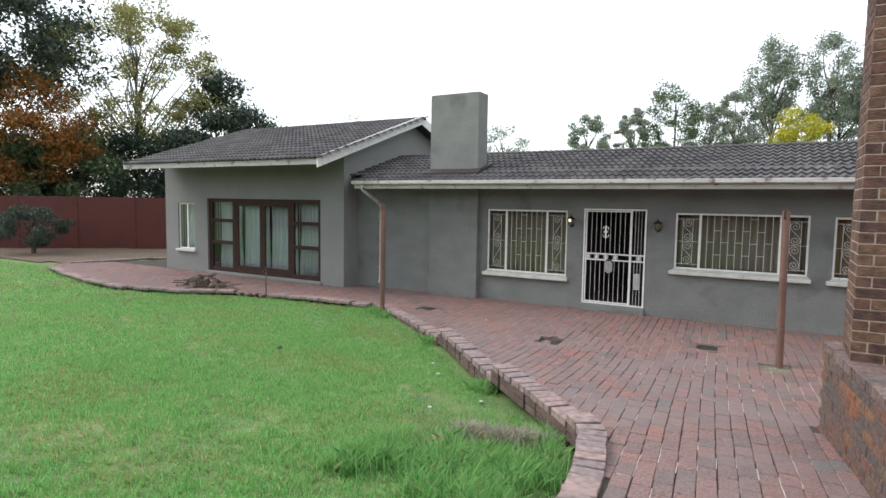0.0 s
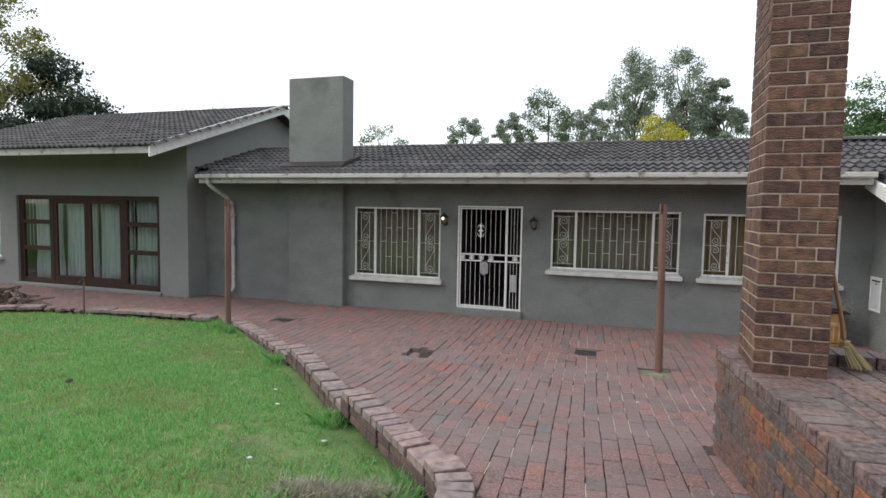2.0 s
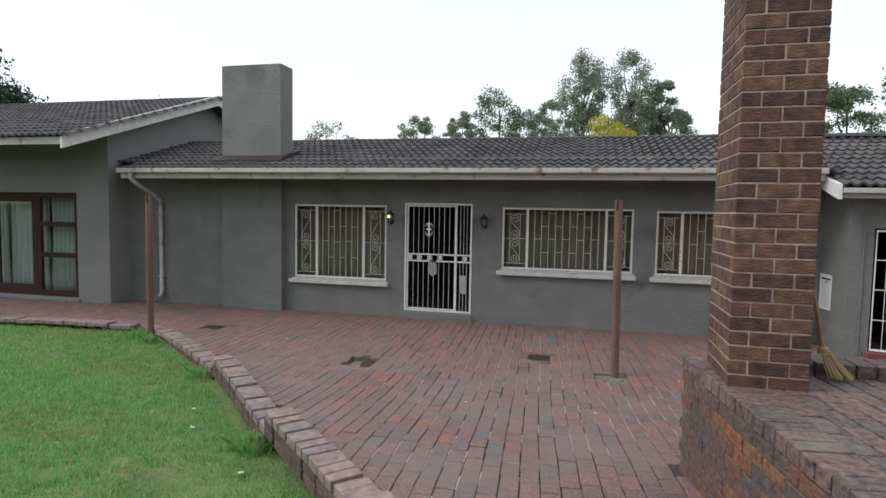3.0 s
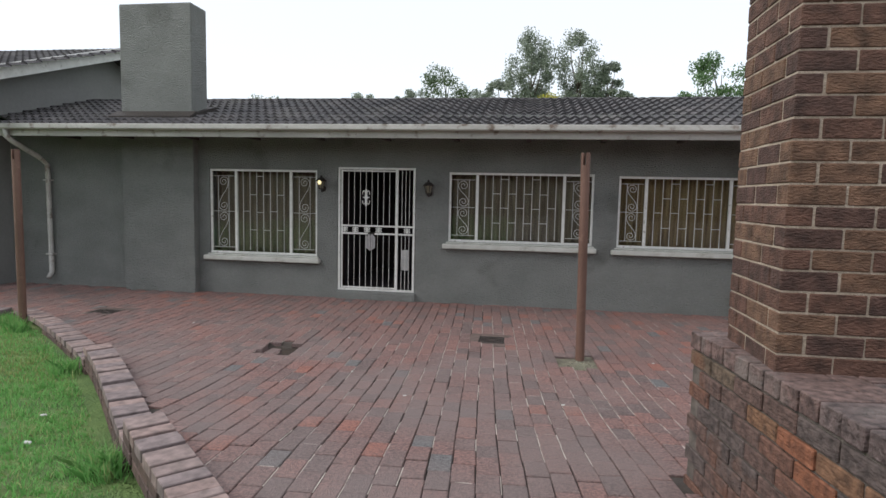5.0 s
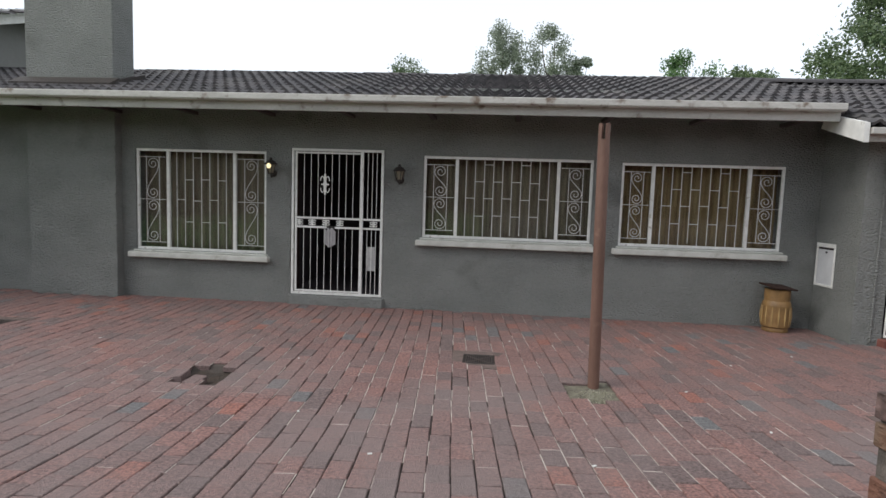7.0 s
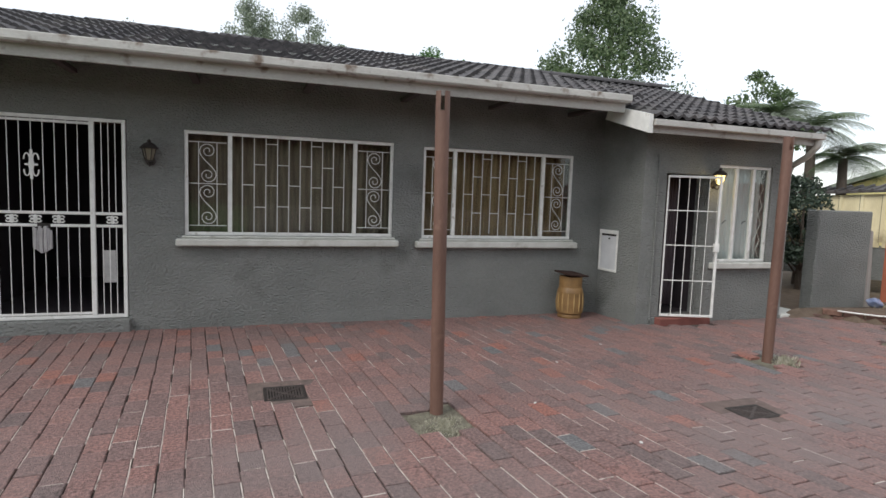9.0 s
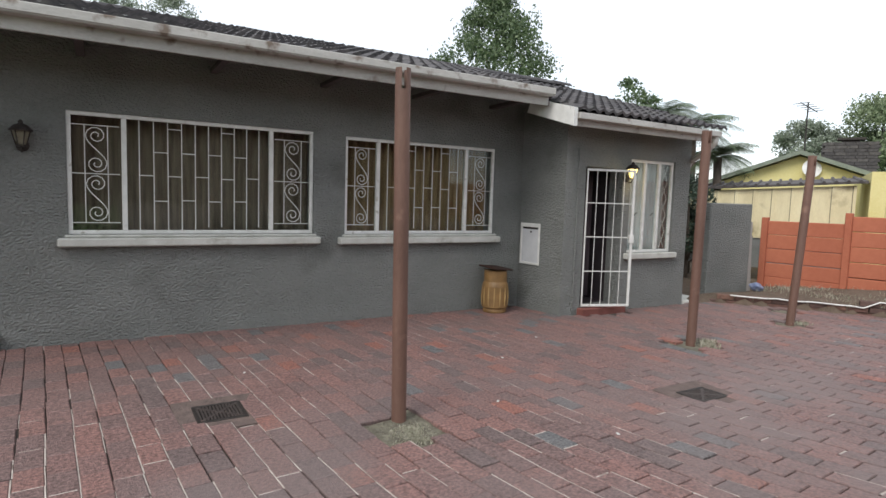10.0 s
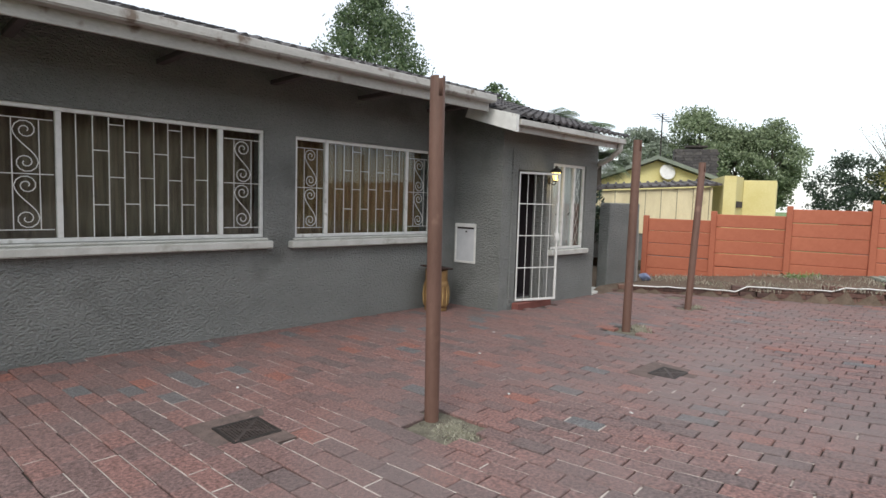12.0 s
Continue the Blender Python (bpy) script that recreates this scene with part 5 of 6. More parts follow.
def lay_tiles(roof, x0, x1, y0, y1, z0, grade, keep, seed):
    """Courses up a slope from the eave (y0, z0). Tiles inside keep (x, y) are pieces, the rest one mesh."""
    rng = random.Random(seed)
    ang = math.atan(grade)
    run = (y1 - y0) / math.cos(ang)
    rows = int(run / 0.32)
    base = Matrix.Translation((0, y0, z0)) @ Matrix.Rotation(ang, 4, "X")
    vs, fs = [], []
    for r in range(rows + 1):
        d = r * run / (rows + 0.35)
        x = x0
        while x < x1 - 0.02:
            m = base @ Matrix.Translation((x, d - 0.03, rng.uniform(-0.003, 0.004))) @ Matrix.Rotation(rng.uniform(-0.006, 0.006), 4, "Z")
            y = y0 + d * math.cos(ang)
            if keep[0] <= x <= keep[1] and y <= keep[2]:
                ob = new("tile", TILE_MESH)
                ob.parent = roof
                ob.matrix_local = m
            else:
                o = len(vs)
                vs += [tuple(m @ Vector(v)) for v in TILE_V]
                fs += [tuple(i + o for i in f) for f in TILE_F]
            x += 0.3
    if vs:
        ob = joined("tiles", vs, fs, TILE_JOINED, roof)
        tagged(ob, kind="stuff")


def ridge_caps(roof, x0, x1, y, z, material=None):
    bm = bmesh.new()
    n = 8
    a = [(0.11 * math.cos(math.pi * k / n), 0.075 * math.sin(math.pi * k / n)) for k in range(n + 1)]
    lo = [bm.verts.new((0.0, p[0] * 1.06, p[1] * 1.06)) for p in a]
    hi = [bm.verts.new((0.40, p[0] * 0.96, p[1] * 0.96)) for p in a]
    for k in range(n):
        bm.faces.new((lo[k], hi[k], hi[k + 1], lo[k + 1]))
    bm.faces.new(lo)
    me = mesh_of(bm, "ridge_cap")
    me.materials.append(TILE)
    x = x0
    while x < x1 - 0.1:
        ob = new("ridge_cap", me)
        ob.parent = roof
        ob.matrix_local = pose(x, y, z + random.uniform(-0.006, 0.006), 0, random.uniform(-0.8, 0.8), 0)
        x += 0.385


lay_tiles(main_roof, -8.03, 4.12, 11.14, 13.98, roof_z(11.18), 0.29, (-3.6, 5, 13.4), 1)
lay_tiles(main_roof, -8.62, -8.03, 11.72, 13.98, roof_z(11.76), 0.29, (0, -1, 0), 6)
lay_tiles(right_roof, 4.16, 6.70, 10.78, 13.98, 2.41, 0.315, (0, 9, 13.4), 2)
lay_tiles(left_roof, -15.8, -8.22, 10.02, 14.48, wing_roof_z(10.06), 0.33, (-13.0, 0, 12.6), 3)
ridge_caps(main_roof, -8.5, 6.7, 13.98, roof_z(14) - 0.01)
ridge_caps(left_roof, -15.8, -8.25, 14.5, wing_roof_z(14.5) - 0.02)
# rafter ends under the main eave
for i in range(11):
    tagged(part("rafter_end", boxes([(-7.2 + 1.1 * i, -7.13 + 1.1 * i, 11.2, 11.98, 2.525, 2.57)], 0.004), SOFFIT), "dark rafter end under the eave", "rafter", kind="structure")


# ---- low brick wall, garden wall and fence to the east ----
rng = random.Random(21)
low_wall = thing("low_brick_wall", pose(0, 0, 0), "low stepped brick wall holding the planting bed", "low wall")
tagged(low_wall, kind="structure")
LOW = pieces("dark_low_brick", [(0.4, (0.13, 0.07, 0.055)), (0.35, (0.10, 0.06, 0.05)), (0.25, (0.17, 0.095, 0.07))], scale=16, rough=0.85, bump=0.9, bump_scale=50, depth=0.008)
low_brick = brick_mesh(0.222, 0.106, 0.074, LOW, 0.006)
for c in range(5):
    pts = [(7.3, 11.3), (7.46, 11.1), (8.06, 10.3), (8.42, 9.64), (8.96, 8.68), (9.39, 7.8), (10.3, 6.0)]
    for i, (p, d) in enumerate(edge_walk(pts, 0.232)):
        if c > 1 and p.y > 9.6 or c > 2 and p.y > 8.55 or c > 3 and p.y > 7.9:
            continue
        q = p + d * (0.116 if c % 2 else 0)
        set_piece("brick", low_brick, low_wall, pose(q.x, q.y, -0.055 + 0.082 * c, 0, 0, math.degrees(math.atan2(d.y, d.x)) + rng.uniform(-1.5, 1.5)))
bm = bmesh.new()
pts = []
for p, d in edge_walk([(7.42, 11.1), (8.06, 10.3), (8.42, 9.64), (8.96, 8.68), (9.39, 7.8), (10.2, 6.2)], 0.15):
    n = Vector((d.y, -d.x, 0))
    q = p + n * 0.075
    z = 0.10 + (0.09 if p.y < 9.5 else 0) + (0.07 if p.y < 8.4 else 0) + rng.uniform(-0.008, 0.008)
    pts.append((q.x, q.y, z))
tube(bm, pts, 0.011, 7)
tagged(part("hose", bm, WHITE, smooth=True), "thin white hose draped along the low brick wall", "hose")

bm = boxes([(7.62, 8.7, 11.42, 11.62, -0.4, 1.45)], 0.015)
tagged(part("wall_garden", bm, PLASTER), "short grey plastered garden wall beside the passage", "wall", kind="structure")
bm = boxes([(6.73, 6.95, 11.9, 12.02, -0.4, 1.36)], 0.01)
tagged(part("wall_passage", bm, PLASTER), "grey plastered wall beyond the passage", "wall", kind="structure")
tagged(part("passage_slab", boxes([(6.8, 7.35, 11.2, 16.0, -0.12, 0.015)], 0.01), SILL), "pale concrete slab in the passage", "path", kind="structure")
bm = bmesh.new()
prism(bm, [(8.74, 11.5, 0.0), (8.93, 11.5, 0.0), (8.86, 11.5, 1.15), (8.78, 11.5, 1.18)], (0, 0.05, 0))
board = tagged(part("old_board", bm, surface("weathered_board", (0.30, 0.28, 0.25), (0.45, 0.43, 0.40), 4, 0.9, bump=0.6, bump_scale=30, stretch=(6, 6, 0.5))), "weathered grey board leaning at the wall end", "board")
bm = bmesh.new()
bmesh.ops.create_icosphere(bm, subdivisions=3, radius=0.1)
for v in bm.verts:
    v.co *= 1 + 0.35 * noise.noise(v.co * 12)
    v.co.z *= 0.7
bagb = tagged(part("plastic_bag", bm, surface("blue_plastic", (0.12, 0.16, 0.30), (0.30, 0.34, 0.45), 9, 0.35)), "crumpled blue plastic bag on the bed", "bag")
bagb.location = (8.6, 11.2, 0.13)

# precast fence: posts and five panels a bay, stepping down with the ground
FENCE = [(11.04, 5.72, 0.36), (10.72, 6.96, 0.36), (10.42, 8.15, 0.345), (10.12, 9.33, 0.22), (9.82, 10.5, 0.09), (9.54, 11.68, -0.03)]
fence = thing("precast_fence", pose(0, 0, 0), "terracotta painted precast concrete panel fence", "fence")
panel_rng = random.Random(3)
for (xa, ya, za), (xb, yb, zb) in zip(FENCE, FENCE[1:]):
    ang = math.degrees(math.atan2(yb - ya, xb - xa))
    ln = math.hypot(xb - xa, yb - ya)
    for r in range(5):
        bm = bmesh.new()
        box(bm, 0.045, ln - 0.045, -0.02, 0.02, 0.0, 0.237, bevel=0.010)
        p = part("panel", bm, ORANGE, fence)
        p.matrix_local = pose(xa, ya, zb + 0.243 * r + panel_rng.uniform(-0.004, 0.004), 0, 0, ang)
for x, y, z in FENCE:
    bm = bmesh.new()
    box(bm, -0.05, 0.05, -0.06, 0.06, -0.3, 1.265, bevel=0.009)
    p = part("fence_post", bm, ORANGE, fence)
    p.matrix_local = pose(x, y, z, 0, 0, -76)

# far red wall in the garden
for k in range(5):
    w = 2.4
    bm = bmesh.new()
    box(bm, 0.02 + w * k, w * (k + 1) - 0.02, -0.04, 0.04, -0.3, 2.25, bevel=0.01)
    box(bm, w * k - 0.06, w * k + 0.06, -0.07, 0.07, -0.3, 2.32, bevel=0.01)
    f = tagged(part("wall_red_panel", bm, RED_WALL), "red painted boundary wall with tree shade in its colour", "wall", kind="structure")
    f.matrix_world = pose(-31.4, 9.5, -0.05, 0, 0, 37)

# ---- neighbour's house beyond the fence ----
TIN = surface("rusty_roof_sheet", (0.05, 0.045, 0.045), (0.11, 0.095, 0.09), 6, 0.6, metal=0.3, bump=0.3)
CREAM_SHEET = surface("cream_roof_sheet", (0.62, 0.54, 0.33), (0.76, 0.68, 0.44), 3, 0.6, bump=0.2, spots=(0.34, 0.28, 0.16), spot_scale=1.2, spot_amount=0.3, stretch=(1, 1, 0.3))
GREEN_TRIM = surface("grey_green_trim", (0.15, 0.18, 0.14), (0.22, 0.25, 0.20), 5, 0.7)
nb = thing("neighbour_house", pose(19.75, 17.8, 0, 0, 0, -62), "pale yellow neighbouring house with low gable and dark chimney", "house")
bm = bmesh.new()
prism(bm, [(-1.4, 0, -0.5), (4.2, 0, -0.5), (4.2, 0, 2.16), (1.4, 0, 3.2), (-1.4, 0, 2.16)], (0, 8, 0))
part("gable_wall", bm, YELLOW, nb)
bm = bmesh.new()
for s in (-1, 1):
    e = 3.0 * s + 1.4
    prism(bm, [(1.4, -0.35, 3.24), (1.4, -0.35, 3.38), (e, -0.35, 2.27), (e, -0.35, 2.13)], (0, 9, 0))
part("roof", bm, GREEN_TRIM, nb, "grey-green roof edge")
NEIGH_BRICK = pieces("charcoal_brick", [(0.6, (0.06, 0.055, 0.055)), (0.4, (0.085, 0.078, 0.075))], scale=16, rough=0.85, bump=0.8)
ch = part("chimney", boxes([(2.1, 3.6, 0.6, 1.3, 2.0, 3.7)]), PLAT_DARK, nb, "dark brick chimney")
nbrick = brick_mesh(0.30, 0.10, 0.105, NEIGH_BRICK, 0.006)
for c in range(15):
    for i in range(5):
        set_piece("brick", nbrick, ch, pose(2.26 + 0.31 * i - (0.0 if c % 2 else 0.06), 0.58, 2.02 + 0.112 * c))
    for i in range(2):
        set_piece("brick", nbrick, ch, pose(2.08, 0.78 + 0.32 * i, 2.02 + 0.112 * c, 0, 0, 90))
part("chimney_cap", boxes([(2.45, 3.25, 0.7, 1.2, 3.78, 3.86), (2.6, 3.1, 0.8, 1.1, 3.68, 3.78)], 0.01), IRON, nb, "dark metal chimney cowl")
bm = bmesh.new()
lathe(bm, [(0.02, 0.0), (0.28, 0.06), (0.3, 0.07), (0.28, 0.075)], 20)
dish = part("satellite_dish", bm, WHITE, nb, "white dish")
dish.matrix_local = pose(1.75, -0.15, 2.75, 75, 0, 20)
# lean-to of upright sheets, with a rusty roof edge
for i in range(16):
    bm = bmesh.new()
    prism(bm, [(-5.2 + 0.52 * i, -2.2, 0.45), (-4.74 + 0.52 * i, -2.2, 0.45), (-4.74 + 0.52 * i, -2.2, 1.72 + 0.028 * i), (-5.2 + 0.52 * i, -2.2, 1.69 + 0.028 * i)], (0, 0.05, 0))
    prism(bm, [(-4.76 + 0.52 * i, -2.24, 0.6), (-4.68 + 0.52 * i, -2.24, 0.6), (-4.68 + 0.52 * i, -2.24, 1.72 + 0.028 * i), (-4.76 + 0.52 * i, -2.24, 1.72 + 0.028 * i)], (0, 0.09, 0))
    part("wall_sheet", bm, CREAM_SHEET, nb)
    bm = bmesh.new()
    box(bm, -4.775 + 0.52 * i, -4.745 + 0.52 * i, -2.21, -2.19, 0.6, 1.69 + 0.028 * i)
    part("sheet_seam", bm, TIN, nb)
bm = bmesh.new()
prism(bm, [(-5.6, -2.36, 1.70), (3.38, -2.36, 2.20), (3.38, -2.36, 2.27), (-5.6, -2.36, 1.77)], (0, 2.76, 0.23))
part("lean_to_roof", bm, TIN, nb, "rusty corrugated lean-to roof")
for i in range(30):
    bm = bmesh.new()
    x = -5.5 + 0.3 * i
    tube(bm, [(x, -2.39, 1.77 + 0.0557 * (x + 5.6)), (x, 0.4, 2.02 + 0.0557 * (x + 5.6))], 0.05, 6)
    part("roof_corrugation", bm, TIN, nb)
part("yard_wall", boxes([(-5.2, 3.1, -2.16, -2.0, -0.5, 0.5)]), PLASTER, nb, "grey plastered yard wall")
bm = bmesh.new()
prism(bm, [(3.42, -2.5, -0.5), (3.8, -2.5, -0.5), (4.25, -1.2, -0.5), (4.25, 3.0, -0.5), (3.42, 3.0, -0.5)], (0, 0, 3.03))
prism(bm, [(4.26, -1.2, -0.5), (5.3, -1.2, -0.5), (5.95, 1.5, -0.5), (5.95, 3.0, -0.5), (4.26, 3.0, -0.5)], (0, 0, 2.95))
part("outbuilding", bm, YELLOW, nb, "flat-roofed pale yellow outbuilding")
# flat dark plate on the wall, coloured as the shade inside an opening
bm = bmesh.new()
prism(bm, [(3.84, -2.43, 1.47), (4.2, -1.39, 1.47), (4.2, -1.39, 1.68), (3.84, -2.43, 1.68)], (0.02, -0.007, 0))
part("window", bm, DARK_ROOM, nb, "dark plate painted as a shaded opening")
# house shrunk toward the camera's end point to fit its view; yard buildings more
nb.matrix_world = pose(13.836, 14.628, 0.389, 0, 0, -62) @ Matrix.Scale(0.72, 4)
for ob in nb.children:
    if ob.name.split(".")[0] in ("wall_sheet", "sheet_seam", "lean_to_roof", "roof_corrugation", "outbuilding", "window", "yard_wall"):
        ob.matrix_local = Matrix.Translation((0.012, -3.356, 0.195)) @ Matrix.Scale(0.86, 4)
bm = bmesh.new()
tube(bm, [(0, 0, 0), (0, 0, 1.9)], 0.018, 6)
tube(bm, [(-0.35, 0, 1.85), (0.45, 0, 1.7)], 0.012, 5)
tube(bm, [(-0.2, 0.0, 1.3), (0.25, 0, 1.22)], 0.012, 5)
for k in range(5):
    tube(bm, [(-0.3 + 0.16 * k, -0.2, 1.84 - 0.03 * k), (-0.3 + 0.16 * k, 0.2, 1.84 - 0.03 * k)], 0.008, 5)
tagged(part("antenna", bm, IRON), "thin metal television antenna above the roof", "antenna").location = (14.7, 13.85, 2.15)


# ---- plants ----
def quick_mesh(name, co, quads, material):
    """A mesh out of arrays of corners and four-sided faces."""
    me = bpy.data.meshes.new(name)
    me.vertices.add(len(co))
    me.vertices.foreach_set("co", co.astype(np.float32).ravel())
    n = len(quads)
    me.loops.add(quads.size)
    me.polygons.add(n)
    me.loops.foreach_set("vertex_index", quads.astype(np.int32).ravel())
    me.polygons.foreach_set("loop_start", np.arange(0, quads.size, quads.shape[1], dtype=np.int32))
    me.update(calc_edges=True)
    me.materials.append(material)
    return me


def leaf_cards(centres, size, gen, droop=0.2, slim=0.5, along=None):
    """A small folded blade at every centre, turned at random."""
    n = len(centres)
    d = gen.normal(size=(n, 3)) if along is None else along + 0.5 * gen.normal(size=(n, 3))
    d[:, 2] -= droop
    d /= np.linalg.norm(d, axis=1)[:, None]
    s = np.cross(d, gen.normal(size=(n, 3)))
    s /= np.linalg.norm(s, axis=1)[:, None] + 1e-9
    ln = (size * gen.uniform(0.6, 1.35, n))[:, None]
    a = centres - d * ln * 0.5
    b = centres + d * ln * 0.5
    co = np.stack([a, centres + s * ln * slim * 0.5, b, centres - s * ln * slim * 0.5], axis=1).reshape(-1, 3)
    return co, np.arange(4 * n).reshape(n, 4)


def tree(x, y, z0, height, crown_low, radius, leaf, count, size, label, seed, name="tree", clumps=26, sparse=0.55, limbs=9, trunk=0.16, narrow=1.0, droop=0.2, category="tree", lean=(0, 0), flat=0.62, cone=0.25):
    """Tapered trunk, limbs reaching into an uneven crown of separate leaf clumps with gaps."""
    rng = random.Random(seed)
    gen = np.random.default_rng(seed)
    tr = thing(name, pose(x, y, z0), label, category)
    bm = bmesh.new()
    top = Vector((lean[0], lean[1], height * 0.86))
    line = [Vector((0, 0, -0.3))] + [top * k + Vector((rng.uniform(-0.1, 0.1), rng.uniform(-0.1, 0.1), 0)) * height * 0.08 * k for k in (0.25, 0.5, 0.75, 1.0)]
    tube(bm, line, trunk, 7, taper=[trunk, trunk * 0.8, trunk * 0.55, trunk * 0.35, trunk * 0.1])
    spots = []
    mid = (crown_low + height) / 2
    half = (height - crown_low) / 2
    for i in range(clumps):
        while True:
            u = Vector((rng.uniform(-1, 1), rng.uniform(-1, 1), rng.uniform(-1, 1)))
            if 0.25 < u.length < 1:
                break
        u = u.normalized() * u.length ** 0.45
        wide = radius * narrow * (0.72 + 0.4 * rng.random()) * (1.0 - cone * max(0, u.z + 0.3 * (cone > 0.4)))
        spots.append(Vector((lean[0] * 0.8 + u.x * wide, lean[1] * 0.8 + u.y * wide, mid + u.z * half * 0.94)))
    for i in range(min(limbs, clumps)):
        s = spots[i * clumps // max(1, min(limbs, clumps))]
        h = max(0.18 * height, min(s.z - 1.15 * math.hypot(s.x, s.y) - 0.08 * height, height * 0.7))
        root = Vector((lean[0] * h / height, lean[1] * h / height, h))
        bend = root * 0.55 + s * 0.45 + Vector((rng.uniform(-0.1, 0.1), rng.uniform(-0.1, 0.1), 0.02)) * radius
        tube(bm, [root, bend, s], 0.05, 5, taper=[trunk * 0.38, trunk * 0.22, trunk * 0.05])
    part("trunk", bm, BARK, tr, smooth=True)
    count, size = int(count * 1.7), size * 0.8
    per = max(4, count // clumps)
    cs = []
    for i, s in enumerate(spots):
        r = radius * sparse * rng.uniform(0.55, 1.1)
        u = gen.normal(size=(per, 3))
        u *= (gen.random(per) ** 0.42 / np.linalg.norm(u, axis=1))[:, None]
        u *= 1 + 0.25 * np.sin(u[:, :1] * 7 + i) * np.cos(u[:, 1:2] * 6)
        cs.append(u * np.array([0.95, 0.95, flat]) * r + np.array(s))
    c = np.concatenate(cs)
    c = c[c[:, 2] > 0.15]
    co, q = leaf_cards(c, size, gen, droop)
    ob = new("crown", quick_mesh("crown", co, q, leaf))
    ob.parent = tr
    return tr


DARK_LEAF = leafy("dark_evergreen_leaves", [(0.022, 0.036, 0.028), (0.045, 0.07, 0.045), (0.075, 0.105, 0.07)])
MID_LEAF = leafy("mid_green_leaves", [(0.06, 0.10, 0.05), (0.11, 0.16, 0.075), (0.16, 0.21, 0.105)])
# grey-green lightened to carry the haze of far crowns in the colour
GREY_LEAF = leafy("hazed_grey_green_leaves", [(0.17, 0.205, 0.155), (0.25, 0.29, 0.22), (0.34, 0.38, 0.31)])
PALE_LEAF = leafy("yellowing_leaves", [(0.16, 0.18, 0.05), (0.26, 0.26, 0.09), (0.34, 0.29, 0.11), (0.14, 0.17, 0.06)], through_light=0.4)
ORANGE_LEAF = leafy("orange_autumn_leaves", [(0.30, 0.09, 0.02), (0.42, 0.16, 0.03), (0.16, 0.10, 0.03), (0.34, 0.20, 0.05)], through_light=0.35)
YELLOW_LEAF = leafy("bright_yellow_leaves", [(0.40, 0.36, 0.03), (0.52, 0.47, 0.05), (0.30, 0.32, 0.04)], through_light=0.35)
FRESH_LEAF = leafy("fresh_green_leaves", [(0.06, 0.13, 0.045), (0.11, 0.20, 0.075), (0.16, 0.26, 0.11)])

# garden trees beyond the far red wall
tree(-32.5, 13.0, 0, 14.5, 6.5, 4.6, DARK_LEAF, 15000, 0.3, "tall dark evergreen tree beyond the red wall", 1, clumps=46, sparse=0.42, trunk=0.3)
tree(-30.5, 13.6, 0, 8.2, 2.6, 3.0, ORANGE_LEAF, 12000, 0.2, "orange autumn tree beyond the red wall", 2, clumps=40, sparse=0.4)
tree(-29.5, 19.2, 0, 13.4, 4.0, 4.8, PALE_LEAF, 14000, 0.2, "tall thin tree with sparse yellowing leaves", 3, clumps=110, sparse=0.2, limbs=60, trunk=0.13)
tree(-25.6, 21.2, 0, 8.9, 2.6, 2.7, DARK_LEAF, 12000, 0.24, "dense dark green tree behind the gabled wing roof", 4, clumps=40, sparse=0.42)
for i, (bx, by, bh, lf) in enumerate(((-32.6, 11.6, 5.0, MID_LEAF), (-31.2, 14.2, 5.4, MID_LEAF), (-29.8, 16.4, 5.8, MID_LEAF), (-28.2, 18.4, 5.8, DARK_LEAF), (-26.4, 20.0, 5.2, DARK_LEAF), (-34.4, 9.6, 5.6, ORANGE_LEAF), (-32.0, 17.0, 6.2, DARK_LEAF), (-24.6, 22.0, 5.0, DARK_LEAF), (-34.0, 13.6, 6.0, DARK_LEAF))):
    tree(bx, by, 0, bh, 0.6, 2.0, lf, 9000, 0.2, "dense leafy shrub filling the back of the garden", 30 + i, name="shrub", clumps=44, sparse=0.5, trunk=0.08, category="shrub")
tree(-24.4, 11.5, -0.1, 1.95, 0.35, 1.3, DARK_LEAF, 9000, 0.09, "flat-topped green bush before the red wall", 9, name="bush", clumps=30, sparse=0.32, trunk=0.1, category="bush")
# thin crowns that show over the roofs
tree(-24.6, 31.0, 0, 8.3, 5.2, 3.0, PALE_LEAF, 500, 0.15, "nearly bare shrub top behind the roof", 11, clumps=40, sparse=0.3, limbs=38, trunk=0.1)
tree(-15.2, 36.2, 0, 7.5, 4.6, 2.0, GREY_LEAF, 1100, 0.2, "thin grey-green tree behind the chimney", 12, clumps=26, sparse=0.35, limbs=24, trunk=0.1)
for i, (bx, by, bh, br) in enumerate(((-13.0, 48.0, 9.9, 1.9), (-9.4, 48.8, 10.2, 1.5), (-6.4, 49.2, 12.3, 2.6), (-2.2, 49.8, 11.2, 2.1), (-4.0, 51.5, 10.6, 2.4), (1.0, 50.5, 10.6, 2.6), (4.5, 50.0, 10.4, 2.4), (6.8, 49.0, 10.8, 1.9))):
    tree(bx, by, 0, bh, 5.0, br, GREY_LEAF if i != 2 else MID_LEAF, 5500, 0.21, "grey-green tree far behind the house", 50 + i, clumps=60, sparse=0.32, trunk=0.2)
tree(0.4, 48.6, 0, 14.4, 8.6, 1.9, GREY_LEAF, 6500, 0.22, "tall slim gum tree far behind the roof", 13, clumps=64, sparse=0.34, trunk=0.2, flat=1.35)
tree(3.8, 48.0, 0, 14.2, 7.6, 1.8, GREY_LEAF, 6500, 0.22, "tall slim gum tree with loose crown", 14, clumps=64, sparse=0.34, trunk=0.2, flat=1.35)
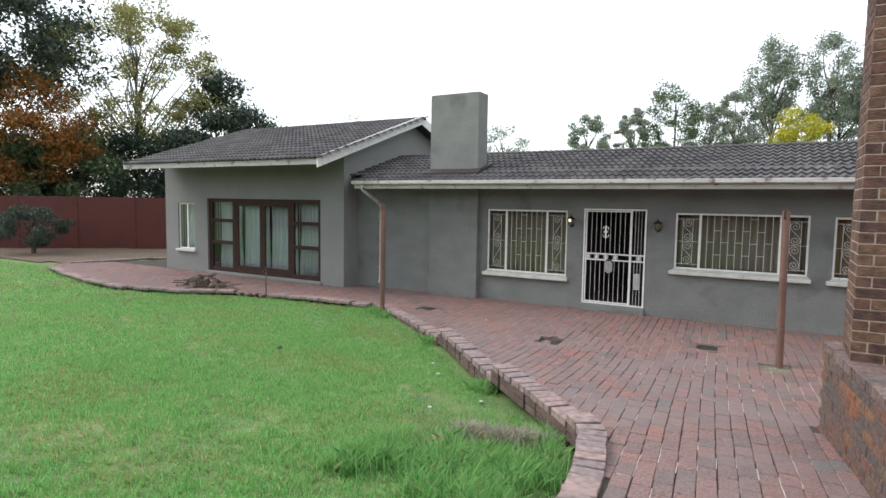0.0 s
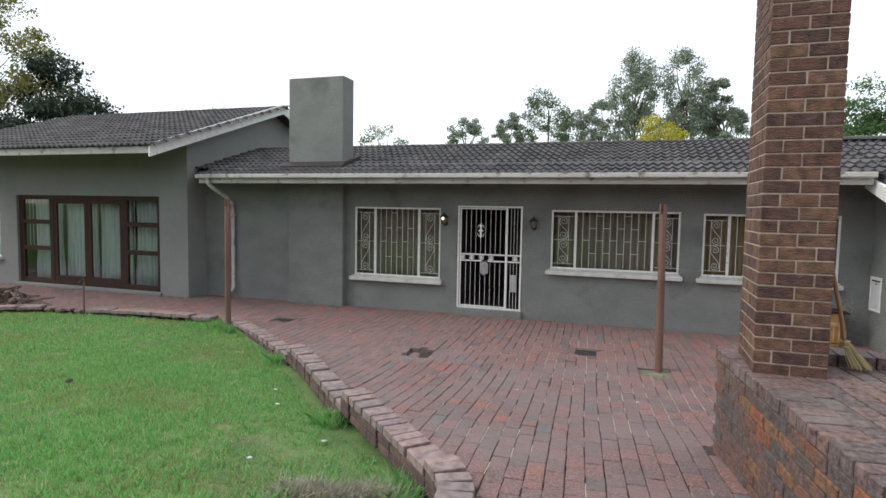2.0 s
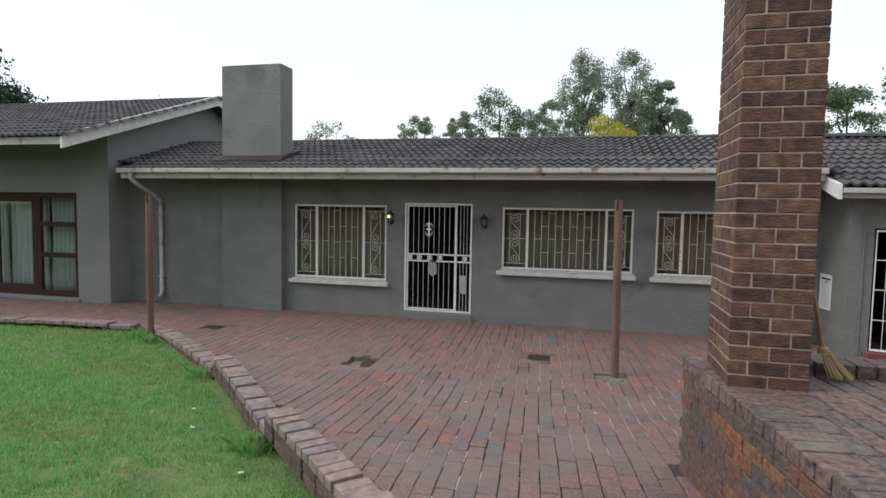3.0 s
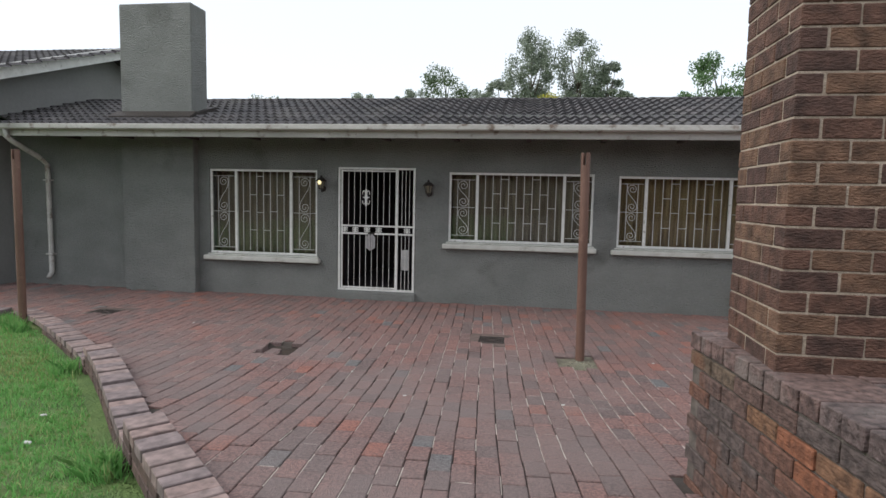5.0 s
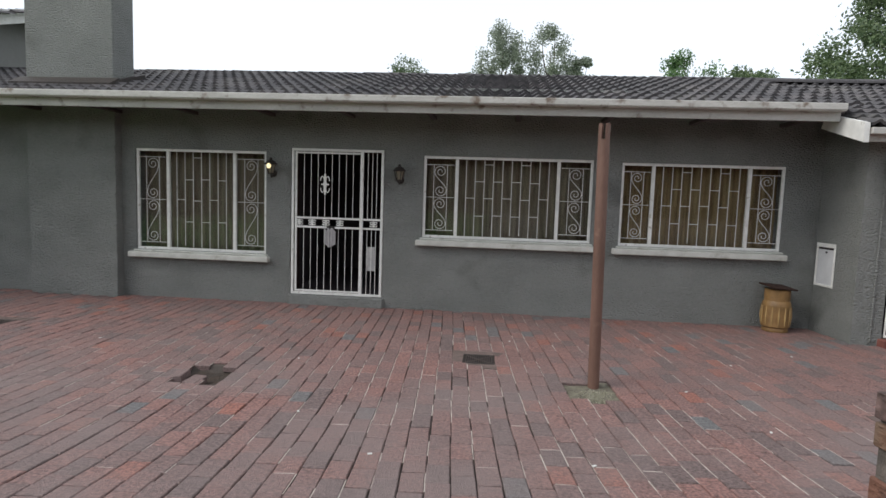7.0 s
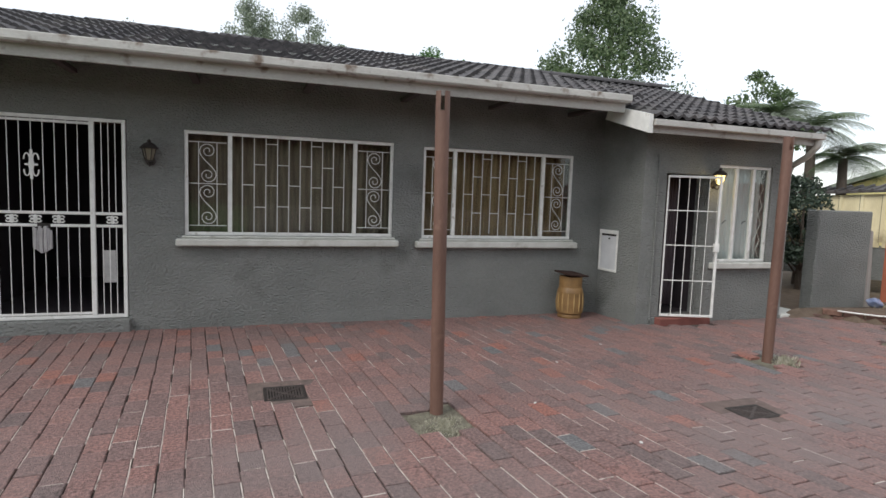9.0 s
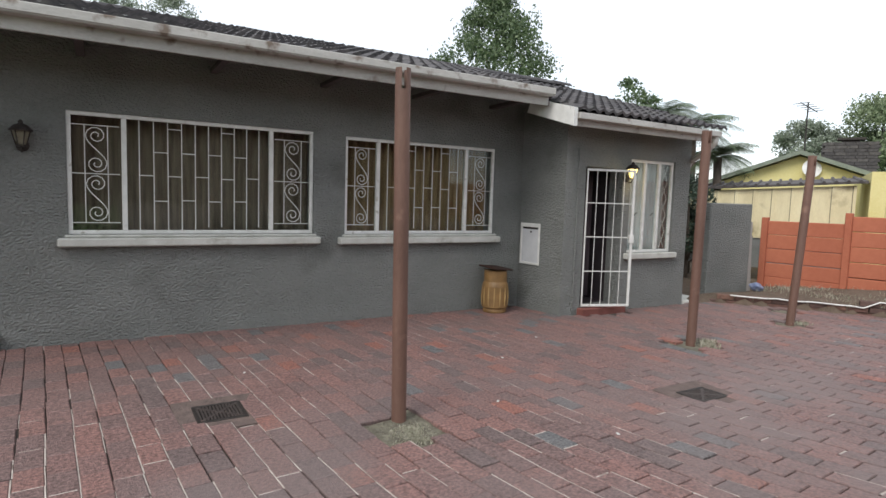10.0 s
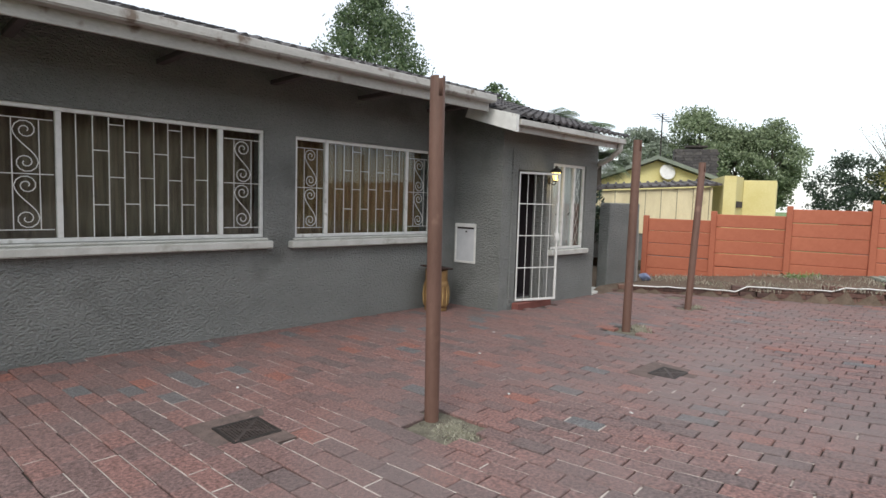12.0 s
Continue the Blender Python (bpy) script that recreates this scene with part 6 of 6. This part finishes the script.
tree(6.2, 48.0, 0, 12.0, 7.6, 1.3, GREY_LEAF, 2600, 0.26, "smaller slim gum tree behind the roof", 15, clumps=22, sparse=0.42, trunk=0.15)
tree(1.7, 37.0, 0, 7.7, 4.5, 1.5, YELLOW_LEAF, 4200, 0.17, "bright yellow leafy tree behind the roof", 16, clumps=26, sparse=0.45, trunk=0.1)
tree(13.6, 47.0, 0, 12.4, 5.5, 2.5, FRESH_LEAF, 5200, 0.26, "round green tree far behind the house", 17, clumps=34, sparse=0.42, trunk=0.2)
tree(17.4, 45.8, 0, 11.4, 5.0, 2.6, MID_LEAF, 5200, 0.26, "round dark green tree far behind the house", 18, clumps=34, sparse=0.42, trunk=0.2)
tree(15.7, 28.8, 0, 11.5, 3.4, 3.5, MID_LEAF, 17000, 0.2, "large dense green tree behind the low wing", 19, clumps=90, sparse=0.33, trunk=0.28, cone=0.62)
tree(22.5, 27.0, 0, 7.6, 3.0, 2.2, MID_LEAF, 3800, 0.24, "green tree behind the low wing", 20, clumps=30, sparse=0.4, trunk=0.15)
OLIVE_LEAF = leafy("grey_olive_leaves", [(0.12, 0.165, 0.09), (0.20, 0.25, 0.14), (0.29, 0.34, 0.20)])
tree(40.6, 20.4, 0, 6.9, 1.5, 2.0, OLIVE_LEAF, 11000, 0.24, "greyish olive tree between the neighbouring trees", 44, clumps=56, sparse=0.45)
tree(38.0, 26.0, 0, 7.0, 2.0, 2.2, GREY_LEAF, 14000, 0.24, "dense green tree behind the neighbouring house", 22, clumps=60, sparse=0.45)
tree(39.6, 22.6, 0, 8.3, 2.0, 2.6, OLIVE_LEAF, 15000, 0.24, "dense dark green tree behind the neighbouring house", 23, clumps=66, sparse=0.45)
tree(41.4, 18.4, 0, 7.5, 1.5, 2.0, OLIVE_LEAF, 13000, 0.24, "dense green tree beyond the yellow outbuilding", 24, clumps=60, sparse=0.45)
tree(34.0, 12.6, 0, 4.3, 0.8, 2.0, DARK_LEAF, 4500, 0.2, "dark green shrub beyond the fence", 25, name="shrub", clumps=34, sparse=0.42, trunk=0.1, category="shrub")
tree(34.5, 9.8, 0, 4.6, 0.8, 2.2, PALE_LEAF, 4500, 0.2, "yellow-green shrub beyond the fence", 26, name="shrub", clumps=34, sparse=0.42, trunk=0.1, category="shrub")
tree(34.8, 11.0, 0, 6.9, 4.0, 1.6, GREY_LEAF, 350, 0.12, "bare twiggy tree beyond the fence", 27, clumps=46, sparse=0.3, limbs=44, trunk=0.1)
tree(9.5, 13.2, -0.2, 2.3, 0.6, 0.8, DARK_LEAF, 3800, 0.11, "dark green bush behind the garden wall", 28, name="bush", clumps=30, sparse=0.4, trunk=0.06, category="bush")
tree(7.1, 12.9, -0.1, 1.1, 0.1, 0.4, MID_LEAF, 1200, 0.09, "low green plant in the passage", 29, name="plant", clumps=14, sparse=0.5, trunk=0.03, category="plant")


def palm(x, y, height, reach, seed, label):
    rng = random.Random(seed)
    pa = thing("palm", pose(x, y, 0), label, "palm tree", "palms")
    bm = bmesh.new()
    tube(bm, [(0, 0, -0.2), (0.05, 0, height * 0.5), (0.02, 0.02, height)], 0.1, 9, taper=[0.13, 0.10, 0.08])
    part("trunk", bm, BARK, pa, smooth=True)
    for k in range(19):
        a = k * 2.399
        lift = rng.uniform(-0.1, 1.15)
        ln = reach * rng.uniform(0.8, 1.1)
        co, quads = [], []
        rib = []
        for i in range(15):
            s = i / 14
            r = ln * s * math.cos(lift * (1 - 0.6 * s))
            z = height + ln * (s * math.sin(lift) - 0.62 * s * s)
            rib.append(Vector((r * math.cos(a), r * math.sin(a), z)))
        for i in range(2, 15):
            d = (rib[i] - rib[i - 1]).normalized()
            side = d.cross(Vector((0, 0, 1))).normalized()
            for sg in (-1, 1):
                for sub in (0.0, 0.33, 0.66):
                    p = rib[i - 1].lerp(rib[i], sub)
                    w = reach * 0.24 * math.sin(math.pi * min(1, (i / 14) * 0.85 + 0.12)) + 0.08
                    tip = p + (side * sg + d * 0.7 + Vector((0, 0, -0.35 - 0.2 * rng.random()))) * w
                    q = d * 0.008
                    o = len(co)
                    co += [p - q, p + q, tip + q * 0.3, tip - q * 0.3]
                    quads.append((o, o + 1, o + 2, o + 3))
        me = quick_mesh("frond", np.array([tuple(v) for v in co]), np.array(quads), MID_LEAF if k % 3 else GREY_LEAF)
        fr = new("frond", me)
        fr.parent = pa
    return pa


palm(10.2, 13.75, 3.0, 0.95, 1, "feathery green palm behind the fence")
palm(10.9, 13.6, 2.45, 0.85, 2, "feathery grey-green palm behind the fence")
palm(10.25, 14.6, 3.35, 0.85, 3, "feathery green palm behind the low wing")

# ---- lawn blades ----
GRASS = leafy("lawn_blades", [(0.13, 0.325, 0.09), (0.205, 0.475, 0.14), (0.28, 0.56, 0.185), (0.165, 0.40, 0.115), (0.46, 0.52, 0.25)], 0.6, 0.45)
DRY_GRASS = leafy("dry_blades", [(0.36, 0.34, 0.26), (0.50, 0.47, 0.38), (0.28, 0.29, 0.20)], 0.7, 0.2)


def blades(x, y, z, high, gen, wide=0.0045, bend=0.5):
    n = len(x)
    a = gen.uniform(0, 2 * np.pi, n)
    t = gen.uniform(0, bend, n) * high
    b = gen.uniform(0, 2 * np.pi, n)
    base = np.stack([x, y, z - 0.008], axis=1)
    sd = np.stack([np.cos(a), np.sin(a), np.zeros(n)], axis=1) * wide * gen.uniform(0.7, 1.4, n)[:, None]
    mid = base + np.stack([np.cos(b) * t * 0.35, np.sin(b) * t * 0.35, high * 0.6], axis=1)
    tip = base + np.stack([np.cos(b) * t, np.sin(b) * t, high], axis=1)
    co = np.stack([base - sd, base + sd, mid + sd * 0.8, tip, mid - sd * 0.8], axis=1).reshape(-1, 3)
    return co, np.arange(5 * n).reshape(n, 5)


def scatter(x0, x1, y0, y1, density, gen, test):
    n = int((x1 - x0) * (y1 - y0) * density)
    xs, ys = gen.uniform(x0, x1, n), gen.uniform(y0, y1, n)
    cell = {}
    keep = np.zeros(n, bool)
    zs = np.zeros(n)
    for i in range(n):
        key = (int(xs[i] * 12), int(ys[i] * 12))
        if key not in cell:
            cx, cy = (key[0] + 0.5) / 12, (key[1] + 0.5) / 12
            cell[key] = (test(cx, cy), lawn_z(cx, cy), 0.62 + 0.7 * noise.noise((cx * 0.9, cy * 0.9, 9)) + 0.9 * noise.noise((cx * 4.3, cy * 4.3, 2)))
        keep[i], zs[i] = cell[key][0] and gen.random() < cell[key][2] + 0.2, cell[key][1]
    return xs[keep], ys[keep], zs[keep]


gen = np.random.default_rng(4)


def on_lawn(x, y):
    return not paved(x, y) and (x < kerb_x(y) - 0.01 if y < 9.6 else x < -6.3)


green, dry = [], []
for x0, x1, y0, y1, dens, lo, hi, wd in ((-6.5, -0.1, 0.3, 9.6, 4200, 0.025, 0.06, 0.0045), (-12.5, -6.5, -0.5, 9.6, 1700, 0.03, 0.065, 0.006), (-24, -12.5, -1.5, 9.4, 420, 0.04, 0.075, 0.01)):
    x, y, z = scatter(x0, x1, y0, y1, dens, gen, on_lawn)
    patch = np.array([noise.noise((a * 0.55, b * 0.8, 4)) + 0.5 * noise.noise((a * 2.1, b * 2.1, 6)) for a, b in zip(x, y)])
    faded = gen.random(len(x)) < np.clip(0.12 + 0.75 * patch, 0.03, 0.6)
    clump = np.array([noise.noise((a * 7.0, b * 7.0, 12)) + 0.6 * noise.noise((a * 17.0, b * 17.0, 3)) for a, b in zip(x, y)])
    high = gen.uniform(lo, hi, len(x)) * np.clip(1.0 + 0.75 * clump, 0.35, 1.8)
    green.append(blades(x[~faded], y[~faded], z[~faded], high[~faded], gen, wd, 0.9))
    dry.append(blades(x[faded], y[faded], z[faded], 0.85 * high[faded], gen, wd, 1.1))


def stack(sets):
    off, cos, qs = 0, [], []
    for co, q in sets:
        cos.append(co)
        qs.append(q + off)
        off += len(co)
    return np.concatenate(cos), np.concatenate(qs)


STRAW_GREEN = leafy("faded_lawn_blades", [(0.30, 0.34, 0.13), (0.40, 0.40, 0.18), (0.24, 0.33, 0.11)], 0.65, 0.4)
tagged(new("lawn_grass", quick_mesh("lawn_grass", *stack(green), GRASS)), "short green lawn grass", "grass", kind="stuff")
tagged(new("faded_grass", quick_mesh("faded_grass", *stack(dry), STRAW_GREEN)), "yellowing patches in the short lawn", "grass", kind="stuff")


CLOD = surface("dead_turf", (0.14, 0.10, 0.06), (0.36, 0.29, 0.18), 22, 0.95, bump=1.0, bump_scale=60, depth=0.03)


def tuft_patch(name, spots, count, high, spread, material, label, kind="stuff"):
    sets, off, cos, qs = [], 0, [], []
    for cx, cy, cz in spots:
        x, y = gen.normal(cx, spread, count), gen.normal(cy, spread, count)
        co, q = blades(x, y, np.full(count, cz), gen.uniform(high * 0.4, high, count), gen, 0.004, 1.1)
        cos.append(co)
        qs.append(q + off)
        off += len(co)
    return tagged(new(name, quick_mesh(name, np.concatenate(cos), np.concatenate(qs), material)), label, "grass", kind=kind)


rng = random.Random(8)
near = [(-0.45 - 1.2 * rng.random(), 3.0 + 1.0 * rng.random()) for _ in range(60)]
tuft_patch("long_grass", [(x, y, lawn_z(x, y)) for x, y in near], 130, 0.2, 0.07, GRASS, "longer tufts of green grass near the kerb")
for cx, cy, rx, ry, turn in ((-1.12, 4.28, 0.2, 0.11, 20), (-0.75, 4.48, 0.24, 0.09, 28), (-1.25, 3.85, 0.1, 0.09, 0)):
    bm = bmesh.new()
    bmesh.ops.create_icosphere(bm, subdivisions=4, radius=1.0)
    for v in bm.verts:
        k = 1 + 0.35 * noise.noise(v.co * 2.2 + Vector((cx * 9, 0, 0))) + 0.15 * noise.noise(v.co * 7)
        v.co = Vector((v.co.x * rx * k, v.co.y * ry * k, v.co.z * 0.1 * k))
    clod = tagged(part("turf_clod", bm, CLOD, smooth=True), "lifted clod of dead turf and soil on the lawn", "clod", "turf clods")
    clod.matrix_world = pose(cx, cy, lawn_z(cx, cy) + 0.015, 0, 0, turn)
near = [(-1.14, 4.27), (-1.02, 4.33), (-0.9, 4.4), (-0.78, 4.47), (-0.68, 4.52), (-1.22, 4.22)]
tuft_patch("dead_grass", [(x, y, lawn_z(x, y) + 0.03) for x, y in near], 420, 0.15, 0.055, DRY_GRASS, "heaps of dead pale grass on the lawn")
near = [(-0.5, 4.62), (-0.55, 4.7), (-0.38, 4.3), (-0.3, 4.1), (-0.26, 3.9), (-0.42, 4.42), (-0.6, 4.78), (-0.66, 4.82), (-1.75, 5.9), (-1.85, 5.98), (-3.7, 7.8), (-0.46, 4.5), (-5.5, 9.1), (-5.9, 9.3)]
tuft_patch("kerb_grass", [(x - 0.08, y - 0.05, lawn_z(x, y)) for x, y in near], 200, 0.2, 0.06, GRASS, "green tufts growing against the brick kerb")
tuft_patch("soil_grass", [(1.15 + 0.11 * rng.uniform(-1, 1), 8.85 + 0.13 * rng.uniform(-1, 1), -0.02) for _ in range(12)], 100, 0.02, 0.035, DRY_GRASS, "dry grass in the square of soil round a post")
tuft_patch("soil_grass", [(4.85, 9.45, 0), (4.9, 9.5, 0), (4.75, 9.38, 0), (6.9, 9.6, 0)], 90, 0.05, 0.05, DRY_GRASS, "dry grass in the soil round the far posts")
beds = [(8.5 + 1.9 * rng.random(), 6.2 + 5.0 * rng.random()) for _ in range(60)]
tuft_patch("bed_grass", [(x, y, lawn_z(x, y)) for x, y in beds if not paved(x, y)], 70, 0.09, 0.16, DRY_GRASS, "thin dry grass on the bed before the fence")
tuft_patch("bed_weeds", [(9.85, 9.1, lawn_z(9.85, 9.1)), (10.0, 8.9, lawn_z(10.0, 8.9)), (9.7, 7.6, lawn_z(9.7, 7.6))], 60, 0.13, 0.1, GRASS, "green weeds at the foot of the fence")


# ---- clutter ----
rng = random.Random(77)
# standing tap at the lawn edge
tap = thing("garden_tap", pose(-9.1, 9.3, -0.14), "thin standpipe tap at the lawn edge", "tap")
bm = bmesh.new()
tube(bm, [(0, 0, 0), (0.01, 0, 0.74)], 0.016, 8)
part("standpipe", bm, RUST_POST, tap)
bm = bmesh.new()
tube(bm, [(0.01, 0, 0.70), (0.01, -0.06, 0.71), (0.01, -0.09, 0.67)], 0.018, 8)
tube(bm, [(-0.04, 0, 0.78), (0.06, 0, 0.78)], 0.01, 6)
tube(bm, [(0.01, 0, 0.72), (0.01, 0, 0.78)], 0.012, 6)
part("spout", bm, IRON, tap, "dull metal tap head")
# heap of dead plants and rubble on the far patio
heap = thing("debris_heap", pose(-11.3, 9.35, 0.0), "heap of dead branches and rubble on the patio", "debris")
for k in range(46):
    a, r = rng.uniform(0, 6.28), rng.random() ** 0.7
    bm = bmesh.new()
    x, y = 0.95 * r * math.cos(a), 0.4 * r * math.sin(a)
    d = Vector((rng.uniform(-1, 1), rng.uniform(-1, 1), rng.uniform(-0.1, 0.35))).normalized() * rng.uniform(0.12, 0.32)
    z = 0.03 + 0.22 * (1 - r)
    tube(bm, [Vector((x, y, z)) - d, Vector((x, y, z + 0.03)), Vector((x, y, z)) + d], 0.014, 5)
    part("stick", bm, BARK, heap)
for k in range(12):
    bm = bmesh.new()
    bmesh.ops.create_icosphere(bm, subdivisions=2, radius=rng.uniform(0.06, 0.12))
    for v in bm.verts:
        v.co *= 1 + 0.4 * noise.noise(v.co * 9 + Vector((k, 0, 0)))
    p = part("lump", bm, SOIL, heap)
    p.location = (rng.uniform(-0.6, 0.6), rng.uniform(-0.25, 0.25), rng.uniform(0.02, 0.14))
# small pale litter on paving and lawn
CHIP = surface("pale_chip", (0.5, 0.5, 0.48), (0.66, 0.66, 0.63), 20, 0.8)
for x, y in ((-0.36, 7.36), (0.9, 7.42), (-1.0, 8.0), (-1.45, 9.3), (2.6, 9.9), (1.9, 9.0), (3.4, 10.4), (-3.6, 9.6), (2.2, 8.2), (0.5, 10.4)):
    bm = bmesh.new()
    box(bm, -0.014, 0.014, -0.008, 0.008, 0, 0.006, bevel=0.002)
    ob = tagged(part("litter", bm, CHIP), "tiny pale chip lying on the paving", "litter", "litter")
    ob.matrix_world = pose(x, y, slope(y) + 0.002, 0, 0, rng.uniform(0, 180))
for x, y in ((-2.99, 6.65), (-1.61, 5.35), (-2.59, 6.1), (-1.83, 4.65)):
    bm = bmesh.new()
    box(bm, -0.022, 0.022, -0.014, 0.014, 0, 0.012, bevel=0.004)
    ob = tagged(part("litter", bm, CHIP), "small pale scrap lying in the grass", "litter", "litter")
    ob.matrix_world = pose(x, y, lawn_z(x, y) + 0.03, 8, 12, rng.uniform(0, 180))
bm = bmesh.new()
bmesh.ops.create_icosphere(bm, subdivisions=2, radius=0.04)
for v in bm.verts:
    v.co.z *= 0.6
    v.co *= 1 + 0.35 * noise.noise(v.co * 20)
ob = tagged(part("dry_leaf", bm, IRON), "dark curled dead leaf on the lawn", "leaf")
ob.location = (-4.97, 5.71, lawn_z(-4.97, 5.71) + 0.04)
# leaning stick and planks at the far side of the paving
bm = bmesh.new()
tube(bm, [(8.35, 6.85, 0.04), (8.75, 6.95, 0.5)], 0.017, 7)
tagged(part("stick", bm, BARK), "brown stick leaning up from the paving", "stick")
bm = boxes([(-0.45, 0.45, -0.09, 0.09, 0, 0.05), (-0.3, 0.5, -0.06, 0.1, 0.05, 0.09)], 0.008)
tagged(part("old_plank", bm, DARK_TIMBER), "dark old planks lying on the paving", "plank").matrix_world = pose(9.0, 6.95, slope(6.95), 0, 0, -35)
bm = bmesh.new()
for k in range(9):
    box(bm, -0.5 + 0.12 * k, -0.40 + 0.12 * k, -0.2, 0.2, 0.0, 0.05 + 0.012 * (k % 3), bevel=0.01)
tagged(part("stone_slab", bm, surface("mossy_stone", (0.16, 0.19, 0.15), (0.34, 0.37, 0.32), 8, 0.9, bump=0.9, bump_scale=25, depth=0.02)), "pale mossy stone lying on the low wall", "stone").matrix_world = pose(10.3, 7.6, 0.33, 0, 0, -60)
# unseen walls close the garden behind the path; the tall one blocks low sky
tagged(part("wall_south", boxes([(-34, 16, -9.2, -9.0, -0.5, 4.6)]), RED_WALL), "unseen red wall added to block low sky light", "wall", kind="structure")
tagged(part("wall_south_east", boxes([(15.8, 16.0, -9.0, 4.0, -0.5, 2.2)]), ORANGE), "plain terracotta boundary wall", "wall", kind="structure")
